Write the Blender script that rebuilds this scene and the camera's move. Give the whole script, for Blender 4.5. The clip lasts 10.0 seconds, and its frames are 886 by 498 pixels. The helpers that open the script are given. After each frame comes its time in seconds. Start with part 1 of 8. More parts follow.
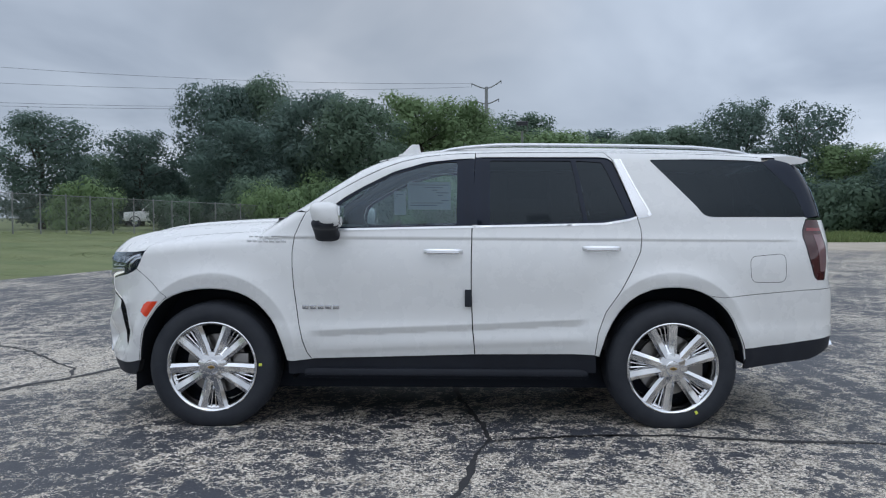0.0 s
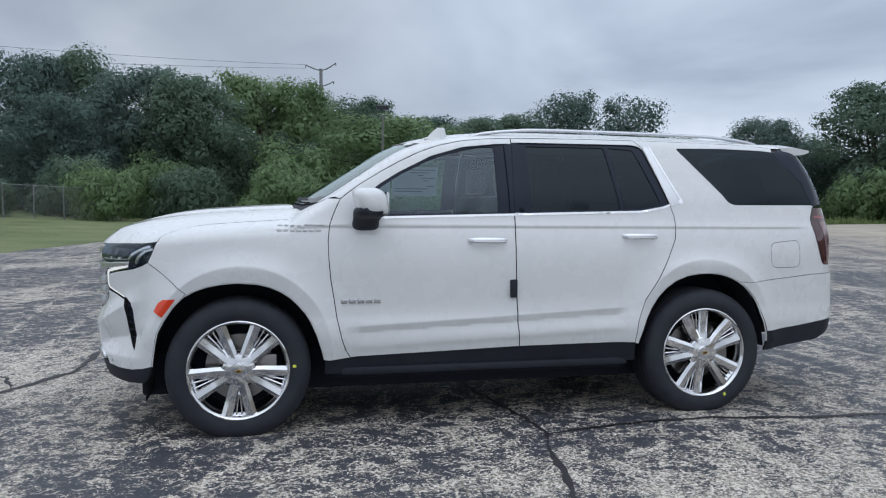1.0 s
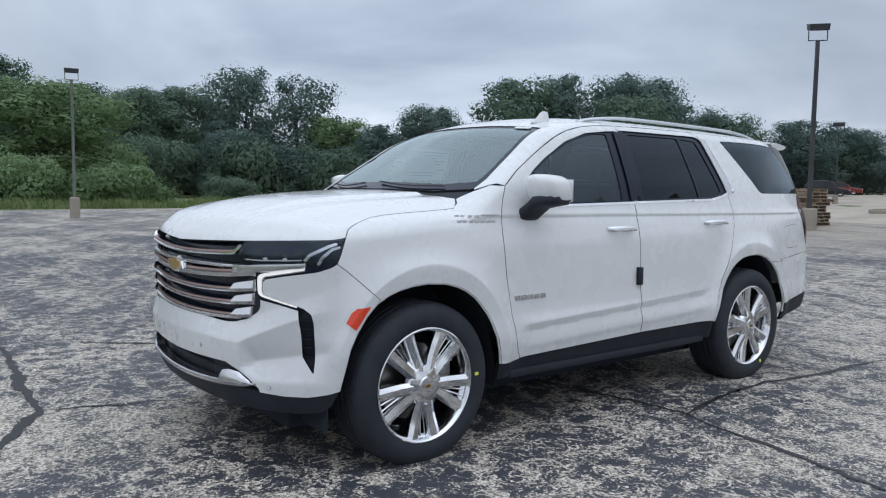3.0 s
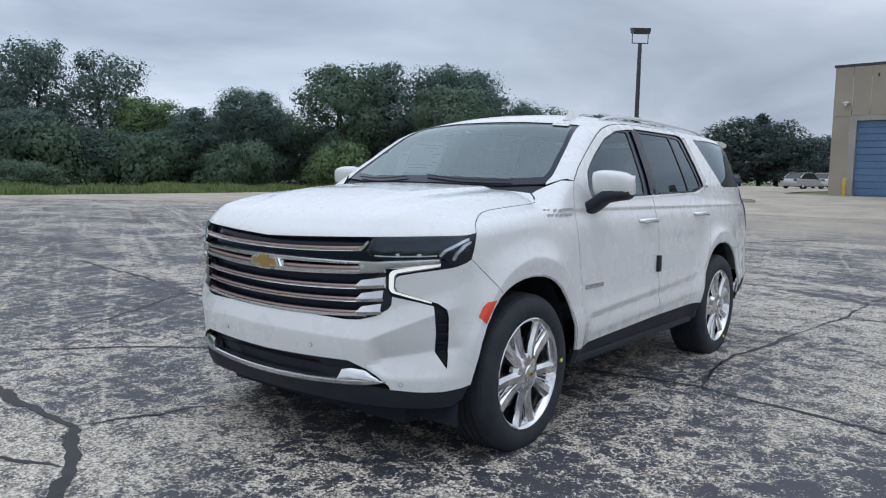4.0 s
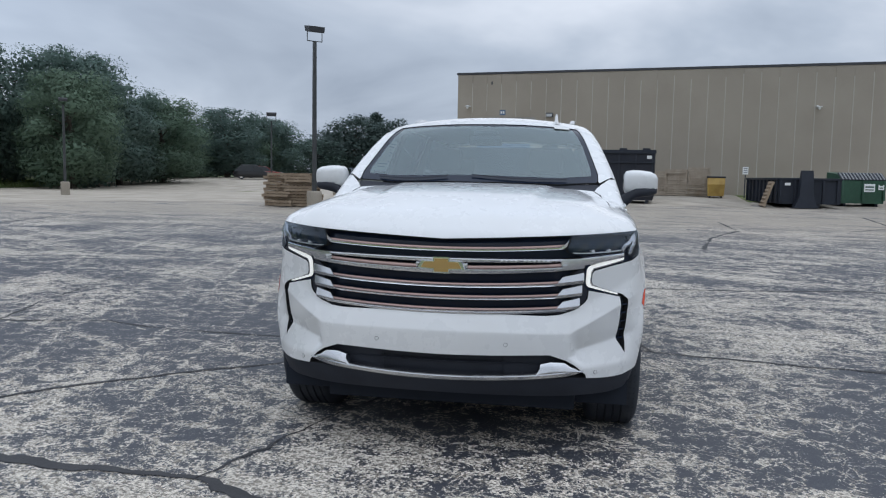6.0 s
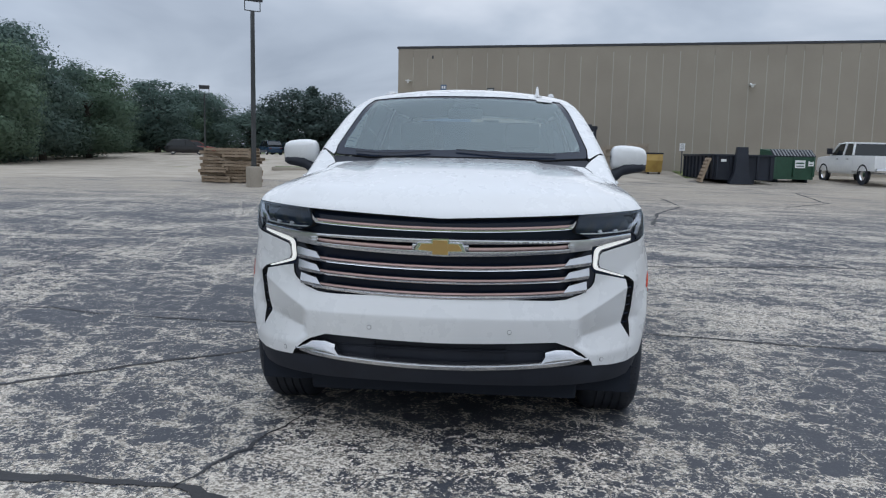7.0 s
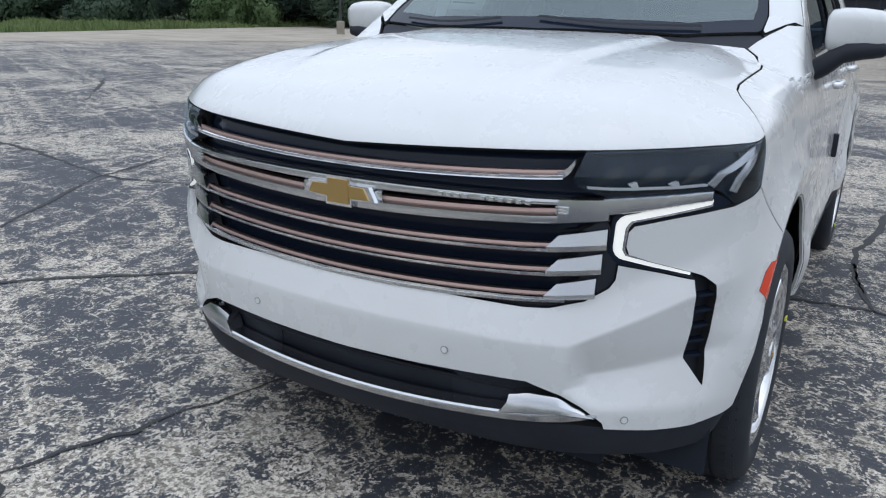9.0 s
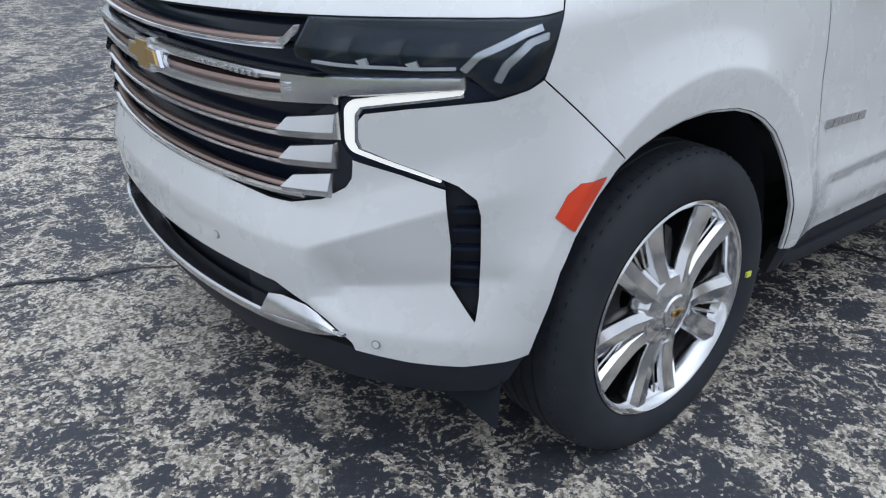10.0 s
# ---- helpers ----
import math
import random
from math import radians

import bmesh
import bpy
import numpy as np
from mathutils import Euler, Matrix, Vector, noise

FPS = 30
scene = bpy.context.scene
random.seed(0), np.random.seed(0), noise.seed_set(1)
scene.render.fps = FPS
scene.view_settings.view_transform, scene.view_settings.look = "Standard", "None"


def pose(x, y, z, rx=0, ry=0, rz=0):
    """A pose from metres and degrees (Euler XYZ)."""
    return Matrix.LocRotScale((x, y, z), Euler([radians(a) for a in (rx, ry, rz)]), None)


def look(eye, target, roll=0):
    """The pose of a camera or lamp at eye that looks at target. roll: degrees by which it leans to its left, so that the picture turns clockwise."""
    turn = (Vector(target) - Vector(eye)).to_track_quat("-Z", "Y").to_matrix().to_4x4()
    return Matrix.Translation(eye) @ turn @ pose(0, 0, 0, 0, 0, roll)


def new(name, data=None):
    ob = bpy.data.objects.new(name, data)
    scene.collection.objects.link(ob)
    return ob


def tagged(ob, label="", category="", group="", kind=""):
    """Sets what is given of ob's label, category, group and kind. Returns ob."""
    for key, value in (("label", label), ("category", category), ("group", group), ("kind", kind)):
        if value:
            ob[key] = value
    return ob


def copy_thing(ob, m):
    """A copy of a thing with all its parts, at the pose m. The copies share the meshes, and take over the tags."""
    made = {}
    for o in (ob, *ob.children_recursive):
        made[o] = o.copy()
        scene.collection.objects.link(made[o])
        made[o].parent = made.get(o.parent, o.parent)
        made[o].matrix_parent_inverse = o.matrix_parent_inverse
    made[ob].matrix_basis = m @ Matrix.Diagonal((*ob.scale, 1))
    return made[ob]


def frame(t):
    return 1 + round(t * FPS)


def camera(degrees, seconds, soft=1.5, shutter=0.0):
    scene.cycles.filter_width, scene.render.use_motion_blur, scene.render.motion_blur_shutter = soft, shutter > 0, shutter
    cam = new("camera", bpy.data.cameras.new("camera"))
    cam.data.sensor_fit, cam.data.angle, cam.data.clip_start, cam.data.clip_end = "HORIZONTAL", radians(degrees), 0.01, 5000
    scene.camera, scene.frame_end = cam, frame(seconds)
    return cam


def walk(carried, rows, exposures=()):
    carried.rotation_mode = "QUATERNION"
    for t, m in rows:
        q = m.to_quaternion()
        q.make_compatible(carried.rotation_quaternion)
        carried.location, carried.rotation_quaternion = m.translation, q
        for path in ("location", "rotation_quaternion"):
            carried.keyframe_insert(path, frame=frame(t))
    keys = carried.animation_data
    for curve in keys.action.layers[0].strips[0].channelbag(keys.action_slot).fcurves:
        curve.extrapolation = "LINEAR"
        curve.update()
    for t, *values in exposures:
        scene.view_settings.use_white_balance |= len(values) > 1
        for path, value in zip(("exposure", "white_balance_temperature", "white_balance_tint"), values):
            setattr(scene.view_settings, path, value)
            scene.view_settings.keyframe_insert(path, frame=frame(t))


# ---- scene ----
cam = camera(60.1, 10.0, soft=1.15)
PATH = [
    (0, (1.642, -6.098, 1.398), (1.605, -4.1, 1.317), -0.0),
    (0.5, (0.966, -5.999, 1.43), (1.148, -4.01, 1.329), 0.1),
    (1, (0.275, -5.735, 1.415), (0.681, -3.78, 1.294), 0.2),
    (1.5, (-0.421, -5.466, 1.458), (0.212, -3.574, 1.32), 0.3),
    (2, (-1.095, -5.059, 1.45), (-0.244, -3.256, 1.299), 0.5),
    (2.5, (-1.733, -4.635, 1.417), (-0.685, -2.939, 1.258), 0.6),
    (3, (-2.332, -4.154, 1.438), (-1.108, -2.582, 1.271), 0.8),
    (3.2, (-2.573, -4.002, 1.422), (-1.284, -2.483, 1.251), 0.7),
    (4.3, (-3.747, -2.765, 1.47), (-2.084, -1.669, 1.287), 1.3),
    (4.5, (-3.886, -2.527, 1.475), (-2.172, -1.51, 1.304), 1.1),
    (5, (-4.186, -1.825, 1.446), (-2.344, -1.064, 1.276), 1.2),
    (5.2, (-4.304, -1.549, 1.403), (-2.423, -0.892, 1.232), 1.2),
    (6.3, (-4.752, -0.432, 1.441), (-2.775, -0.2, 1.245), 1.0),
    (6.5, (-4.727, -0.377, 1.441), (-2.748, -0.183, 1.234), 1.0),
    (7, (-4.449, -0.283, 1.425), (-2.47, -0.131, 1.179), 1.2),
    (7.5, (-4.002, -0.365, 1.403), (-2.035, -0.164, 1.107), 1.3),
    (8, (-3.542, -0.548, 1.436), (-1.604, -0.216, 1.071), 1.5),
    (8.5, (-3.065, -0.853, 1.45), (-1.21, -0.272, 0.979), 1.6),
    (9, (-2.551, -1.254, 1.464), (-0.895, -0.303, 0.871), 1.2),
    (9.5, (-2.118, -1.721, 1.407), (-0.716, -0.466, 0.73), 1.4),
    (10, (-1.578, -2.031, 1.359), (-0.434, -0.611, 0.537), 1.4),
]
walk(cam, [(t, look(eye, target, roll)) for t, eye, target, roll in PATH],
     ((0, 0.12), (2, 0.21), (7, 0.18), (10, 0.33)))

# ---------------------------------------------------------------- daylight, overcast
world = bpy.data.worlds.new("world")
scene.world = world
world.use_nodes = True
wn = world.node_tree.nodes
wl = world.node_tree.links
wn.clear()
SUN_EL, SUN_ROT = radians(80), radians(200)


def build_world():
    out = wn.new("ShaderNodeOutputWorld")
    sky = wn.new("ShaderNodeTexSky")
    sky.sky_type, sky.sun_disc = "NISHITA", False
    sky.sun_elevation, sky.sun_rotation = SUN_EL, SUN_ROT
    sky.air_density, sky.dust_density, sky.ozone_density = 1.0, 3.0, 1.0
    # the cloud deck that covers the sky: soft grey layers, stretched towards the horizon
    tc = wn.new("ShaderNodeTexCoord")
    sep = wn.new("ShaderNodeSeparateXYZ")
    wl.new(tc.outputs["Generated"], sep.inputs[0])
    add = wn.new("ShaderNodeMath")
    add.operation = "ADD"
    add.inputs[1].default_value = 0.22
    wl.new(sep.outputs["Z"], add.inputs[0])
    mx = wn.new("ShaderNodeMath")
    mx.operation = "MAXIMUM"
    mx.inputs[1].default_value = 0.05
    wl.new(add.outputs[0], mx.inputs[0])
    comb = wn.new("ShaderNodeCombineXYZ")
    for i, axis in enumerate("XY"):
        dv = wn.new("ShaderNodeMath")
        dv.operation = "DIVIDE"
        wl.new(sep.outputs[axis], dv.inputs[0])
        wl.new(mx.outputs[0], dv.inputs[1])
        wl.new(dv.outputs[0], comb.inputs[i])
    big = wn.new("ShaderNodeTexNoise")
    big.inputs["Scale"].default_value, big.inputs["Detail"].default_value = 0.75, 5
    big.inputs["Roughness"].default_value, big.inputs["Distortion"].default_value = 0.5, 0.5
    wl.new(comb.outputs[0], big.inputs["Vector"])
    ramp = wn.new("ShaderNodeValToRGB")
    e = ramp.color_ramp.elements
    e[0].position, e[0].color = 0.32, (0.335, 0.40, 0.51, 1)
    e[1].position, e[1].color = 0.68, (0.79, 0.86, 0.98, 1)
    m = ramp.color_ramp.elements.new(0.5)
    m.color = (0.51, 0.59, 0.715, 1)
    wl.new(big.outputs["Fac"], ramp.inputs[0])
    mix = wn.new("ShaderNodeMix")
    mix.data_type = "RGBA"
    mix.inputs["Factor"].default_value = 0.93
    scl = wn.new("ShaderNodeMix")
    scl.data_type, scl.blend_type = "RGBA", "MULTIPLY"
    scl.inputs["Factor"].default_value = 1.0
    scl.inputs["B"].default_value = (10, 10, 10, 1)
    wl.new(ramp.outputs["Color"], scl.inputs["A"])
    wl.new(sky.outputs["Color"], mix.inputs["A"])
    wl.new(scl.outputs["Result"], mix.inputs["B"])
    # an overcast sky is brighter towards the zenith
    zen = wn.new("ShaderNodeMapRange")
    zen.interpolation_type = "SMOOTHSTEP"
    zen.inputs["From Min"].default_value, zen.inputs["From Max"].default_value = 0.28, 0.95
    zen.inputs["To Min"].default_value, zen.inputs["To Max"].default_value = 0.93, 1.86
    wl.new(sep.outputs["Z"], zen.inputs["Value"])
    # thinner cloud in one quarter of the sky, thicker cloud beside it
    tone = zen.outputs[0]
    for azimuth, rise_, reach, amount in ((56, 14, 0.84, 1.26), (96, 20, 0.95, 0.80)):
        dot = wn.new("ShaderNodeVectorMath")
        dot.operation = "DOT_PRODUCT"
        a, b = radians(azimuth), radians(rise_)
        dot.inputs[1].default_value = (math.cos(a) * math.cos(b), math.sin(a) * math.cos(b), math.sin(b))
        wl.new(tc.outputs["Generated"], dot.inputs[0])
        lobe = wn.new("ShaderNodeMapRange")
        lobe.interpolation_type = "SMOOTHSTEP"
        for key, v in (("From Min", reach), ("From Max", 1.0), ("To Min", 1.0), ("To Max", amount)):
            lobe.inputs[key].default_value = v
        wl.new(dot.outputs["Value"], lobe.inputs["Value"])
        both_ = wn.new("ShaderNodeMath")
        both_.operation = "MULTIPLY"
        wl.new(tone, both_.inputs[0])
        wl.new(lobe.outputs[0], both_.inputs[1])
        tone = both_.outputs[0]
    bg = wn.new("ShaderNodeBackground")
    mul = wn.new("ShaderNodeMath")
    mul.operation = "MULTIPLY"
    mul.inputs[1].default_value = SKY
    wl.new(tone, mul.inputs[0])
    wl.new(mix.outputs["Result"], bg.inputs["Color"])
    wl.new(mul.outputs[0], bg.inputs["Strength"])
    wl.new(bg.outputs[0], out.inputs["Surface"])


SKY = 0.091
build_world()
sun_data = bpy.data.lights.new("sun", "SUN")
sun_data.energy, sun_data.angle, sun_data.color = 0.5, radians(178), (1.0, 0.98, 0.95)
sun = new("sun", sun_data)
sun.matrix_world = look((0, 0, 50), (0 + 50 * math.cos(SUN_EL) * math.sin(SUN_ROT) * -1, 50 * -math.cos(SUN_EL) * math.cos(SUN_ROT) * -1 * -1, 50 - 50 * math.sin(SUN_EL)))


# ---------------------------------------------------------------- materials
def mat(name, color=(0.5, 0.5, 0.5), rough=0.5, metal=0.0, **more):
    m = bpy.data.materials.new(name)
    m.use_nodes = True
    b = m.node_tree.nodes["Principled BSDF"]
    b.inputs["Base Color"].default_value = (*color, 1)
    b.inputs["Roughness"].default_value, b.inputs["Metallic"].default_value = rough, metal
    for k, v in more.items():
        b.inputs[k.replace("_", " ")].default_value = v
    return m


def nodes_of(m):
    return m.node_tree.nodes, m.node_tree.links, m.node_tree.nodes["Principled BSDF"]


def noise_node(m, scale, detail=4, rough=0.55, dist=0.0, vec=None):
    n, l, _ = nodes_of(m)
    t = n.new("ShaderNodeTexNoise")
    t.inputs["Scale"].default_value, t.inputs["Detail"].default_value = scale, detail
    t.inputs["Roughness"].default_value, t.inputs["Distortion"].default_value = rough, dist
    if vec is None:
        g = n.new("ShaderNodeNewGeometry")
        vec = g.outputs["Position"]
    l.new(vec, t.inputs["Vector"])
    return t.outputs["Fac"]


def ramp_node(m, fac, stops):
    n, l, _ = nodes_of(m)
    r = n.new("ShaderNodeValToRGB")
    while len(r.color_ramp.elements) < len(stops):
        r.color_ramp.elements.new(0.5)
    for e, (p, c) in zip(r.color_ramp.elements, stops):
        e.position, e.color = p, (*(c if isinstance(c, tuple) else (c, c, c)), 1)
    l.new(fac, r.inputs[0])
    return r.outputs["Color"]


def mix_node(m, fac, a, b, blend="MIX"):
    n, l, _ = nodes_of(m)
    x = n.new("ShaderNodeMix")
    x.data_type, x.blend_type = "RGBA", blend
    for key, v in (("Factor", fac), ("A", a), ("B", b)):
        if isinstance(v, (int, float)):
            x.inputs[key].default_value = v if key == "Factor" else (v, v, v, 1)
        elif isinstance(v, tuple):
            x.inputs[key].default_value = (*v, 1)
        else:
            l.new(v, x.inputs[key])
    return x.outputs["Result"]


def bump_node(m, height, strength=0.3, distance=0.01):
    n, l, b = nodes_of(m)
    u = n.new("ShaderNodeBump")
    u.inputs["Strength"].default_value, u.inputs["Distance"].default_value = strength, distance
    l.new(height, u.inputs["Height"])
    l.new(u.outputs["Normal"], b.inputs["Normal"])


def varied(name, c0, c1, scale, rough=0.7, metal=0.0, bump=0.0, dist=0.01, fine=None):
    """A surface that wanders between two colours, with fine grain."""
    m = mat(name, c0, rough, metal)
    n, l, b = nodes_of(m)
    col = mix_node(m, ramp_node(m, noise_node(m, scale), [(0.35, 0.0), (0.65, 1.0)]), c0, c1)
    grain = noise_node(m, fine or scale * 14, 3, 0.6)
    col = mix_node(m, 0.35, col, ramp_node(m, grain, [(0.3, 0.35), (0.7, 1.0)]), "MULTIPLY")
    l.new(col, b.inputs["Base Color"])
    rr = n.new("ShaderNodeMapRange")
    rr.inputs["To Min"].default_value, rr.inputs["To Max"].default_value = rough - 0.1, min(rough + 0.12, 1)
    l.new(grain, rr.inputs["Value"])
    l.new(rr.outputs[0], b.inputs["Roughness"])
    if bump:
        bump_node(m, grain, bump, dist)
    return m


def paint(name, color, rough=0.22):
    """Car paint under a clear coat, with a film of dust."""
    m = mat(name, color, rough, 0.0, Coat_Weight=0.8, Coat_Roughness=0.06)
    n, l, b = nodes_of(m)
    dust = noise_node(m, 5.0, 6, 0.65)
    l.new(mix_node(m, ramp_node(m, dust, [(0.45, 0.0), (0.8, 0.10)]), color, (0.55, 0.53, 0.49)), b.inputs["Base Color"])
    peel = noise_node(m, 350.0, 1)
    bump_node(m, peel, 0.012, 0.002)
    l.new(ramp_node(m, dust, [(0.3, rough), (0.8, rough + 0.14)]), b.inputs["Roughness"])
    return m


def window_glass(name, tint, see, ior=1.75, mirror=(0.74, 0.88, 1.0)):
    """A thin tinted pane: part of the light goes straight through, and it mirrors by Fresnel."""
    m = bpy.data.materials.new(name)
    m.use_nodes = True
    n, l = m.node_tree.nodes, m.node_tree.links
    n.clear()
    out = n.new("ShaderNodeOutputMaterial")
    tr, gl, mx, lw, pw, fr = (n.new(k) for k in ("ShaderNodeBsdfTransparent", "ShaderNodeBsdfGlossy", "ShaderNodeMixShader", "ShaderNodeLayerWeight", "ShaderNodeMath", "ShaderNodeMath"))
    tr.inputs["Color"].default_value = (*[t * see for t in tint], 1)
    gl.inputs["Color"].default_value, gl.inputs["Roughness"].default_value = (*mirror, 1), 0.015
    # mirroring by angle, the same from either side of the pane
    f0 = ((ior - 1) / (ior + 1)) ** 2
    lw.inputs["Blend"].default_value = 0.5
    pw.operation, fr.operation = "POWER", "MULTIPLY_ADD"
    pw.inputs[1].default_value, fr.inputs[1].default_value, fr.inputs[2].default_value = 4.5, 1 - f0, f0
    l.new(lw.outputs["Facing"], pw.inputs[0])
    l.new(pw.outputs[0], fr.inputs[0])
    l.new(fr.outputs[0], mx.inputs[0])
    l.new(tr.outputs[0], mx.inputs[1])
    l.new(gl.outputs[0], mx.inputs[2])
    l.new(mx.outputs[0], out.inputs["Surface"])
    return m


WHITE = paint("white_pearl_paint", (0.735, 0.742, 0.742))
GAP = mat("panel_gap_black", (0.006, 0.006, 0.007), 0.9)
BLACK_GLOSS = mat("black_gloss_trim", (0.011, 0.017, 0.032), 0.16, 0.0, Specular_IOR_Level=0.22)
BLACK_PLASTIC = varied("black_plastic", (0.008, 0.011, 0.020), (0.013, 0.017, 0.028), 6.0, 0.64, 0, 0.15, 0.001, 400)
LINER = mat("wheel_well_felt", (0.010, 0.014, 0.023), 0.95)
CHROME = mat("chrome", (0.80, 0.81, 0.83), 0.07, 1.0)
BRIGHT = mat("bright_trim", (0.86, 0.87, 0.89), 0.34, 1.0)
SATIN = mat("satin_chrome", (0.62, 0.63, 0.65), 0.22, 1.0)
ALLOY = mat("polished_alloy", (0.74, 0.745, 0.76), 0.12, 1.0)
SEAL_GREY = mat("sensor_ring_grey", (0.30, 0.30, 0.305), 0.5)
COPPER = mat("copper_satin_strip", (0.36, 0.255, 0.225), 0.38, 1.0)
GOLD = mat("gold_emblem", (0.52, 0.345, 0.135), 0.34, 0.8)
RUBBER = varied("tyre_rubber", (0.014, 0.018, 0.027), (0.024, 0.028, 0.037), 9.0, 0.72, 0, 0.25, 0.001, 220)
SCREEN_GLASS = window_glass("windscreen_glass", (0.76, 0.90, 0.88), 0.62, 2.45, (0.84, 0.97, 0.98))
FRONT_GLASS = window_glass("front_door_glass", (0.80, 0.93, 0.95), 0.80, 1.80)
DARK_GLASS = window_glass("privacy_glass", (0.50, 0.66, 0.90), 0.09, 1.45)
LAMP_GLASS = window_glass("lamp_cover", (0.95, 0.97, 1.0), 0.94, 1.5)
INTERIOR = varied("dark_interior", (0.020, 0.020, 0.022), (0.035, 0.034, 0.034), 5.0, 0.7, 0, 0.2, 0.001, 200)
HEADLINER = mat("grey_headliner", (0.10, 0.10, 0.098), 0.9)
PAPER = mat("white_paper", (0.75, 0.76, 0.74), 0.7)
SHEET = mat("printed_sheet_back", (0.62, 0.65, 0.66), 0.7)


def glow_through(m, share):
    """Thin paper: part of the daylight behind it shines through."""
    n, l, b = m.node_tree.nodes, m.node_tree.links, m.node_tree.nodes["Principled BSDF"]
    t, x = n.new("ShaderNodeBsdfTranslucent"), n.new("ShaderNodeMixShader")
    t.inputs["Color"].default_value = b.inputs["Base Color"].default_value
    x.inputs[0].default_value = share
    l.new(b.outputs[0], x.inputs[1])
    l.new(t.outputs[0], x.inputs[2])
    l.new(x.outputs[0], n["Material Output"].inputs["Surface"])


glow_through(SHEET, 0.6)
INK = mat("grey_print", (0.25, 0.26, 0.28), 0.7)
AMBER = mat("orange_red_reflector", (0.80, 0.055, 0.012), 0.18, 0, Coat_Weight=0.6)
TAIL_RED = mat("tail_lamp_red", (0.050, 0.006, 0.009), 0.10, 0, Coat_Weight=1.0)
TAIL_CLEAR = mat("tail_lamp_clear", (0.22, 0.13, 0.14), 0.12, 0.2, Coat_Weight=1.0)
TAIL_SEGMENT = mat("tail_lamp_segment", (0.24, 0.045, 0.05), 0.15, 0, Coat_Weight=1.0)
DISC = mat("brake_disc_steel", (0.30, 0.29, 0.28), 0.35, 1.0)
LAMP_GREY = mat("lamp_bowl_grey", (0.045, 0.05, 0.058), 0.25, 0.4)
YELLOW_TAG = mat("yellow_tag", (0.75, 0.78, 0.10), 0.5)


def lamp_mat(name, color, strength):
    m = mat(name, color, 0.3)
    b = m.node_tree.nodes["Principled BSDF"]
    b.inputs["Emission Color"].default_value = (*color, 1)
    b.inputs["Emission Strength"].default_value = strength
    return m


DRL = lamp_mat("running_light_lit", (0.93, 0.93, 0.89), 0.34)


# ---------------------------------------------------------------- car body surface
# The car stands with its front axle at x = 0, heading -x, its middle at y = 0.
def smooth_curve(xs, ys):
    """A monotone cubic through the given knots."""
    xs, ys = np.array(xs, float), np.array(ys, float)
    h, d = np.diff(xs), np.diff(ys) / np.diff(xs)
    m = np.zeros(len(xs))
    m[0], m[-1] = d[0], d[-1]
    for i in range(1, len(xs) - 1):
        if d[i - 1] * d[i] > 0:
            w1, w2 = 2 * h[i] + h[i - 1], h[i] + 2 * h[i - 1]
            m[i] = (w1 + w2) / (w1 / d[i - 1] + w2 / d[i])

    def f(x):
        x = np.asarray(x, float)
        c = np.clip(x, xs[0], xs[-1])
        i = np.clip(np.searchsorted(xs, c) - 1, 0, len(h) - 1)
        t = (c - xs[i]) / h[i]
        a = (1 + 2 * t) * (1 - t) ** 2 * ys[i] + t * (1 - t) ** 2 * h[i] * m[i]
        b = t * t * (3 - 2 * t) * ys[i + 1] + t * t * (t - 1) * h[i] * m[i + 1]
        return a + b + (x - c) * np.where(x < xs[0], m[0], m[-1])
    return f


def smax(a, b, k):
    return np.maximum(a, b) + np.maximum(k - np.abs(a - b), 0) ** 2 / (4 * k)


def smin(a, b, k):
    return -smax(-a, -b, k)


def step(a, b, x):
    t = np.clip((x - a) / (b - a), 0, 1)
    return t * t * (3 - 2 * t)


SIDE_W = smooth_curve([0.15, 0.30, 0.42, 0.50, 0.60, 0.66, 0.72, 0.85, 1.00, 1.12, 1.20, 1.25, 1.30, 1.36, 1.44, 1.60, 1.80, 1.95],
                      [0.91, 0.965, 1.000, 1.020, 1.034, 1.030, 1.022, 1.020, 1.016, 1.006, 0.993, 0.978, 0.958, 0.940, 0.918, 0.858, 0.772, 0.69])
FRONT_X = smooth_curve([0.15, 0.22, 0.30, 0.36, 0.40, 0.44, 0.52, 0.60, 0.655, 0.70, 0.76, 0.82, 0.90, 1.00, 1.08, 1.14, 1.20],
                       [-0.66, -0.80, -0.88, -0.912, -0.925, -0.930, -0.938, -0.948, -0.952, -0.950, -0.946, -0.946, -0.950, -0.956, -0.955, -0.935, -0.88])
REAR_X = smooth_curve([0.30, 0.42, 0.60, 0.90, 1.00, 1.20, 1.40, 1.60, 1.84, 1.95],
                      [4.20, 4.33, 4.385, 4.38, 4.36, 4.355, 4.31, 4.24, 4.10, 4.03])
HOOD_Z = smooth_curve([-1.05, -0.96, -0.90, -0.82, -0.70, -0.40, 0.05, 0.30, 0.60],
                      [0.95, 1.105, 1.165, 1.215, 1.262, 1.322, 1.362, 1.376, 1.39])
ROOF_Z = smooth_curve([0.60, 1.00, 1.20, 1.40, 1.70, 2.20, 2.80, 3.40, 3.90, 4.20],
                      [1.67, 1.812, 1.868, 1.903, 1.928, 1.938, 1.936, 1.926, 1.902, 1.878])
WHEELS_X, HUB_Z, TYRE_R = (0.0, 3.071), 0.402, 0.412


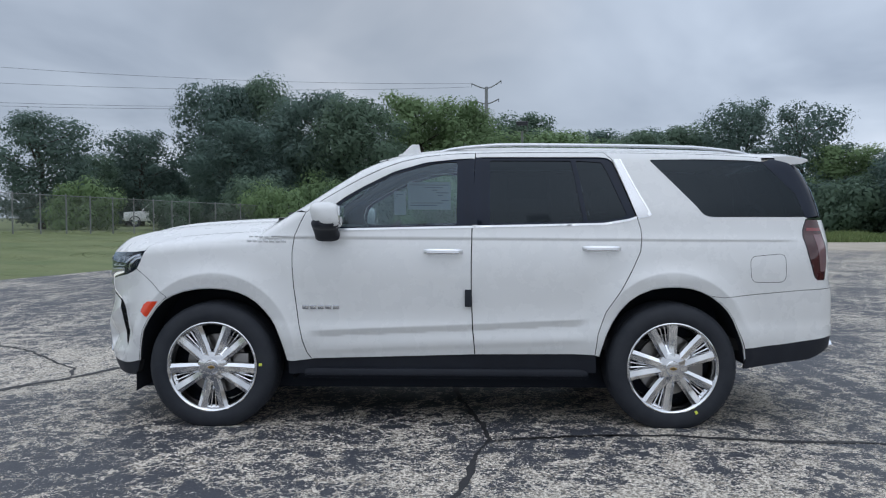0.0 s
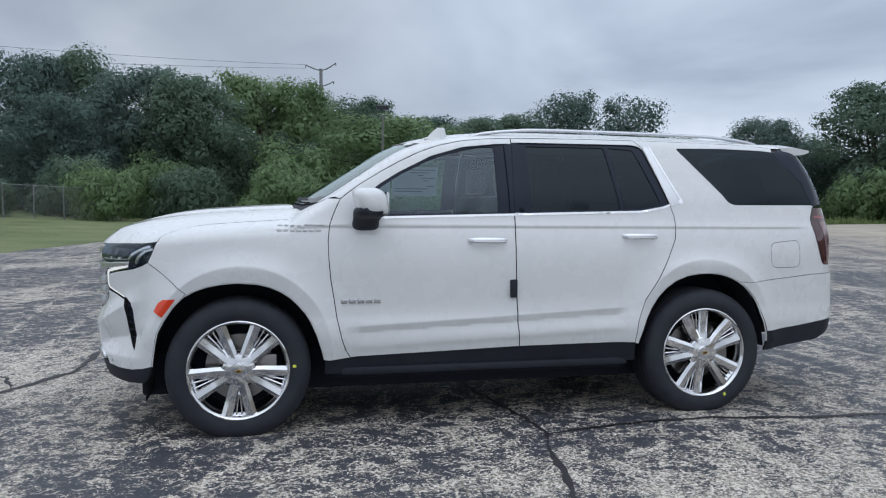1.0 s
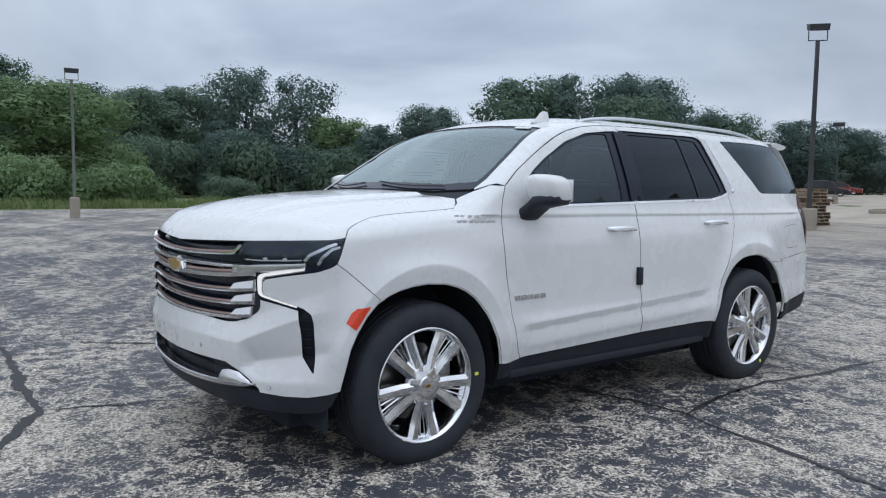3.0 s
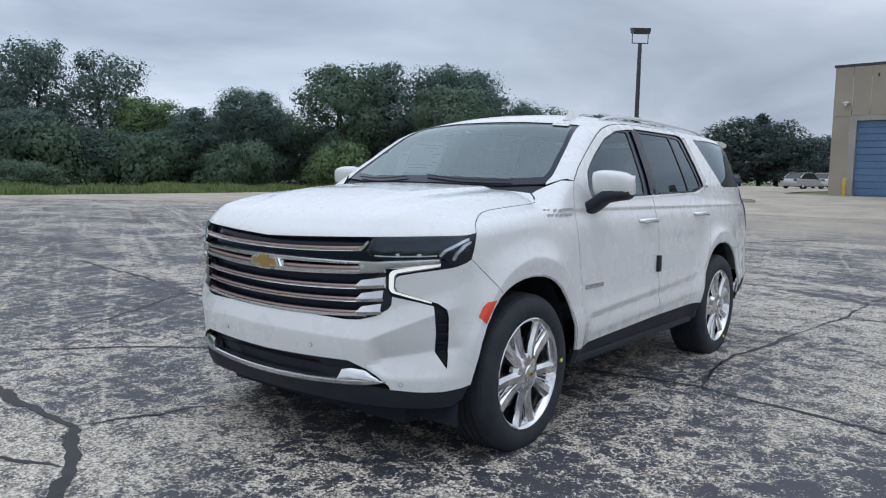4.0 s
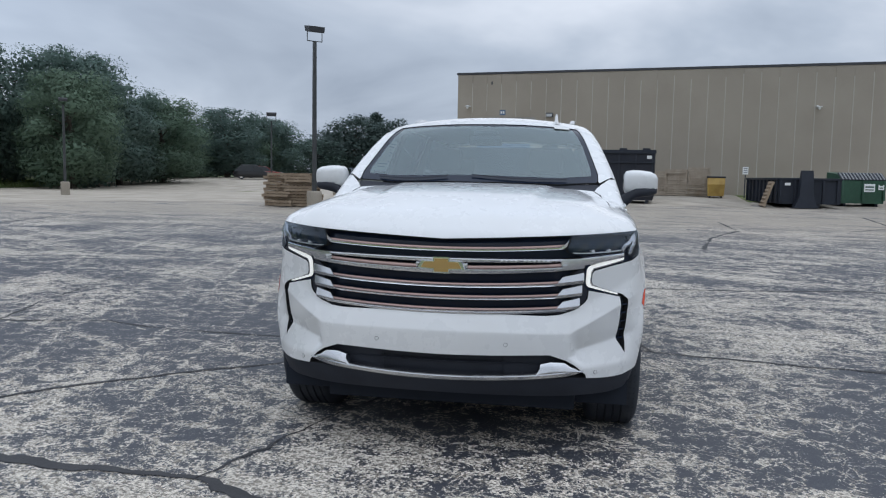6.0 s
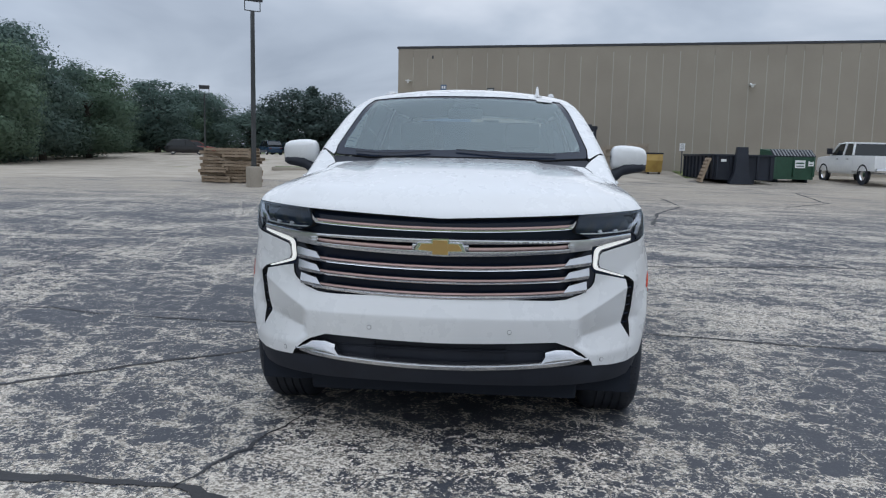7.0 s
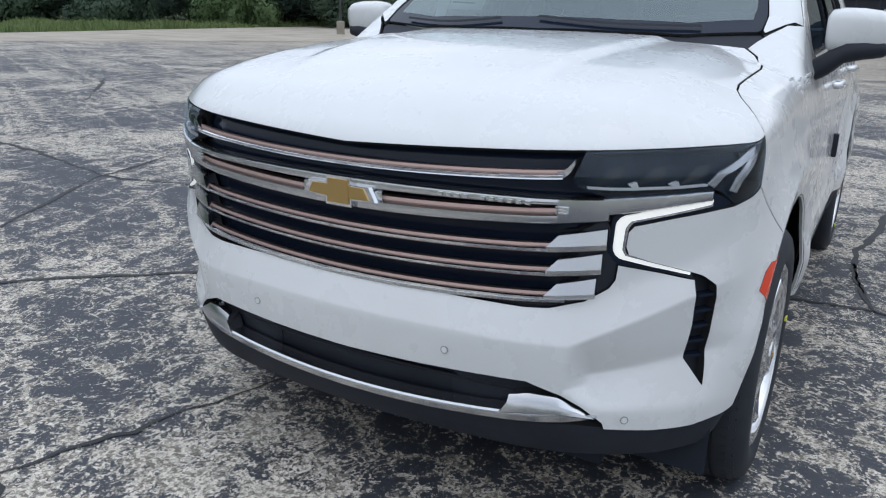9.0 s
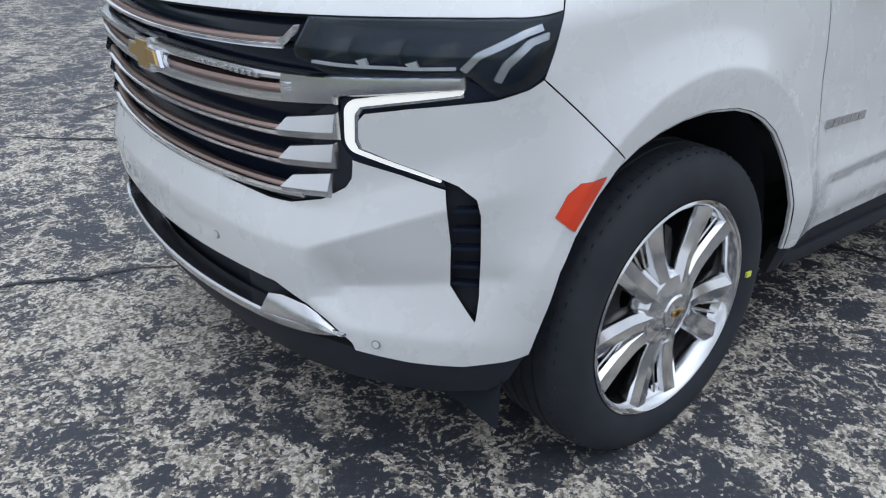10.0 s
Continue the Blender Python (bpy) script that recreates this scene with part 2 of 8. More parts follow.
def side_w(x, z):
    w = SIDE_W(z)
    w = w - 0.115 * np.maximum(x - 3.25, 0) ** 2 - 0.10 * np.maximum(-0.05 - x, 0) ** 2
    for cx, cz in ((0.015, 0.41), (3.06, 0.43)):
        # a flare that swells towards a crisp arc and turns in below it
        r = np.maximum(np.hypot(x - cx, z - cz), 1e-6)
        q = r - 0.535 - 0.078 * np.clip((z - cz) / r, 0, 1) ** 1.5
        swell = np.clip(1 - np.maximum(q, 0) / 0.19, 0, 1) ** 2
        w = w + step(1.17, 0.98, z) * (0.033 * swell - 0.16 * smin(np.maximum(-q, 0), 0.10 + 0 * q, 0.02))
    # the long crease low on the doors
    mid = step(0.60, 0.75, x) * step(2.52, 2.38, x)
    edge = 0.652 + 0.045 * (x - 0.8)
    d = edge - z
    w = w + mid * (0.009 * np.clip(1 + np.minimum(d, 0) / 0.13, 0, 1) ** 2 * (d <= 0) + (0.009 - 0.017 * np.clip(d / 0.042, 0, 1)) * (d > 0) + 0.012 * step(0.042, 0.135, d) - 0.004 * step(0.13, 0.17, d))
    # the shoulder, a crease from the lamp to the tail
    top = 1.262 - 0.062 * np.clip((0.5 - x) / 0.9, 0, 1)
    return w - 0.009 * step(top + 0.004, top - 0.016, z) * step(top - 0.20, top - 0.02, z) * step(-0.30, 0.40, x) * step(4.0, 3.8, x)


def front_x(y, z):
    a = np.abs(y)
    x = FRONT_X(z) + 0.18 * a * a + 0.90 * np.maximum(a - 0.5, 0) ** 2
    # the ridge of the bumper, level in the middle and rising towards the vents
    ridge = 0.658 + 0.5 * np.maximum(a - 0.645, 0)
    x = x + 0.29 * smin(smax(z - ridge, 0 * z, 0.005), 0.10 + 0 * z, 0.02) * step(1.05, 0.9, a)
    # under it the cheek beside the middle is cut in and comes out again to the lower lip
    valley = 0.555 + 0.22 * np.maximum(a - 0.645, 0)
    t = smax((ridge - z) / np.maximum(ridge - valley, 0.02), 0 * z, 0.03)
    s = smax((z - 0.472) / np.maximum(valley - 0.472, 0.02), 0 * z, 0.10)
    edge = 0.632 + 0.9 * np.maximum(0.53 - z, 0)
    return x + 0.058 * smin(smin(t, s, 0.10), 1 + 0 * z, 0.1) * step(edge, edge + 0.05, a) * step(1.03, 0.93, a)


def rear_x(y, z):
    a = np.abs(y)
    return REAR_X(z) - 0.13 * a * a - 0.5 * np.maximum(a - 0.55, 0) ** 2


def hood_z(x, y):
    a = np.abs(y)
    z = HOOD_Z(x) - 0.035 * (a / 0.9) ** 2 - 0.075 * step(0.62, 1.0, a)
    # the raised middle, with a soft ridge on either side
    return z + 0.016 * step(0.50 + 0.10 * x, 0.43 + 0.10 * x, a) * step(-0.80, -0.20, x)


def screen_z(x, y):
    return 1.418 + 0.622 * (x - 0.36 - 0.20 * y * y)


def roof_z(x, y):
    return ROOF_Z(x) - 0.055 * (np.abs(y) / 0.66) ** 2.2


def body_g(p):
    """Below 0 inside the body, above 0 outside."""
    x, y, z = p[..., 0], p[..., 1], p[..., 2]
    a = np.abs(y)
    w, f, r = a - side_w(x, z), front_x(y, z) - x, x - rear_x(y, z)
    low = smax(w, z - hood_z(np.minimum(x, 0.62), y), 0.07)
    upper = smax(smax(w, z - smin(screen_z(x, y), roof_z(x, y), 0.03), 0.06), -2.0 + x * 0, 0.01)
    g = np.minimum(low, upper)
    g = smax(g, f, 0.10 - 0.05 * step(0.95, 1.1, z))
    return smax(g, r, 0.10)


X0, X1 = 0.20, 3.45


def solve_on(o, d, lo, hi, off=0.0):
    """The place along each ray o + t d where the body ends."""
    n = 24
    ts = np.linspace(hi, lo, n)
    t_in, t_out = np.full(len(o), lo), np.full(len(o), hi)
    found = np.zeros(len(o), bool)
    for i in range(1, n):
        inside = (body_g(o + ts[i] * d) < off) & ~found
        t_in[inside], t_out[inside] = ts[i], ts[i - 1]
        found |= inside
    for _ in range(24):
        m = (t_in + t_out) / 2
        ins = body_g(o + m[:, None] * d) < off
        t_in, t_out = np.where(ins, m, t_in), np.where(ins, t_out, m)
    return o + t_in[:, None] * d


def wrap(uv, off=0.0):
    """Places on the flank, nose and tail: u is x along the flank and turns round a post at either end; v is z."""
    u, v = uv[:, 0], uv[:, 1]
    phi_f, phi_r = np.maximum(X0 - u, 0), np.maximum(u - X1, 0)
    o = np.stack([np.clip(u, X0, X1), 0 * u, v], 1)
    d = np.stack([-np.sin(phi_f) + np.sin(phi_r), -np.cos(phi_f) * np.cos(phi_r), 0 * u], 1)
    return solve_on(o, d, 0.02, 1.9, off)


def on_top(uv, off=0.0):
    """Places on the bonnet, windscreen and roof, from x and y."""
    o = np.stack([uv[:, 0], uv[:, 1], 0 * uv[:, 0]], 1)
    return solve_on(o, np.array([[0.0, 0.0, 1.0]]) * np.ones((len(o), 1)), 1.08, 2.2, off)


def body_normal(p):
    e, n = 1e-3, []
    for k in range(3):
        s = np.zeros(3)
        s[k] = e
        n.append(body_g(p + s) - body_g(p - s))
    n = np.stack(n, -1)
    return n / np.maximum(np.linalg.norm(n, axis=-1, keepdims=True), 1e-9)


def su(x, y, z):
    """The wrap coordinates of a place."""
    if x < X0:
        return (X0 - math.atan2(X0 - x, -y), z)
    if x > X1:
        return (X1 + math.atan2(x - X1, -y), z)
    return (x, z)


def fu(y, z):
    """Wrap coordinates of a place on the nose."""
    return su(float(front_x(np.array(y), np.array(z))), y, z)


# ---------------------------------------------------------------- building helpers
from mathutils.geometry import delaunay_2d_cdt


def mesh_object(name, verts, faces, material, parent=None, label="", smooth=True, normals=None, slots=None, face_slots=None):
    me = bpy.data.meshes.new(name)
    me.from_pydata([tuple(map(float, v)) for v in verts], [], [tuple(int(i) for i in f) for f in faces])
    for m in (slots or [material]):
        me.materials.append(m)
    if face_slots is not None:
        me.polygons.foreach_set("material_index", np.array(face_slots, dtype=np.int32))
    me.polygons.foreach_set("use_smooth", np.full(len(me.polygons), bool(smooth)))
    me.validate()
    me.update()
    if normals is not None and len(me.polygons):
        me.normals_split_custom_set_from_vertices([tuple(map(float, v)) for v in normals])
    ob = new(name, me)
    if parent is not None:
        ob.parent = parent
    if label:
        ob["label"] = label
    return ob


def part(name, bm, material, parent=None, label="", smooth=True, angle=35):
    """Links a bmesh as one mesh object under a thing or a part."""
    bmesh.ops.recalc_face_normals(bm, faces=bm.faces)
    for f in bm.faces:
        f.smooth = smooth
    if smooth:
        for e in bm.edges:
            if len(e.link_faces) == 2 and e.calc_face_angle(0) > radians(angle):
                e.smooth = False
    me = bpy.data.meshes.new(name)
    bm.to_mesh(me)
    bm.free()
    for m in (material if isinstance(material, (list, tuple)) else [material]):
        me.materials.append(m)
    ob = new(name, me)
    if parent is not None:
        ob.parent = parent
    if label:
        ob["label"] = label
    return ob


def thing(name, label, category, at=None, group="", kind=""):
    e = new(name)
    e.empty_display_size = 0.2
    if at is not None:
        e.matrix_basis = at
    return tagged(e, label, category, group, kind)


def add_box(bm, lo, hi, bevel=0.0, m=None, segs=2):
    c = [(a + b) / 2 for a, b in zip(lo, hi)]
    s = [b - a for a, b in zip(lo, hi)]
    g = bmesh.ops.create_cube(bm, size=1.0, matrix=(m or Matrix()) @ Matrix.Translation(c) @ Matrix.Diagonal((*s, 1)))
    if bevel:
        edges = {e for v in g["verts"] for e in v.link_edges}
        bmesh.ops.bevel(bm, geom=list(edges), offset=bevel, segments=segs, affect="EDGES", profile=0.6)


def add_rod(bm, a, b, r, r2=None, n=10, caps=True):
    a, b = Vector(a), Vector(b)
    d = b - a
    m = Matrix.Translation((a + b) / 2) @ d.to_track_quat("Z", "Y").to_matrix().to_4x4()
    bmesh.ops.create_cone(bm, cap_ends=caps, segments=n, radius1=r, radius2=r if r2 is None else r2, depth=d.length, matrix=m)


def add_lathe(bm, profile, n=48, m=None):
    """A turned body about z from (radius, height) pairs."""
    rings = []
    for r, h in profile:
        rings.append([bm.verts.new((m or Matrix()) @ Vector((r * math.cos(2 * math.pi * i / n), r * math.sin(2 * math.pi * i / n), h))) for i in range(n)])
    for a, b in zip(rings, rings[1:]):
        for i in range(n):
            bm.faces.new((a[i], a[(i + 1) % n], b[(i + 1) % n], b[i]))


def add_loft(bm, rings, close=True, caps=True):
    """Skins rings of equally many points."""
    vs = [[bm.verts.new(Vector(p)) for p in ring] for ring in rings]
    n = len(vs[0])
    for a, b in zip(vs, vs[1:]):
        for i in range(n if close else n - 1):
            bm.faces.new((a[i], a[(i + 1) % n], b[(i + 1) % n], b[i]))
    if caps and close:
        bm.faces.new(vs[0])
        bm.faces.new(vs[-1][::-1])


def resample(poly, gap):
    """A closed outline with a point at least every gap; the given points stay."""
    out = []
    for a, b in zip(poly, poly[1:] + poly[:1]):
        a, b = np.array(a, float), np.array(b, float)
        n = max(1, int(math.ceil(np.linalg.norm(b - a) / gap)))
        out += [a + (b - a) * i / n for i in range(n)]
    return np.array(out)


def rounded(poly, r, n=4, skip=()):
    """Rounds the corners of a closed outline."""
    out = []
    k = len(poly)
    for i in range(k):
        p, a, b = np.array(poly[i], float), np.array(poly[i - 1], float), np.array(poly[(i + 1) % k], float)
        la, lb = np.linalg.norm(a - p), np.linalg.norm(b - p)
        d = min(r, la * 0.45, lb * 0.45)
        if i in skip or d < 1e-4:
            out.append(tuple(p))
            continue
        s, e = p + (a - p) / la * d, p + (b - p) / lb * d
        for j in range(n + 1):
            t = j / n
            out.append(tuple((1 - t) ** 2 * s + 2 * t * (1 - t) * p + t * t * e))
    return out


def area2(q):
    return 0.5 * np.sum(q[:, 0] * np.roll(q[:, 1], -1) - np.roll(q[:, 0], -1) * q[:, 1])


def inset(q, d):
    """Moves a counterclockwise outline inwards."""
    t = np.roll(q, -1, 0) - np.roll(q, 1, 0)
    t /= np.maximum(np.linalg.norm(t, axis=1, keepdims=True), 1e-9)
    return q + d * np.stack([-t[:, 1], t[:, 0]], 1)


def inside(pts, q):
    x, y = pts[:, 0:1], pts[:, 1:2]
    x1, y1 = q[:, 0], q[:, 1]
    x2, y2 = np.roll(x1, -1), np.roll(y1, -1)
    hit = ((y1 > y) != (y2 > y)) & (x < (x2 - x1) * (y - y1) / (y2 - y1 + 1e-12) + x1)
    return hit.sum(1) % 2 == 1


def far_from(pts, q, d):
    a, b = q, np.roll(q, -1, 0)
    ab = b - a
    ll = np.maximum((ab ** 2).sum(1), 1e-12)
    keep = np.ones(len(pts), bool)
    for i in range(0, len(pts), 2000):
        p = pts[i:i + 2000, None, :]
        t = np.clip(((p - a) * ab).sum(2) / ll, 0, 1)
        keep[i:i + 2000] = np.linalg.norm(p - (a + t[..., None] * ab), axis=2).min(1) > d
    return keep


def fill(poly, holes, gap, guides=()):
    """Triangles over an outline with holes, with rows of points along the guides; the outlines come first."""
    loops = [poly] + list(holes)
    pts = np.concatenate(loops)
    lo, hi = poly.min(0), poly.max(0)
    gx, gy = np.meshgrid(np.arange(lo[0] + gap / 2, hi[0], gap), np.arange(lo[1] + gap / 2, hi[1], gap))
    gx = gx + (np.arange(gx.shape[0])[:, None] % 2) * gap / 2
    grid = np.stack([gx.ravel(), gy.ravel()], 1)
    if len(grid):
        keep = inside(grid, poly)
        for h in holes:
            keep &= ~inside(grid, h)
        grid = grid[keep]
    rows = []
    for line in guides:
        p = np.asarray(line)
        ok = inside(p, poly)
        for lp in loops:
            ok &= far_from(p, lp, gap * 0.45)
        for h in holes:
            ok &= ~inside(p, h)
        rows.append(p[ok])
    if len(grid):
        keep = np.ones(len(grid), bool)
        for lp in loops:
            keep &= far_from(grid, lp, gap * 0.5)
        for p in rows:
            for i in range(0, len(grid), 1500):
                if len(p):
                    keep[i:i + 1500] &= np.linalg.norm(grid[i:i + 1500, None] - p[None], axis=2).min(1) > gap * 0.55
        grid = grid[keep]
        pts = np.concatenate([pts, grid] + rows)
    edges, k = [], 0
    for lp in loops:
        edges += [(k + i, k + (i + 1) % len(lp)) for i in range(len(lp))]
        k += len(lp)
    out = delaunay_2d_cdt([Vector(p) for p in pts], edges, [], 0, 1e-6)
    v = np.array([tuple(p) for p in out[0]])
    mids = np.array([v[list(f)].mean(0) for f in out[2]])
    keep = inside(mids, poly)
    for h in holes:
        keep &= ~inside(mids, h)
    return v, [tuple(f) for f, k in zip(out[2], keep) if k], None


def panel(name, outline, mapper, material, parent, label="", gap=0.03, shut=0.002, flange=0.018, off=0.0, holes=(), both=False, side=-1, rim=None, guides=()):
    """A body panel: an outline laid on the body's surface, with a turned-in edge. both: the mirrored one too."""
    made = []
    q = resample(list(outline), gap)
    if area2(q) < 0:
        q = q[::-1]
    q = inset(q, shut)
    hs = []
    for h in holes:
        g = resample(list(h), gap)
        if area2(g) < 0:
            g = g[::-1]
        hs.append(inset(g, -shut))
    uv, tris, _ = fill(q, hs, gap, guides)
    p = mapper(uv, off)
    n = body_normal(p)
    a, b, c = (p[np.array([t[k] for t in tris])] for k in range(3))
    turn = (np.cross(b - a, c - a) * n[np.array([t[0] for t in tris])]).sum(1) < 0
    tris = [t[::-1] if w else t for t, w in zip(tris, turn)]
    count = {}
    for t in tris:
        for i in range(3):
            e = (t[i], t[(i + 1) % 3])
            count[e] = count.get(e, 0) + 1
    border = [e for e in count if (e[1], e[0]) not in count]
    verts, norms, faces, slots = list(p), list(n), list(tris), [0] * len(tris)
    if flange:
        ids = {}
        for e in border:
            for i in e:
                if i not in ids:
                    ids[i] = (len(verts), len(verts) + 1)
                    verts += [p[i] - 0.0015 * n[i], p[i] - flange * n[i]]
                    norms += [n[i], n[i]]
        for i, j in border:
            faces.append((j, i, ids[i][0], ids[j][0]))
            faces.append((ids[j][0], ids[i][0], ids[i][1], ids[j][1]))
            slots += [0, 1]
    for s in ((-1, 1) if both else (side,)):
        v, m, f = np.array(verts), np.array(norms), faces
        if s > 0:
            v, m, f = v * (1, -1, 1), m * (1, -1, 1), [t[::-1] for t in faces]
        made.append(mesh_object(name, v, f, None, parent, label, True, m, [material, rim or GAP], slots))
    return made if both else made[0]


def top_edge(points):
    """Wrap coordinates of places given on the top by x and y."""
    p = on_top(np.array(points, float))
    return [su(*map(float, q)) for q in p]


def sweep(bm, ys, place, section):
    """A bar along the nose: place(y) gives x and z, section is a closed outline of (dx, dz)."""
    rings = []
    for y in ys:
        x, z = place(y)
        rings.append([(x + dx, y, z + dz) for dx, dz in section])
    add_loft(bm, rings)


# ---------------------------------------------------------------- ground, lot, lawns
def rise(x, y):
    """Height of the land: flat round the car, gently rising to the hall, the lawn and the far end of the lot."""
    x, y = np.asarray(x, float), np.asarray(y, float)
    z = 0.034 * np.clip(x - 24, 0, 26) * (1 - step(10.0, 26.0, y)) + 0.045 * np.clip(-8 - x, 0, 14) * step(-10.0, 10.0, y)
    return z + 0.030 * np.clip(x - 55, 0, 30) * step(6.0, 26.0, y)


def gz(x, y):
    return float(rise(x, y))


WORN = 2.385


def asphalt_material():
    """Old sealcoat worn through to pale aggregate: large worn zones, streaks of tyre wear, crazed joints and grit."""
    m = mat("worn_sealed_asphalt", (0.05, 0.05, 0.055), 0.85)
    n, l, b = nodes_of(m)
    g = n.new("ShaderNodeNewGeometry").outputs["Position"]

    def mapped(scale, rot=0.0):
        k = n.new("ShaderNodeMapping")
        k.vector_type = "TEXTURE"
        k.inputs["Scale"].default_value, k.inputs["Rotation"].default_value = [1 / v for v in scale], (0, 0, radians(rot))
        l.new(g, k.inputs["Vector"])
        return k.outputs[0]

    def math_(op, a, b_, c=None):
        k = n.new("ShaderNodeMath")
        k.operation = op
        for i, v in enumerate((a, b_, c)):
            if v is None:
                continue
            if isinstance(v, (int, float)):
                k.inputs[i].default_value = v
            else:
                l.new(v, k.inputs[i])
        return k.outputs[0]
    def ridge(fac, width):
        return math_("SUBTRACT", 1.0, ramp_node_value(m, math_("ABSOLUTE", math_("SUBTRACT", fac, 0.5), 0.0), 0.0, width))

    def crazing(scale, width, vec):
        v = n.new("ShaderNodeTexVoronoi")
        v.feature = "DISTANCE_TO_EDGE"
        v.inputs["Scale"].default_value = scale
        l.new(vec, v.inputs["Vector"])
        return math_("SUBTRACT", 1.0, ramp_node_value(m, v.outputs["Distance"], 0.0, width))

    def cells(scale):
        v = n.new("ShaderNodeTexVoronoi")
        v.inputs["Scale"].default_value = scale
        l.new(g, v.inputs["Vector"])
        k = n.new("ShaderNodeSeparateColor")
        l.new(v.outputs["Color"], k.inputs[0])
        return k.outputs[0], k.outputs[1]
    zones = noise_node(m, 0.50, 5, 0.58, 0.6, mapped((1, 1, 1)))
    streak = noise_node(m, 0.9, 4, 0.6, 0.3, mapped((0.22, 1.9, 1), 63))
    streak2 = noise_node(m, 0.75, 4, 0.6, 0.2, mapped((0.2, 2.0, 1), 95))
    lines = math_("MAXIMUM", ridge(noise_node(m, 1.0, 1, 0.4, 0.05, mapped((0.05, 1.25, 1), 63)), 0.030), ridge(noise_node(m, 1.0, 1, 0.4, 0.05, mapped((0.06, 1.05, 1), 95)), 0.026))
    lines = math_("MAXIMUM", lines, ridge(noise_node(m, 1.0, 1, 0.4, 0.05, mapped((0.06, 1.0, 1), 15)), 0.026))
    mid = noise_node(m, 6.0, 5, 0.66, 0.4, mapped((1, 1, 1)))
    flake = noise_node(m, 46.0, 5, 0.68, 0.7, mapped((1, 1, 1)))
    grit = noise_node(m, 120.0, 3, 0.7, 0.0, mapped((1, 1, 1)))
    warp = n.new("ShaderNodeMix")
    warp.data_type, warp.blend_type = "RGBA", "ADD"
    warp.inputs["Factor"].default_value = 0.30
    nz = n.new("ShaderNodeTexNoise")
    nz.inputs["Scale"].default_value = 2.6
    l.new(g, nz.inputs["Vector"])
    l.new(g, warp.inputs["A"])
    l.new(nz.outputs["Color"], warp.inputs["B"])
    jag = n.new("ShaderNodeMix")
    jag.data_type, jag.blend_type = "RGBA", "ADD"
    jag.inputs["Factor"].default_value = 0.055
    nj = n.new("ShaderNodeTexNoise")
    nj.inputs["Scale"].default_value, nj.inputs["Detail"].default_value = 17.0, 3
    l.new(g, nj.inputs["Vector"])
    l.new(warp.outputs["Result"], jag.inputs["A"])
    l.new(nj.outputs["Color"], jag.inputs["B"])
    craze = math_("MAXIMUM", crazing(2.6, 0.040, jag.outputs["Result"]), crazing(6.5, 0.075, jag.outputs["Result"]))
    craze = math_("MAXIMUM", craze, math_("MULTIPLY", crazing(13.0, 0.12, jag.outputs["Result"]), 0.8))
    craze = math_("MULTIPLY", craze, ramp_node_value(m, mid, 0.36, 0.54))
    pick, tone = cells(62.0)
    pick2, tone2 = cells(115.0)
    # how much of the seal has flaked off: zones, straight streaks and lines, crazing, then flakes and grains
    broad = math_("ADD", math_("MULTIPLY", zones, 1.20), math_("MULTIPLY", streak, 0.62))
    broad = math_("ADD", broad, math_("MULTIPLY", streak2, 0.45))
    w = math_("ADD", broad, math_("MULTIPLY", mid, 0.42))
    w = math_("ADD", w, math_("MULTIPLY", flake, 0.85))
    w = math_("ADD", w, math_("MULTIPLY", grit, 0.42))
    w = math_("ADD", w, math_("MULTIPLY", math_("ADD", pick, pick2), 0.21))
    w = math_("ADD", w, math_("MULTIPLY", craze, 0.30))
    w = math_("ADD", w, math_("MULTIPLY", math_("MULTIPLY", lines, ramp_node_value(m, mid, 0.30, 0.62)), 0.25))
    sx = n.new("ShaderNodeSeparateXYZ")
    l.new(g, sx.inputs[0])
    # soft round patches, some leaning to pale stone, some to dark seal
    for cx, cy, reach, amount in ((-1.9, 1.6, 2.8, 0.10), (2.4, -3.4, 2.0, 0.12), (0.6, -1.5, 1.2, -0.04), (1.9, -1.95, 1.2, 0.18), (-0.9, 0.2, 0.8, -0.05), (-0.5, -0.95, 0.6, 0.06), (6.0, -1.5, 3.0, 0.06)):
        away = n.new("ShaderNodeVectorMath")
        away.operation = "DISTANCE"
        l.new(g, away.inputs[0])
        away.inputs[1].default_value = (cx, cy, 0)
        fade = n.new("ShaderNodeMapRange")
        fade.interpolation_type = "SMOOTHSTEP"
        for key, v in (("From Min", 0.2 * reach), ("From Max", reach), ("To Min", amount), ("To Max", 0.0)):
            fade.inputs[key].default_value = v
        l.new(away.outputs["Value"], fade.inputs["Value"])
        w = math_("ADD", w, fade.outputs[0])
    # wear grows with distance; the paling of a grazing view is painted in too
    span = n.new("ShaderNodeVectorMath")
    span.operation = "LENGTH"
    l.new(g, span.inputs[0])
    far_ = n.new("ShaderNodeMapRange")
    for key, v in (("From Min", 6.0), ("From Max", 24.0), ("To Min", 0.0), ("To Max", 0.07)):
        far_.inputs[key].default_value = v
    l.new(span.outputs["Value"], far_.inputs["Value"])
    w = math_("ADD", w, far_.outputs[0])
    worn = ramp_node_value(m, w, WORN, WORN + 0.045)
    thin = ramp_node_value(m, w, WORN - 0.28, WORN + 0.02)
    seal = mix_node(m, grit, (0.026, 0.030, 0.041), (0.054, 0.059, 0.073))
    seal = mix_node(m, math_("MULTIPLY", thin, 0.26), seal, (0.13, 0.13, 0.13))
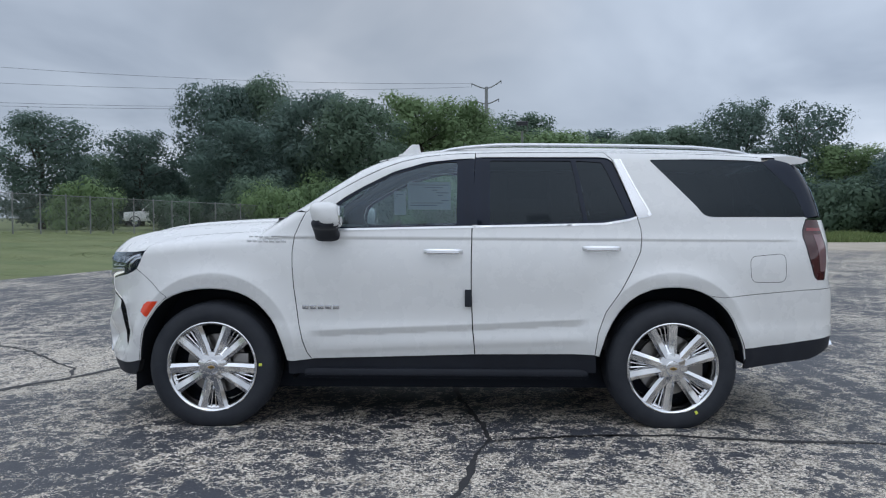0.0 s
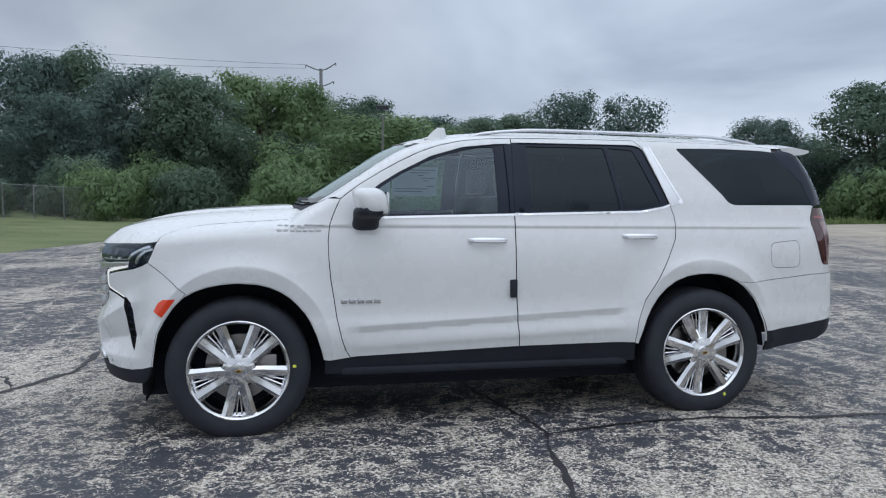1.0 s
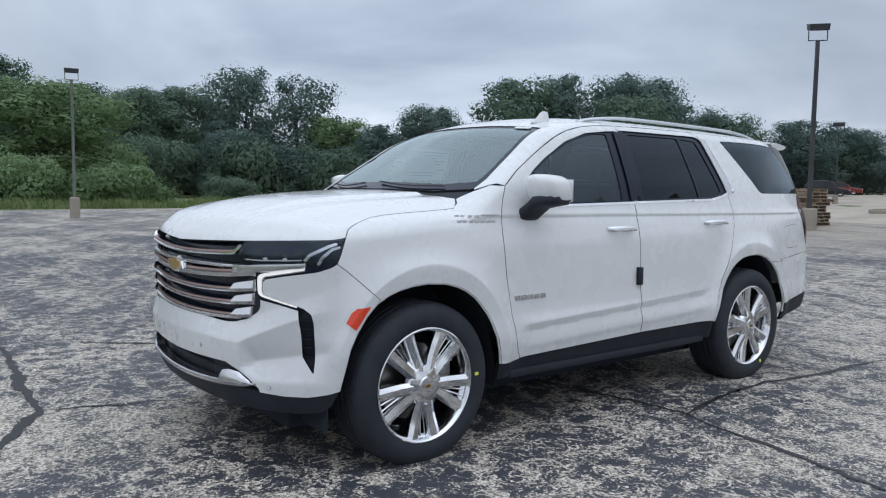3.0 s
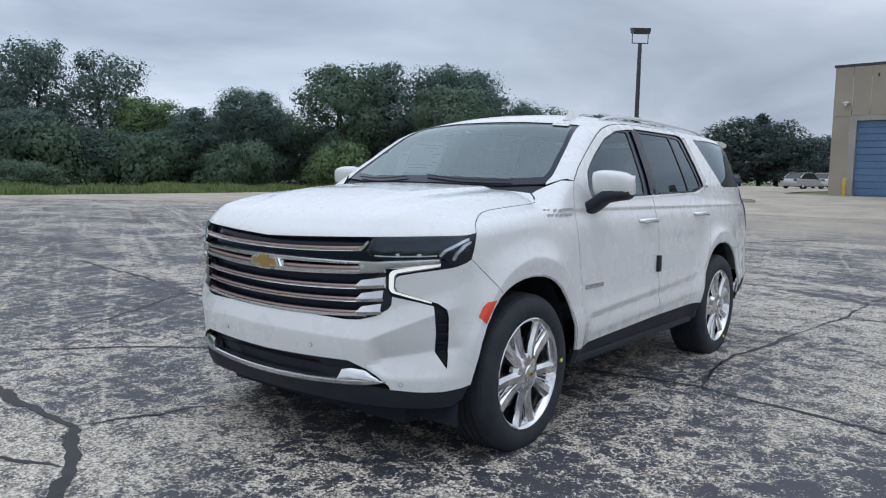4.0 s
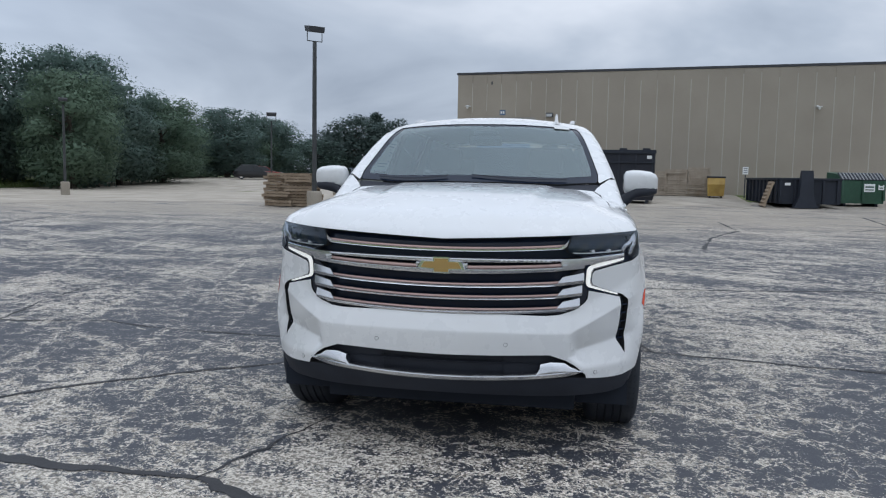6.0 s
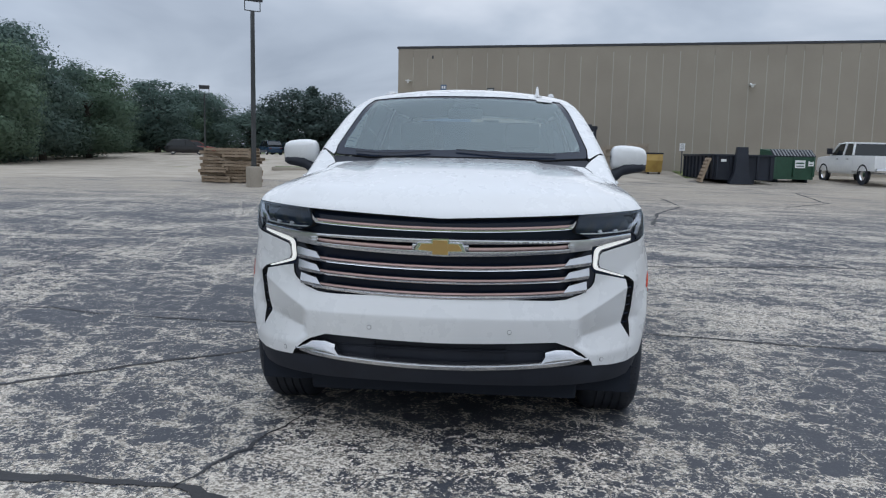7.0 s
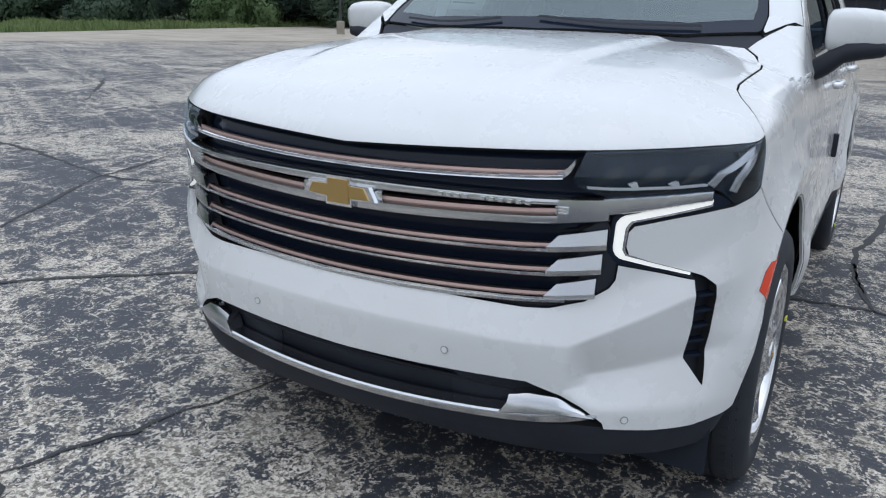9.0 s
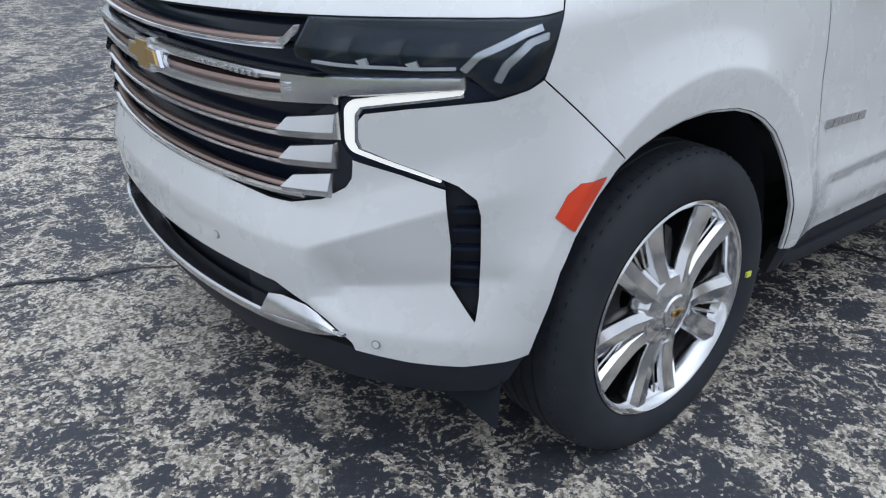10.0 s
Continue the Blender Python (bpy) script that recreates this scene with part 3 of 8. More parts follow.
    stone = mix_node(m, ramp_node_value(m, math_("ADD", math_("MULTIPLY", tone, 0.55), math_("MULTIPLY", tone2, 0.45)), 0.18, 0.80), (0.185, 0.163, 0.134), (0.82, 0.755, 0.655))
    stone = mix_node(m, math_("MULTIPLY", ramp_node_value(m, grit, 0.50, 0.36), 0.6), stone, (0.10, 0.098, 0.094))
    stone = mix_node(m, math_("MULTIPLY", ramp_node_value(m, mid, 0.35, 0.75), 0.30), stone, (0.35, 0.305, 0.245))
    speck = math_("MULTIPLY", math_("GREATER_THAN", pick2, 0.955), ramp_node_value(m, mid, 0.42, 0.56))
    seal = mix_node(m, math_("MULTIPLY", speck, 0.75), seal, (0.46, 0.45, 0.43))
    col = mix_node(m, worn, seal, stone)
    # towards the hall the lot fades to a pale tan
    fadex = n.new("ShaderNodeMapRange")
    fadex.interpolation_type = "SMOOTHSTEP"
    for key, v in (("From Min", 11.0), ("From Max", 25.0), ("To Min", 0.0), ("To Max", 0.78)):
        fadex.inputs[key].default_value = v
    l.new(sx.outputs["X"], fadex.inputs["Value"])
    tan = mix_node(m, streak2, (0.245, 0.212, 0.168), (0.46, 0.40, 0.32))
    col = mix_node(m, math_("MULTIPLY", fadex.outputs[0], ramp_node_value(m, streak, 0.25, 0.55)), col, tan)
    l.new(col, b.inputs["Base Color"])
    r = n.new("ShaderNodeMapRange")
    r.inputs["To Min"].default_value, r.inputs["To Max"].default_value = 0.60, 0.92
    l.new(worn, r.inputs["Value"])
    l.new(r.outputs[0], b.inputs["Roughness"])
    bump_node(m, math_("ADD", math_("MULTIPLY", tone2, 0.5), math_("MULTIPLY", worn, -0.5)), 0.7, 0.006)
    return m


def ramp_node_value(m, fac, lo, hi):
    n, l, _ = nodes_of(m)
    r = n.new("ShaderNodeMapRange")
    r.interpolation_type = "SMOOTHSTEP"
    r.inputs["From Min"].default_value, r.inputs["From Max"].default_value = lo, hi
    l.new(fac, r.inputs["Value"])
    return r.outputs[0]


ASPHALT = asphalt_material()
PALE = varied("faded_pale_pavement", (0.37, 0.325, 0.262), (0.51, 0.452, 0.372), 0.5, 0.9, 0, 0.3, 0.006, 30)
CONCRETE = varied("concrete", (0.32, 0.285, 0.235), (0.40, 0.36, 0.30), 0.9, 0.9, 0, 0.3, 0.005, 40)
TAR = varied("crack_filler", (0.019, 0.019, 0.022), (0.036, 0.036, 0.039), 5.0, 0.65, 0, 0.4, 0.004, 80)
SOIL = varied("grass_ground", (0.120, 0.160, 0.058), (0.190, 0.215, 0.090), 0.35, 0.95, 0, 0.6, 0.03, 12)
GRASS = varied("grass_blades", (0.135, 0.180, 0.060), (0.215, 0.245, 0.100), 0.5, 0.8, 0, 0, 0, 9)
WEEDS = varied("wild_weeds", (0.125, 0.190, 0.060), (0.215, 0.265, 0.105), 0.7, 0.85, 0, 0, 0, 9)


def laid(name, outline, material, lift, gap, label, category, holes=()):
    """A sheet of the setting that follows the land."""
    q = resample(outline, gap)
    if area2(q) < 0:
        q = q[::-1]
    uv, tris, _ = fill(q, [resample(h, gap) for h in holes], gap)
    v = np.column_stack([uv, rise(uv[:, 0], uv[:, 1]) + lift])
    tris = [t if (uv[t[1]][0] - uv[t[0]][0]) * (uv[t[2]][1] - uv[t[0]][1]) - (uv[t[1]][1] - uv[t[0]][1]) * (uv[t[2]][0] - uv[t[0]][0]) > 0 else t[::-1] for t in tris]
    return tagged(mesh_object(name, v, tris, material), label, category, kind="structure")


LOT = [(-8.6, -60), (-8.5, 10.6), (-7.7, 14.3), (-6.9, 19.0), (-5.2, 26.0), (-2.0, 33.5), (4.0, 36.0), (12.0, 36.5), (26.0, 38.5), (46.0, 42.0), (60.0, 44.0), (80.0, 46.0), (110.0, 48.0), (110.0, 8.0), (60.0, 9.5), (47.2, 9.5), (47.2, -60)]
APRON = [(9.0, 35.8), (15.5, 29.2), (28.2, 21.0), (29.0, 12.0), (28.6, 3.0), (32.0, -5.0), (36.5, -12.0), (39.0, -30.0), (40.0, -58.0), (47.0, -58.0), (47.0, 9.4), (60.0, 9.3), (109.0, 7.9), (109.0, 47.7), (80.0, 45.7), (60.0, 43.7), (46.0, 41.7), (26.0, 38.2), (12.0, 36.3)]


def build_ground():
    # one sheet that reaches the horizon
    verts, faces = [], []
    rs = [0, 4, 8, 12, 16, 20, 25, 30, 36, 42, 50, 58, 66, 76, 90, 110, 140, 190, 280, 450, 900, 2500]
    n = 96
    for i, r in enumerate(rs):
        for k in range(n):
            a = 2 * math.pi * k / n
            x, y = 10 + r * math.cos(a), 5 + r * math.sin(a)
            verts.append((x, y, gz(x, y) - 0.035))
    for i in range(len(rs) - 1):
        for k in range(n):
            faces.append((i * n + k, (i + 1) * n + k, (i + 1) * n + (k + 1) % n, i * n + (k + 1) % n))
    tagged(mesh_object("ground", verts, faces, SOIL), "green grassy ground that runs to the horizon", "ground", kind="structure")
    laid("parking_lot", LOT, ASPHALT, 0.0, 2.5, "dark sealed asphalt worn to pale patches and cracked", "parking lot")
    laid("pale_apron", APRON, PALE, 0.006, 2.5, "faded pale pavement before the hall", "pavement")
    laid("loading_pad", [(31.2, -9.0), (46.2, -10.6), (47.1, -4.0), (48.0, 2.0), (44.0, 2.3), (40.5, -4.0)], CONCRETE, 0.012, 2.0, "tan concrete loading pad at the hall", "pavement")
    laid("grass_strip", [(36.4, -9.75), (46.0, -10.75), (45.6, -13.2), (39.6, -12.6)], SOIL, 0.018, 1.0, "rough green grass strip beside the loading pad", "grass")


def crack(points, width, seed, name="sealed_crack"):
    """A tar-filled crack: a wandering strip with ragged edges, a few millimetres proud."""
    rng = random.Random(seed)
    pts = [Vector((x, y, 0)) for x, y in points]
    line = []
    for a, b in zip(pts, pts[1:]):
        k = max(2, int((b - a).length / 0.06))
        for i in range(k):
            line.append(a.lerp(b, i / k))
    line.append(pts[-1])
    verts, faces = [], []
    off, wv = 0.0, width
    for i, p in enumerate(line):
        t = (line[min(i + 1, len(line) - 1)] - line[max(i - 1, 0)]).normalized()
        nn = Vector((-t.y, t.x, 0))
        off = off * 0.85 + rng.gauss(0, 0.010)
        wv = max(0.25 * width, min(1.6 * width, wv + rng.gauss(0, 0.18 * width)))
        fade = min(1.0, (i + 1) / 5, (len(line) - i) / 5)
        for s_ in (-1, 1):
            w2 = wv * fade * 0.5 * (1 + rng.uniform(-0.35, 0.35))
            q = p + nn * (off + s_ * w2)
            verts.append((q.x, q.y, gz(q.x, q.y) + 0.004))
    for i in range(len(line) - 1):
        faces.append((2 * i, 2 * i + 2, 2 * i + 3, 2 * i + 1))
    return tagged(mesh_object(name, verts, faces, TAR, smooth=False), "dark tar-filled crack wandering over the worn asphalt", "crack", "sealed cracks", "structure")


def build_cracks():
    crack([(-1.38, 5.2), (-1.36, 3.6), (-1.38, 2.3), (-1.41, 1.93), (-1.44, 1.55), (-1.46, 1.2), (-1.48, 1.05), (-1.60, 0.74), (-1.74, 0.50), (-1.95, 0.2), (-2.3, -0.4)], 0.050, 1)
    crack([(-1.48, 1.05), (-1.18, 0.98), (-0.86, 0.90), (-0.5, 0.78), (-0.26, 0.70), (0.4, 0.3), (1.0, 0.1)], 0.036, 2)
    crack([(1.62, 0.5), (1.66, -0.05), (1.74, -0.70), (1.82, -1.31), (1.72, -1.95), (1.60, -2.45), (1.5, -3.4), (1.55, -5.0), (1.2, -8.0)], 0.062, 3)
    crack([(1.82, -1.36), (2.2, -1.28), (2.75, -1.21), (3.3, -1.25), (3.65, -1.32), (4.45, -1.40), (5.7, -1.52), (7.5, -1.6), (11, -1.9)], 0.035, 4)
    crack([(2.12, -1.28), (2.7, -1.21)], 0.06, 5)
    crack([(5.7, -1.5), (5.8, -2.5), (6.2, -4.5), (5.9, -8.0)], 0.05, 6)
    crack([(-0.73, 14.8), (-1.0, 9.5), (-1.17, 6.6), (-1.38, 5.2)], 0.034, 7)
    crack([(2.40, 8.6), (2.12, 6.3), (1.72, 4.75), (1.95, 3.7), (1.76, 3.2), (1.68, 1.75), (1.62, 0.5)], 0.04, 8)
    crack([(-0.85, 3.2), (-0.15, 2.62), (0.25, 2.15), (0.75, 1.52), (1.2, 1.2)], 0.03, 9)
    crack([(-0.3, 3.5), (0.8, 4.2), (1.72, 4.75), (3.6, 5.2), (6.5, 5.6)], 0.035, 10)
    crack([(-4.5, 2.6), (-3.0, 1.9), (-1.9, 0.9), (-1.74, 0.50)], 0.030, 11)
    crack([(12, -3.5), (15.5, -4.2), (19, -5.6), (24, -6.0)], 0.07, 12)
    crack([(14, 3.0), (18.5, 1.0), (21, -2.5), (22.5, -6.5)], 0.07, 13)
    crack([(20, -9.0), (23, -11.5), (28, -12.2)], 0.07, 14)
    crack([(5, 9.5), (8, 13.0), (14, 14.5), (20, 16.0)], 0.06, 15)


def grass_patch(name, spots, material, label, height, count, seed, width=0.012, lean=1.0):
    """Blades of grass inside boxes (x0, x1, y0, y1); lean: how far they bow over."""
    rng = np.random.RandomState(seed)
    areas = np.array([(b - a) * (d - c) for a, b, c, d in spots])
    verts, faces = [], []
    lot = np.array(LOT)
    for (a, b, c, d), ar in zip(spots, areas):
        k = int(count * ar / areas.sum())
        p = np.column_stack([rng.uniform(a, b, k), rng.uniform(c, d, k)])
        p = p[~inside(p, lot)]
        z = rise(p[:, 0], p[:, 1]) - 0.04
        for (x, y), zz in zip(p, z):
            h = height * rng.uniform(0.4, 1.1) * (0.75 + 0.35 * math.sin(0.9 * x + 0.4 * y) * math.sin(0.37 * x - 1.1 * y))
            an, ln = rng.uniform(0, 6.28), rng.uniform(0.1, 0.5) * h * lean
            w = width * rng.uniform(0.7, 1.4)
            dx, dy = w * math.cos(an), w * math.sin(an)
            i = len(verts)
            verts += [(x - dx, y - dy, zz), (x + dx, y + dy, zz), (x + dx * 0.7 - dy / w * ln * 0.4, y + dy * 0.7 + dx / w * ln * 0.4, zz + h * 0.6), (x - dy / w * ln, y + dx / w * ln, zz + h)]
            faces += [(i, i + 1, i + 2), (i, i + 2, i + 3)]  # wound so that the upper side of a bowed blade faces up
    up = np.tile((0.0, 0.0, 1.0), (len(verts), 1)) if lean > 3 else None
    return tagged(mesh_object(name, verts, faces, material, smooth=lean > 3, normals=up), label, "grass", kind="stuff")


def build_grass():
    grass_patch("mown_grass", [(-13, -4, 10, 34), (-24, -13, 16, 44), (-4, 14, 30, 40)], GRASS, "mown green lawn beside the lot", 0.026, 60000, 3, 0.02, 7.0)
    grass_patch("wild_grass", [(0, 30, 37.5, 46), (28, 66, 41, 52), (-6, 2, 36, 46)], WEEDS, "tall wild grass and weeds along the lot", 0.60, 42000, 4, 0.03)
    grass_patch("edge_grass", [(47.3, 60, 9.6, 13), (38.5, 46.0, -17.0, -10.4)], GRASS, "short grass by the hall", 0.15, 3000, 5, 0.03)


# ---------------------------------------------------------------- trees
def leaf_material(name, dark, light):
    m = mat(name, dark, 0.6)
    n, l, b = nodes_of(m)
    g = n.new("ShaderNodeNewGeometry")
    o = n.new("ShaderNodeObjectInfo")
    mixf = n.new("ShaderNodeMath")
    mixf.operation = "MULTIPLY_ADD"
    mixf.inputs[1].default_value = 0.13
    l.new(g.outputs["Random Per Island"], mixf.inputs[0])
    k = n.new("ShaderNodeMath")
    k.operation = "MULTIPLY"
    k.inputs[1].default_value = 0.4
    l.new(o.outputs["Random"], k.inputs[0])
    tone = n.new("ShaderNodeMath")
    tone.operation = "MULTIPLY_ADD"
    tone.inputs[1].default_value = 0.42
    l.new(noise_node(m, 0.55, 3, 0.6), tone.inputs[0])
    l.new(k.outputs[0], tone.inputs[2])
    l.new(tone.outputs[0], mixf.inputs[2])
    l.new(mix_node(m, mixf.outputs[0], dark, light), b.inputs["Base Color"])
    b.inputs["Specular IOR Level"].default_value = 0.2
    out = n["Material Output"]
    tr = n.new("ShaderNodeBsdfTranslucent")
    l.new(mix_node(m, mixf.outputs[0], tuple(c * 1.2 for c in dark), tuple(c * 1.3 for c in light)), tr.inputs["Color"])
    mx = n.new("ShaderNodeMixShader")
    mx.inputs[0].default_value = 0.36
    l.new(b.outputs[0], mx.inputs[1])
    l.new(tr.outputs[0], mx.inputs[2])
    l.new(mx.outputs[0], out.inputs["Surface"])
    return m


LEAF = leaf_material("leaves_dark", (0.088, 0.138, 0.124), (0.130, 0.188, 0.154))
LEAF_LIGHT = leaf_material("leaves_light", (0.140, 0.218, 0.104), (0.213, 0.299, 0.146))
LEAF_MID = leaf_material("leaves_mid", (0.096, 0.152, 0.110), (0.144, 0.206, 0.140))
LEAF_PINE = leaf_material("needles", (0.062, 0.094, 0.090), (0.090, 0.126, 0.110))
BARK = varied("bark", (0.055, 0.045, 0.036), (0.10, 0.085, 0.07), 3.0, 0.95, 0, 0.6, 0.02, 25)


def leaf_quads(rng, p, d, size, jitter, verts, faces, norms, soft, tall):
    """Leaf sprays facing roughly outwards, shaded as one soft clump; tall evens out the scale of the plant."""
    nrm = d + rng.normal(0, jitter, d.shape) + np.array([0, 0, 0.25])
    nrm /= np.linalg.norm(nrm, axis=1, keepdims=True)
    t = np.cross(nrm, rng.normal(size=nrm.shape))
    t /= np.linalg.norm(t, axis=1, keepdims=True)
    u = np.cross(nrm, t)
    z = size[:, None]
    q = np.stack([p - t * z * 1.1, p + u * z * 0.62 - nrm * z * 0.2, p + t * z * 1.2, p - u * z * 0.68 + nrm * z * 0.15], 1)
    q = (q - p[:, None]) * np.array([1, 1, tall]) + p[:, None]
    base = sum(len(v) for v in verts)
    verts.append(q.reshape(-1, 3))
    faces.append(np.arange(base, base + 4 * len(p)).reshape(-1, 4)[:, ::-1])
    k = soft + 0.18 * nrm
    k /= np.linalg.norm(k, axis=1, keepdims=True)
    norms.append(np.repeat(k * np.array([1, 1, 1 / tall]), 4, axis=0))


def tree_meshes(seed, leaf, airy=0.0, bush=False, leaves=19000):
    """A tree of height 1 and crown radius about 0.28: trunk with limbs, and a crown of clumped leaves."""
    rng = np.random.RandomState(seed)
    bm = bmesh.new()
    if not bush:
        pts = [Vector((0, 0, 0)), Vector((rng.uniform(-.01, .01), rng.uniform(-.01, .01), 0.2)), Vector((rng.uniform(-.03, .03), rng.uniform(-.03, .03), 0.5)), Vector((rng.uniform(-.05, .05), rng.uniform(-.05, .05), 0.86))]
        for (a, b), (r0, r1) in zip(zip(pts, pts[1:]), ((0.020, 0.016), (0.016, 0.010), (0.010, 0.002))):
            add_rod(bm, a, b, r0, r1, 7)
    lobes = []
    k = 46 if not bush else 20
    for i in range(k):
        a = i * 2.4 + rng.uniform(-0.5, 0.5)
        if bush:
            h = 0.10 + 0.62 * (i / k) ** 0.8 * rng.uniform(0.8, 1.12)
            rr, s = 0.24 * math.sqrt(max(0.05, 1 - (h / 0.95) ** 2)) * rng.uniform(0.5, 1.15), rng.uniform(0.07, 0.13)
        else:
            h = 0.08 + 0.82 * (i + 0.5) / k
            spread = math.sin(math.pi * min(1, max(0, (h + 0.16) / 1.22))) ** 0.6
            rr, s = 0.235 * spread * rng.uniform(0.35, 1.10), rng.uniform(0.060, 0.125) * (0.7 + 0.4 * spread)
        c = np.array([rr * math.cos(a), rr * math.sin(a), h])
        lobes.append((c, s))
        if not bush and i % 2 == 0:
            base = pts[1].lerp(pts[3], max(0.0, (h - 0.30) / 0.75))
            add_rod(bm, base, Vector(c), 0.006, 0.002, 5)
    if not bush:
        for i in range(4):
            lobes.append((np.array([pts[3].x + rng.uniform(-.07, .07), pts[3].y + rng.uniform(-.07, .07), 0.86 + 0.025 * i]), rng.uniform(0.050, 0.080)))
    trunk = bpy.data.meshes.new("trunk")
    bmesh.ops.recalc_face_normals(bm, faces=bm.faces)
    bm.to_mesh(trunk)
    bm.free()
    trunk.materials.append(BARK)
    verts, faces, norms = [], [], []
    total = int((leaves if not bush else 5200) * (1 - 0.25 * airy))
    wts = np.array([s * s for _, s in lobes])
    cnt = np.maximum(1, (total * wts / wts.sum()).astype(int))
    flat = np.array([1.08, 1.08, 2.1 if bush else 1.05])
    tall = 2.8 if bush else 1.35
    core = np.array([0, 0, 0.30 if bush else 0.45])

    def soft(p, d):
        out = (p - core) * np.array([1.0, 1.0, 0.5])
        out /= np.linalg.norm(out, axis=1, keepdims=True)
        return 0.85 * d + 0.45 * out + np.array([0, 0, 0.12])
    for (c, s), m_ in zip(lobes, cnt):
        d = rng.normal(size=(m_, 3))
        d /= np.linalg.norm(d, axis=1, keepdims=True)
        ph = rng.uniform(0, 6.28, 6)
        lump = 1 + 0.15 * np.sin(5 * d[:, 0] + ph[0]) * np.sin(5 * d[:, 1] + ph[1]) + 0.12 * np.sin(9 * d[:, 2] + ph[2]) * np.sin(8 * d[:, 0] + ph[3])
        rad = s * lump * (1 - np.abs(rng.normal(0, 0.10 + 0.12 * airy, m_)))
        p = c + d * rad[:, None] * flat
        if airy:
            keep = rng.uniform(size=m_) > 0.2 * airy
            p, d = p[keep], d[keep]
        leaf_quads(rng, p, d, rng.uniform(0.0034, 0.0064, len(p)) * (1.35 if bush else (14500 / leaves) ** 0.5), 0.40, verts, faces, norms, soft(p, d), tall)
        # larger sprays inside close the crown
        m2 = max(6, int(m_ * (0.48 - 0.20 * airy)))
        d2 = rng.normal(size=(m2, 3))
        d2 /= np.linalg.norm(d2, axis=1, keepdims=True)
        p2 = c + d2 * s * rng.uniform(0.35, 0.90, (m2, 1)) * flat
        leaf_quads(rng, p2, d2, rng.uniform(0.0080, 0.0135, m2) * (1.25 if bush else (14500 / leaves) ** 0.25), 0.30, verts, faces, norms, soft(p2, d2), tall)
    crown = bpy.data.meshes.new("crown")
    crown.from_pydata(np.concatenate(verts).tolist(), [], np.concatenate(faces).tolist())
    crown.materials.append(leaf)
    crown.polygons.foreach_set("use_smooth", np.ones(len(crown.polygons), dtype=bool))
    crown.update()
    crown.normals_split_custom_set_from_vertices(np.concatenate(norms).tolist())
    return trunk, crown


def pine_meshes(seed):
    rng = np.random.RandomState(seed)
    bm = bmesh.new()
    add_rod(bm, (0, 0, 0), (0, 0, 0.97), 0.018, 0.002, 7)
    verts, faces = [], []
    for i in range(46):
        h = 0.10 + 0.86 * i / 46
        for j in range(6):
            a = j * 1.047 + i * 0.7 + rng.uniform(-0.3, 0.3)
            ln = 0.26 * (1.02 - h) ** 0.75 * rng.uniform(0.7, 1.15)
            tip = np.array([ln * math.cos(a), ln * math.sin(a), h - 0.03 + 0.02 * rng.uniform(-1, 1)])
            if j % 2 == 0:
                add_rod(bm, (0, 0, h), tuple(tip), 0.003, 0.001, 4)
            for t in np.linspace(0.15, 1, 20):
                q = np.array([0, 0, h]) * (1 - t) + tip * t + rng.normal(0, 0.012, 3)
                d = rng.normal(size=3) + np.array([0, 0, 0.6])
                d /= np.linalg.norm(d)
                a1 = np.cross(d, rng.normal(size=3))
                a1 /= np.linalg.norm(a1)
                b1 = np.cross(d, a1)
                z = rng.uniform(0.008, 0.016)
                k = len(verts)
                verts += [tuple(q - a1 * z * 1.3), tuple(q + b1 * z * 0.5), tuple(q + a1 * z * 1.3), tuple(q - b1 * z * 0.5)]
                faces.append((k, k + 1, k + 2, k + 3))
    trunk = bpy.data.meshes.new("trunk")
    bm.to_mesh(trunk)
    bm.free()
    trunk.materials.append(BARK)
    crown = bpy.data.meshes.new("crown")
    crown.from_pydata(verts, [], faces)
    crown.materials.append(LEAF_PINE)
    crown.update()
    return trunk, crown


def plant(kind, meshes, x, y, top, radius, turn, label, group):
    base = gz(x, y) - 0.05
    h = max(top - base, 0.5)
    e = thing(kind, label, "tree" if kind == "tree" else "bush", Matrix.LocRotScale((x, y, base), Euler((0, 0, turn)), (radius / 0.27, radius / 0.27, h)), group)
    names = ("trunk", "crown")
    for nm, me in zip(names, meshes):
        if len(me.polygons):
            o = new(nm, me)
            o.parent = e
    return e


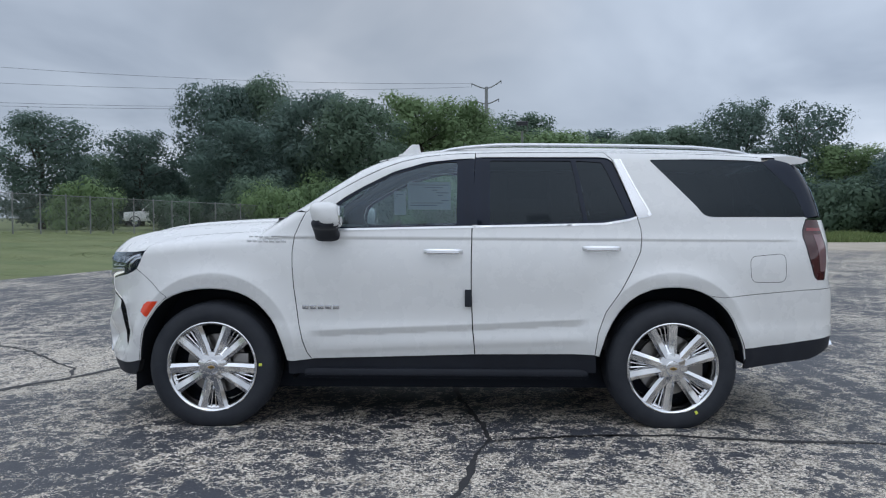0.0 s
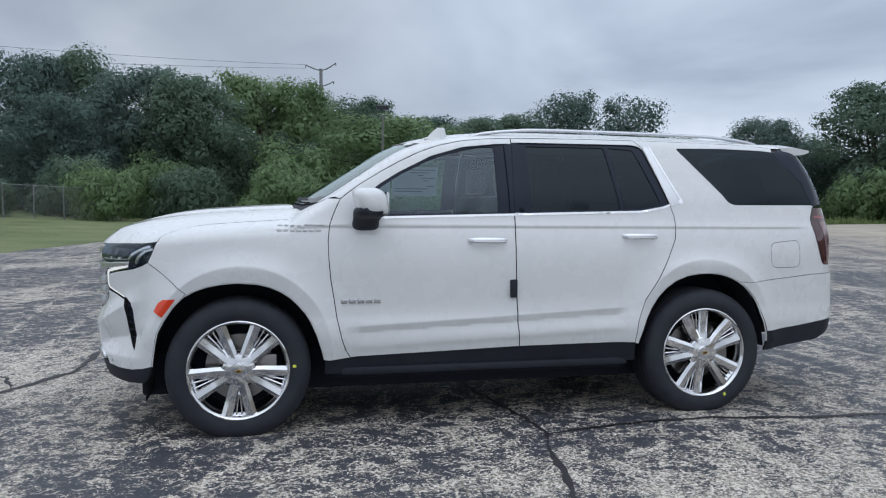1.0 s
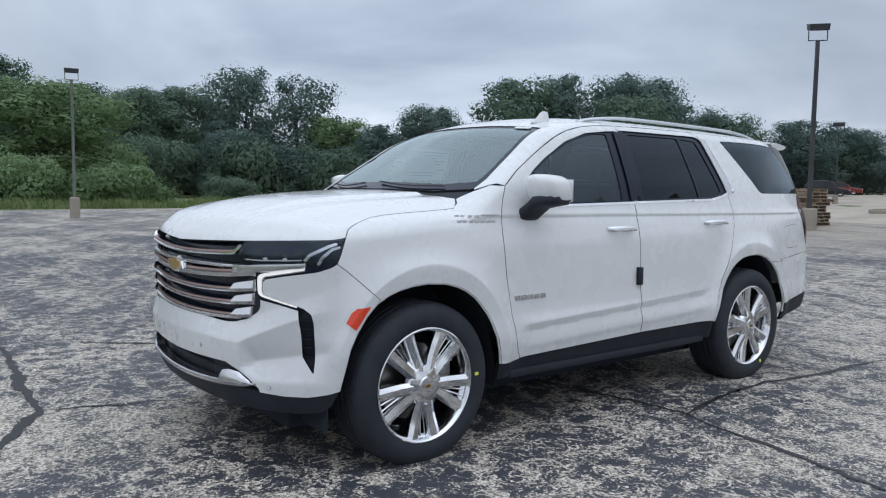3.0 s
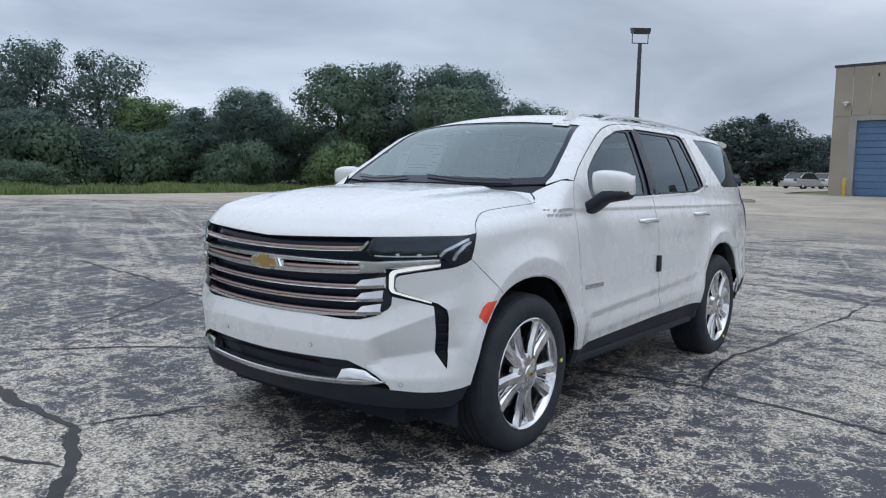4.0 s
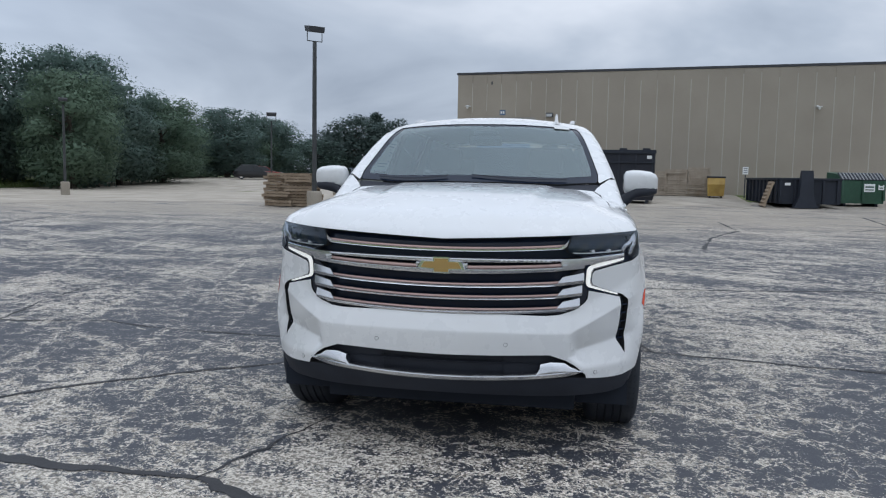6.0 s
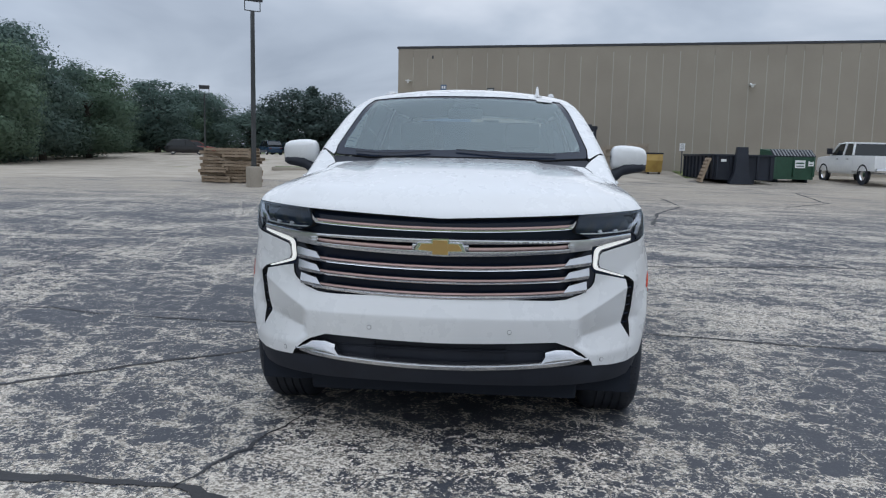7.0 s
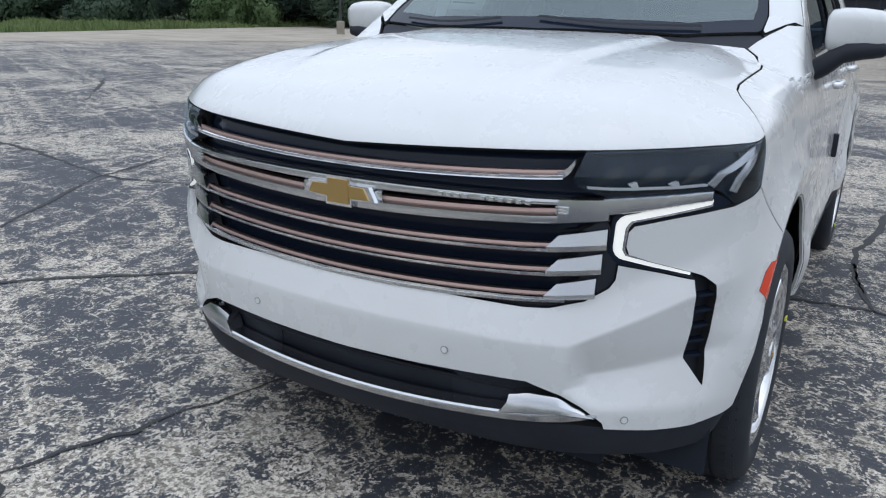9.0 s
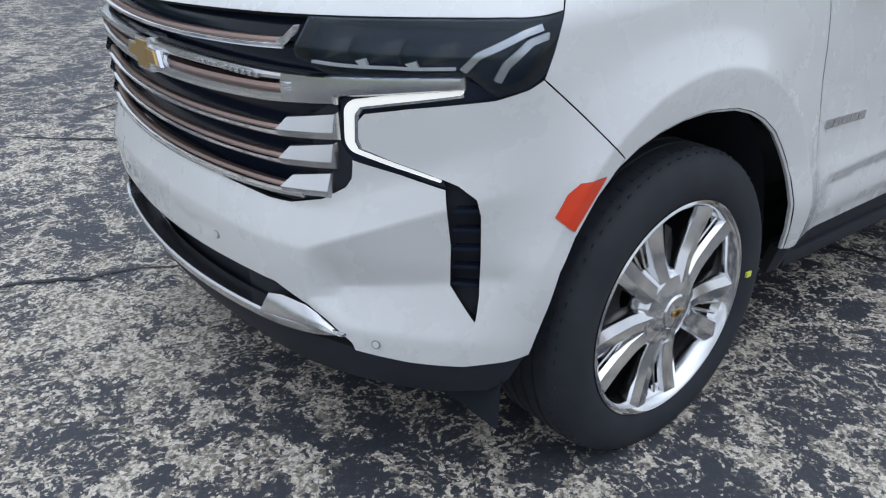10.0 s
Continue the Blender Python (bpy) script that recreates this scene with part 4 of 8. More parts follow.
def build_trees():
    broad = [tree_meshes(11, LEAF), tree_meshes(12, LEAF_MID), tree_meshes(13, LEAF), tree_meshes(14, LEAF_LIGHT)]
    airy = [tree_meshes(21, LEAF, 0.8), tree_meshes(22, LEAF, 0.5)]
    bush = [tree_meshes(31, LEAF_MID, 0, True), tree_meshes(32, LEAF_LIGHT, 0, True)]
    young = [tree_meshes(s_, LEAF if s_ % 2 else LEAF_MID, 0, False, 8500) for s_ in (51, 52, 53)]
    far_broad = [tree_meshes(17, LEAF, 0, False, 5000), tree_meshes(18, LEAF_MID, 0, False, 5000)]
    pine = [tree_meshes(15, LEAF_PINE, 0, False, 6000), tree_meshes(16, LEAF_PINE, 0, False, 6000), pine_meshes(41)]
    dark, bright, thin = "dense dark green broadleaf tree in the wood", "light green broadleaf tree in the wood", "airy broadleaf tree with gaps in its crown"
    north = [(-28.1, 48.3, 9.1, 3.1), (-32.8, 66.1, 7.6, 2.4), (-31.0, 72.5, 10.6, 3.8), (-22.5, 72.3, 15.6, 4.2), (-18.9, 75.3, 16.6, 4.4), (-17.7, 61.2, 10.4, 3.8), (-12.0, 68.7, 14.0, 5.0),
             (-7.5, 65.3, 12.9, 4.6), (-2.4, 73.8, 14.7, 5.0), (2.9, 77.9, 14.2, 4.6), (9.1, 85.6, 14.2, 4.8), (19.0, 92.4, 12.9, 5.5), (25.8, 90.9, 12.5, 5.2), (20.5, 76.7, 10.9, 5.0)]
    for i, (x, y, top, r) in enumerate(north):
        if i in (0, 2):
            plant("tree", airy[1], x, y, top, r * 1.25, i * 1.7, thin, "trees of the north wood")
        else:
            m_ = broad[3] if i in (8, 9) else broad[i % 3]
            plant("tree", m_, x, y, top, r * 1.15, i * 1.7, bright if i in (8, 9) else dark, "trees of the north wood")
    middle = [(27.0, 78.8, 11.9, 5.2), (30.4, 71.5, 13.4, 4.0), (34.2, 66.5, 12.6, 4.0), (36.3, 63.6, 8.4, 3.8), (38.4, 57.6, 7.3, 3.8), (40.8, 53.5, 9.0, 3.4), (47.3, 48.2, 11.6, 4.4), (51.5, 46.0, 12.2, 4.4),
              (56.5, 41.8, 12.1, 4.8), (66.7, 39.4, 9.0, 4.2), (87.6, 42.3, 9.9, 4.8), (101.0, 42.6, 9.7, 5.0), (50.2, 37.8, 9.4, 3.6), (60.5, 40.2, 9.6, 4.0), (8.6, 57.0, 8.8, 5.8)]
    for i, (x, y, top, r) in enumerate(middle):
        m_ = airy[i % 2] if i in (1, 2) else (broad[3] if i in (14, 3) else broad[(i + 1) % 3])
        plant("tree", m_, x, y, top, r * 1.12, i * 2.1 + 0.5, thin if i in (1, 2) else (bright if i in (14, 3) else dark), "trees of the east wood")
    # a second row that closes the wood behind the first
    rng = random.Random(8)
    for i in range(26):
        t = i / 25
        if t < 0.6:
            x, y = -40 + 80 * t / 0.6, 96 + rng.uniform(-4, 6)
        else:
            x, y = 45 + 60 * (t - 0.6) / 0.4, 72 - 20 * (t - 0.6) / 0.4 + rng.uniform(-3, 3)
        plant("tree", far_broad[i % 2], x, y, rng.uniform(7.0, 9.5), rng.uniform(5.0, 6.5), i, dark, "trees of the back row")
    for i, (x, y, top, r) in enumerate([(109.0, 38.0, 7.2, 5.0), (110.7, 32.4, 10.8, 5.0), (112.1, 26.6, 10.3, 3.6), (104.0, 43.0, 7.0, 4.5), (116.0, 21.5, 8.4, 4.2), (118.0, 16.0, 8.5, 5.2), (113.0, 35.6, 8.4, 5.0), (122.0, 10.5, 8.2, 5.0), (114.0, 29.6, 11.9, 4.2), (111.0, 23.5, 8.0, 4.6)]):
        plant("tree", pine[2] if i == 8 else (pine[i % 2] if i in (1, 2, 4, 5, 6, 9) else far_broad[i % 2]), x, y, top, r * 1.15, i, "dark pine at the far end of the lot" if i in (1, 2, 4, 5, 6, 8, 9) else dark, "trees at the far end")
    # understorey that closes the wood between the trunks
    for i in range(30):
        t = i / 29
        if t < 0.58:
            x, y = -44 + 84 * t / 0.58, 80 - 14 * t / 0.58 + rng.uniform(-4, 4)
            x, y = (x, y) if x < 22 else (x, 66 - 0.55 * (x - 22))
        else:
            x, y = 42 + 62 * (t - 0.58) / 0.42, 53.5 - 12 * (t - 0.58) / 0.42 + rng.uniform(-1.5, 1.5)
        plant("bush", young[i % 3], x, y, rng.uniform(4.5, 8.4), rng.uniform(2.8, 4.4), i * 0.9, "dense dark green undergrowth between the trees", "undergrowth of the wood")
    low = [(10.2, 42.8, 2.9, 2.6, 1), (5.5, 45.0, 3.6, 2.8, 1), (0.5, 48.5, 4.4, 3.2, 1), (20.0, 50.0, 2.2, 2.0, 0), (43.5, 44.6, 5.0, 3.0, 1), (37.0, 50.5, 4.6, 3.0, 0), (-11.5, 50.0, 4.6, 2.6, 1),
           (-6.5, 54.0, 4.8, 3.0, 0), (-24.0, 46.0, 4.6, 2.4, 1), (-19.0, 50.0, 3.6, 2.0, 0), (-15.0, 56.0, 5.6, 3.2, 0), (-9.0, 60.0, 6.0, 3.4, 1), (13.0, 60.0, 5.8, 3.8, 1), (20.0, 66.0, 6.4, 4.2, 0), (27.0, 63.0, 6.2, 4.0, 0), (33.0, 58.0, 5.2, 3.6, 0), (2.0, 55.0, 6.6, 4.2, 1)]
    for i, (x, y, top, r, light) in enumerate(low):
        plant("bush", bush[1] if light else bush[0], x, y, top, r, i * 1.3, "light green bush at the edge of the wood" if light else "dense dark green bush at the edge of the wood", "bushes along the wood")


# ---------------------------------------------------------------- hall
WALL_TAN = varied("tan_ribbed_wall", (0.330, 0.293, 0.240), (0.372, 0.333, 0.273), 0.35, 0.8, 0, 0.12, 0.003, 45)
SEAM_TAN = varied("pale_wall_joint", (0.43, 0.40, 0.34), (0.49, 0.46, 0.40), 0.8, 0.8)
CAP_DARK = mat("dark_roof_edge", (0.035, 0.038, 0.045), 0.5)
FRAME_TAN = varied("tan_door_frame", (0.32, 0.31, 0.29), (0.37, 0.36, 0.33), 1.2, 0.7)
DOOR_BLUE = varied("blue_roller_door", (0.085, 0.160, 0.290), (0.105, 0.190, 0.330), 0.8, 0.5)
SIGN_BLUE = mat("blue_sign", (0.055, 0.115, 0.220), 0.4)
SIGN_WHITE = mat("white_sign_paint", (0.75, 0.76, 0.76), 0.5)
YELLOW = varied("yellow_paint", (0.55, 0.38, 0.05), (0.62, 0.44, 0.08), 1.5, 0.6)
BIN_DARK = varied("navy_black_steel", (0.007, 0.011, 0.021), (0.013, 0.019, 0.032), 1.0, 0.66, 0, 0.2, 0.004, 10)
BIN_RUST = varied("rusty_navy_steel", (0.008, 0.012, 0.023), (0.018, 0.020, 0.028), 1.6, 0.7, 0, 0.2, 0.004, 10)
BIN_GREEN = varied("green_steel", (0.020, 0.075, 0.045), (0.028, 0.095, 0.058), 1.2, 0.5, 0, 0.2, 0.004, 10)
WOOD = varied("weathered_pallet_wood", (0.25, 0.185, 0.125), (0.36, 0.285, 0.205), 2.5, 0.9, 0, 0.4, 0.004, 25)
WOOD_GREY = varied("grey_pallet_wood", (0.32, 0.265, 0.205), (0.44, 0.375, 0.30), 2.5, 0.9, 0, 0.4, 0.004, 25)
YELLOW_BIN = varied("stained_yellow_steel", (0.32, 0.20, 0.045), (0.44, 0.29, 0.07), 2.0, 0.6)
POLE_DARK = varied("dark_bronze_pole", (0.030, 0.034, 0.036), (0.050, 0.055, 0.058), 2.0, 0.5)
POLE_GREEN = varied("weathered_green_pole", (0.125, 0.14, 0.125), (0.165, 0.18, 0.16), 2.0, 0.6)
GALV = varied("galvanised_steel", (0.22, 0.23, 0.235), (0.30, 0.31, 0.315), 4.0, 0.5, 0.6)
LAMP_LENS = mat("lamp_lens", (0.45, 0.47, 0.48), 0.2)
PLAIN_WHITE = varied("white_vehicle_paint", (0.78, 0.79, 0.80), (0.84, 0.85, 0.85), 2.0, 0.3)
SILVER = mat("silver_vehicle_paint", (0.50, 0.52, 0.54), 0.3, 0.4)
NAVY = mat("dark_blue_vehicle_paint", (0.018, 0.045, 0.085), 0.25)
DARK_CAR = mat("black_vehicle_paint", (0.015, 0.016, 0.018), 0.25)
RED_CAR = mat("red_vehicle_paint", (0.22, 0.03, 0.02), 0.3)
CAR_GLASS = mat("dark_vehicle_glass", (0.015, 0.018, 0.020), 0.06)

HALL = Matrix(((-0.163, 0.9866, 0, 46.6), (-0.9866, -0.163, 0, 6.5), (0, 0, 1, 0), (0, 0, 0, 1)))
WALL_TOP, DOOR_TOP, DOOR_LOW = 8.22, 5.12, 0.83


def hall_part(name, boxes, material, parent, label="", bevel=0.0):
    bm = bmesh.new()
    for lo, hi in boxes:
        add_box(bm, lo, hi, bevel)
    return part(name, bm, material, parent, label, smooth=False)


def text_mesh(name, words, size, material, m, parent, label):
    cu = bpy.data.curves.new("words", "FONT")
    cu.body, cu.size, cu.extrude, cu.align_x, cu.align_y = words, size, 0.004, "CENTER", "CENTER"
    tmp = bpy.data.objects.new("words", cu)
    me = bpy.data.meshes.new_from_object(tmp)
    bpy.data.objects.remove(tmp)
    me.materials.clear()
    me.materials.append(material)
    ob = new(name, me)
    ob.parent, ob.matrix_basis = parent, m
    ob["label"] = label
    return ob


def build_hall():
    hall = thing("warehouse", "long tan warehouse of ribbed wall panels with a dark roof edge", "building", HALL)
    # walls with the door's and the window's openings cut through
    front = [((-0.35, 0, 0.2), (1.00, 0.3, WALL_TOP)), ((1.00, 0, DOOR_TOP), (4.66, 0.3, WALL_TOP)), ((4.66, 0, 0.2), (5.42, 0.3, WALL_TOP)), ((5.42, 0, 0.2), (6.46, 0.3, 3.08)), ((5.42, 0, 3.66), (6.46, 0.3, WALL_TOP)), ((6.46, 0, 0.2), (62, 0.3, WALL_TOP))]
    hall_part("wall", front, WALL_TAN, hall, "tan front wall")
    hall_part("wall", [((-0.35, 0.3, 0.2), (-0.05, 40, WALL_TOP))], WALL_TAN, hall)
    hall_part("wall", [((-0.05, 39.7, 0.2), (62, 40, WALL_TOP)), ((61.7, 0.3, 0.2), (62, 39.7, WALL_TOP))], WALL_TAN, hall)
    hall_part("roof", [((-0.05, 0.3, WALL_TOP - 0.25), (61.7, 39.7, WALL_TOP - 0.1))], CAP_DARK, hall, "flat dark roof")
    hall_part("roof_edge", [((-0.42, -0.06, WALL_TOP), (62, 0.34, WALL_TOP + 0.14)), ((-0.42, 0.34, WALL_TOP), (-0.02, 40, WALL_TOP + 0.14))], CAP_DARK, hall, "dark metal roof edge")
    rng = random.Random(5)
    # upright panels between pale joints, each a little proud
    x = -0.30
    k = 0
    while x < 61:
        w = 0.985
        lo = 0.25
        cuts = [(lo, WALL_TOP - 0.012)]
        for a, b, z0, z1 in ((0.60, 4.98, 0.0, 5.42), (5.36, 6.52, 3.00, 3.74)):
            if x + w > a and x < b:
                cuts = [(max(lo, z1), WALL_TOP - 0.012)] + ([(lo, z0)] if z0 > lo else [])
        boxes = []
        for z0, z1 in cuts:
            boxes.append(((x + 0.028, -0.030, z0), (x + w - 0.028, 0.0, z1)))
        p = hall_part("wall_panel", boxes, WALL_TAN, hall)
        bm = bmesh.new()
        add_box(bm, (x + w - 0.026, -0.036, cuts[0][0] + (rng.uniform(0, 0.5) if k < 8 else 0)), (x + w + 0.026, -0.003, WALL_TOP - 0.30 - rng.uniform(0, 0.35)))
        part("wall_joint", bm, SEAM_TAN, hall, "pale joint strip", smooth=False)
        x += w
        k += 1
    # roller door
    hall_part("door_frame", [((0.62, -0.05, 0.3), (1.00, 0.02, DOOR_TOP)), ((4.66, -0.05, 0.3), (4.96, 0.02, DOOR_TOP)), ((0.62, -0.05, DOOR_TOP), (4.96, 0.02, 5.40))], FRAME_TAN, hall, "broad tan door frame")
    door = hall_part("roller_door", [((1.00, 0.16, 0.3), (4.66, 0.20, DOOR_TOP))], DOOR_BLUE, hall, "closed blue roller door")
    for i in range(11):
        z = DOOR_LOW + (DOOR_TOP - DOOR_LOW) * i / 11
        bm = bmesh.new()
        add_loft(bm, [[(xx, 0.16, z + 0.01), (xx, 0.125, z + 0.03), (xx, 0.125, z + 0.36), (xx, 0.16, z + 0.383)] for xx in (1.00, 4.66)])
        part("door_slat", bm, DOOR_BLUE, door, smooth=False)
    win = hall_part("window", [((5.42, 0.12, 3.08), (6.46, 0.14, 3.66))], CAR_GLASS, hall, "small dark window")
    hall_part("window_sill", [((5.34, -0.08, 3.00), (6.54, 0.02, 3.08))], SIGN_WHITE, win, "white sill")
    hall_part("window_frame", [((5.42, 0.06, 3.08), (5.47, 0.12, 3.66)), ((6.41, 0.06, 3.08), (6.46, 0.12, 3.66)), ((5.47, 0.06, 3.61), (6.41, 0.12, 3.66))], CAP_DARK, win)
    sign = hall_part("sign_board", [((5.10, -0.10, 3.86), (6.78, -0.03, 4.36))], SIGN_BLUE, hall, "blue sign board with white lettering")
    hall_part("sign_square", [((5.16, -0.106, 3.92), (5.52, -0.10, 4.30))], SIGN_WHITE, sign, "white square")
    bm = bmesh.new()
    add_loft(bm, [[(5.22, y, 4.25), (5.46, y, 4.25), (5.34, y, 3.97)] for y in (-0.110, -0.106)])
    part("sign_mark", bm, SIGN_BLUE, sign, "plain dark wedge", smooth=False)
    text_mesh("sign_words", "Receiving", 0.30, SIGN_WHITE, pose(6.15, -0.106, 4.11, 90, 0, 0), sign, "white lettering")
    num = hall_part("number_board", [((2.57, -0.06, 5.56), (2.95, -0.03, 5.90))], SIGN_BLUE, hall, "small blue number board")
    hall_part("number_bar", [((2.63, -0.066, 5.64), (2.74, -0.06, 5.82)), ((2.78, -0.066, 5.64), (2.89, -0.06, 5.82))], SIGN_WHITE, num, "plain white bar")
    for xx, zz, nm in ((5.88, 5.55, "wall_lamp"),):
        lamp = hall_part(nm, [((xx - 0.22, -0.20, zz - 0.14), (xx + 0.22, -0.03, zz + 0.13))], CAP_DARK, hall, "dark box lamp on the wall", 0.02)
        hall_part("lamp_lens", [((xx - 0.18, -0.206, zz - 0.12), (xx + 0.18, -0.20, zz + 0.06))], LAMP_LENS, lamp)
    for xx, zz in ((0.37, 6.10), (21.5, 5.82)):
        bm = bmesh.new()
        add_box(bm, (xx - 0.05, -0.10, zz + 0.02), (xx + 0.05, -0.03, zz + 0.14), 0.01)
        add_rod(bm, (xx, -0.08, zz + 0.06), (xx + 0.08, -0.42, zz - 0.06), 0.075, n=12)
        add_box(bm, (xx - 0.09, -0.46, zz + 0.02), (xx + 0.22, -0.05, zz + 0.06), 0.01)
        part("wall_camera", bm, SIGN_WHITE, hall, "white camera housing")
    bm = bmesh.new()
    add_box(bm, (1.95, -0.05, 7.55), (2.05, -0.03, 7.75))
    part("wall_hole", bm, CAP_DARK, hall, smooth=False)
    for xx in (0.74, 5.05):
        p = HALL @ Vector((xx, -0.55, 0))
        bm = bmesh.new()
        add_lathe(bm, [(0.10, 0.0), (0.10, 1.0), (0.085, 1.05), (0.05, 1.08), (0.001, 1.09)], 16)
        b = part("bollard", bm, YELLOW, None)
        b.matrix_basis = pose(p.x, p.y, gz(p.x, p.y), 0, 0, 0)
        tagged(b, "yellow steel bollard beside the roller door", "bollard", "bollards at the door")


# ---------------------------------------------------------------- bins, pallets, posts
def frame_at(x, y, turn):
    return pose(x, y, gz(x, y) + 0.012, 0, 0, turn)


def build_container(x, y, turn, w, d, h, tall):
    """Closed dark steel waste box: body with ribs, lid, skids, labels; its front looks along -y of its own."""
    c = thing("waste_container", "navy steel waste container with a flat lid" if not tall else "tall navy steel waste container with a lid rim", "dumpster", frame_at(x, y, turn), "containers at the hall")
    bm = bmesh.new()
    add_loft(bm, [[(-w / 2 + 0.05, 0.05, 0.16), (w / 2 - 0.05, 0.05, 0.16), (w / 2 - 0.05, d, 0.16), (-w / 2 + 0.05, d, 0.16)], [(-w / 2, 0.0, 0.34), (w / 2, 0.0, 0.34), (w / 2, d, 0.34), (-w / 2, d, 0.34)], [(-w / 2, 0.0, h), (w / 2, 0.0, h), (w / 2, d, h), (-w / 2, d, h)]])
    part("body", bm, BIN_RUST, c, smooth=False)
    for k in range(4):
        bm = bmesh.new()
        xx = -w / 2 + 0.05 + (w - 0.18) * k / 3
        add_box(bm, (xx, -0.05, 0.36), (xx + 0.08, 0.0, h - 0.02), 0.008)
        part("rib", bm, BIN_DARK, c)
    for zz, t in ((h, 0.10), (h * 0.80, 0.06)):
        bm = bmesh.new()
        add_box(bm, (-w / 2 - 0.05, -0.08, zz - t), (w / 2 + 0.05, 0.0, zz), 0.01)
        part("rim_bar", bm, BIN_DARK, c)
    bm = bmesh.new()
    add_box(bm, (-w / 2 - 0.05, -0.05, h), (w / 2 + 0.05, d, h + 0.08), 0.015)
    lid = part("lid", bm, BIN_DARK, c, "dark steel lid")
    for xx in (-0.4, 0.7):
        bm = bmesh.new()
        add_box(bm, (xx, 0.2, h + 0.08), (xx + 0.35, 0.8, h + 0.17), 0.02)
        part("lid_hatch", bm, BIN_DARK, lid)
    for xx in (-w / 2 + 0.25, w / 2 - 0.37):
        bm = bmesh.new()
        add_box(bm, (xx, 0.04, 0.0), (xx + 0.12, d - 0.05, 0.18), 0.01)
        part("skid", bm, BIN_RUST, c)
    for xx in ((-w * 0.30, w * 0.22) if not tall else (w * 0.36,)):
        bm = bmesh.new()
        add_box(bm, (xx, -0.012, h * 0.86 if tall else h * 0.70), (xx + 0.30, -0.004, h * 0.86 + 0.16 if tall else h * 0.70 + 0.16))
        part("label_plate", bm, SIGN_WHITE, c, "small white label", smooth=False)


def build_rolloff():
    """Open-topped roll-off box with side ribs."""
    c = thing("roll_off_box", "open dark navy steel roll-off box with ribbed sides", "dumpster", frame_at(33.0, -11.6, -88.5), "containers at the hall")
    w, d, h = 2.7, 5.6, 1.35
    bm = bmesh.new()
    for lo, hi in (((-w / 2, 0, 0.18), (w / 2, 0.06, h)), ((-w / 2, d - 0.06, 0.18), (w / 2, d, h)), ((-w / 2, 0.06, 0.18), (-w / 2 + 0.06, d - 0.06, h)), ((w / 2 - 0.06, 0.06, 0.18), (w / 2, d - 0.06, h)), ((-w / 2 + 0.06, 0.06, 0.18), (w / 2 - 0.06, d - 0.06, 0.24))):
        add_box(bm, lo, hi)
    part("body", bm, BIN_DARK, c, smooth=False)
    for s in (-1, 1):
        for k in range(9):
            bm = bmesh.new()
            yy = 0.10 + (d - 0.3) * k / 8
            add_box(bm, (s * w / 2 - (0.09 if s < 0 else 0), yy, 0.20), (s * w / 2 + (0.09 if s > 0 else 0), yy + 0.09, h - 0.02), 0.01)
            part("rib", bm, BIN_DARK, c)
        bm = bmesh.new()
        add_box(bm, (s * w / 2 - 0.09, 0, h - 0.08), (s * w / 2 + 0.09, d, h + 0.03), 0.01)
        part("rim_bar", bm, BIN_DARK, c)
    for k in range(5):
        bm = bmesh.new()
        xx = -w / 2 + 0.05 + (w - 0.2) * k / 4
        add_box(bm, (xx, -0.07, 0.20), (xx + 0.10, 0.0, h), 0.01)
        part("rib", bm, BIN_DARK, c)
    bm = bmesh.new()
    add_box(bm, (-w / 2, -0.09, h - 0.07), (w / 2, 0.0, h + 0.03), 0.01)
    part("rim_bar", bm, BIN_DARK, c)
    # hooked post at its front
    bm = bmesh.new()
    add_loft(bm, [[(-0.78, -0.5, 0.0), (0.30, -0.5, 0.0), (0.30, -0.1, 0.0), (-0.78, -0.1, 0.0)], [(-0.55, -0.45, 0.5), (0.10, -0.45, 0.5), (0.10, -0.12, 0.5), (-0.55, -0.12, 0.5)], [(-0.47, -0.42, 1.55), (0.03, -0.42, 1.55), (0.03, -0.12, 1.55), (-0.47, -0.12, 1.55)], [(-0.45, -0.38, 1.72), (0.03, -0.38, 1.72), (0.03, -0.14, 1.72), (-0.45, -0.14, 1.72)]])
    part("hook_post", bm, BIN_DARK, c, "dark hooked post")
    for s in (-1, 1):
        bm = bmesh.new()
        add_box(bm, (s * 0.5 - 0.06, 0.1, 0.0), (s * 0.5 + 0.06, d - 0.1, 0.18), 0.01)
        part("skid", bm, BIN_RUST, c)
    bm = bmesh.new()
    add_box(bm, (-w / 2 + 0.25, -0.082, h - 0.32), (-w / 2 + 0.5, -0.072, h - 0.20))
    part("label_plate", bm, SIGN_WHITE, c, "small white label", smooth=False)


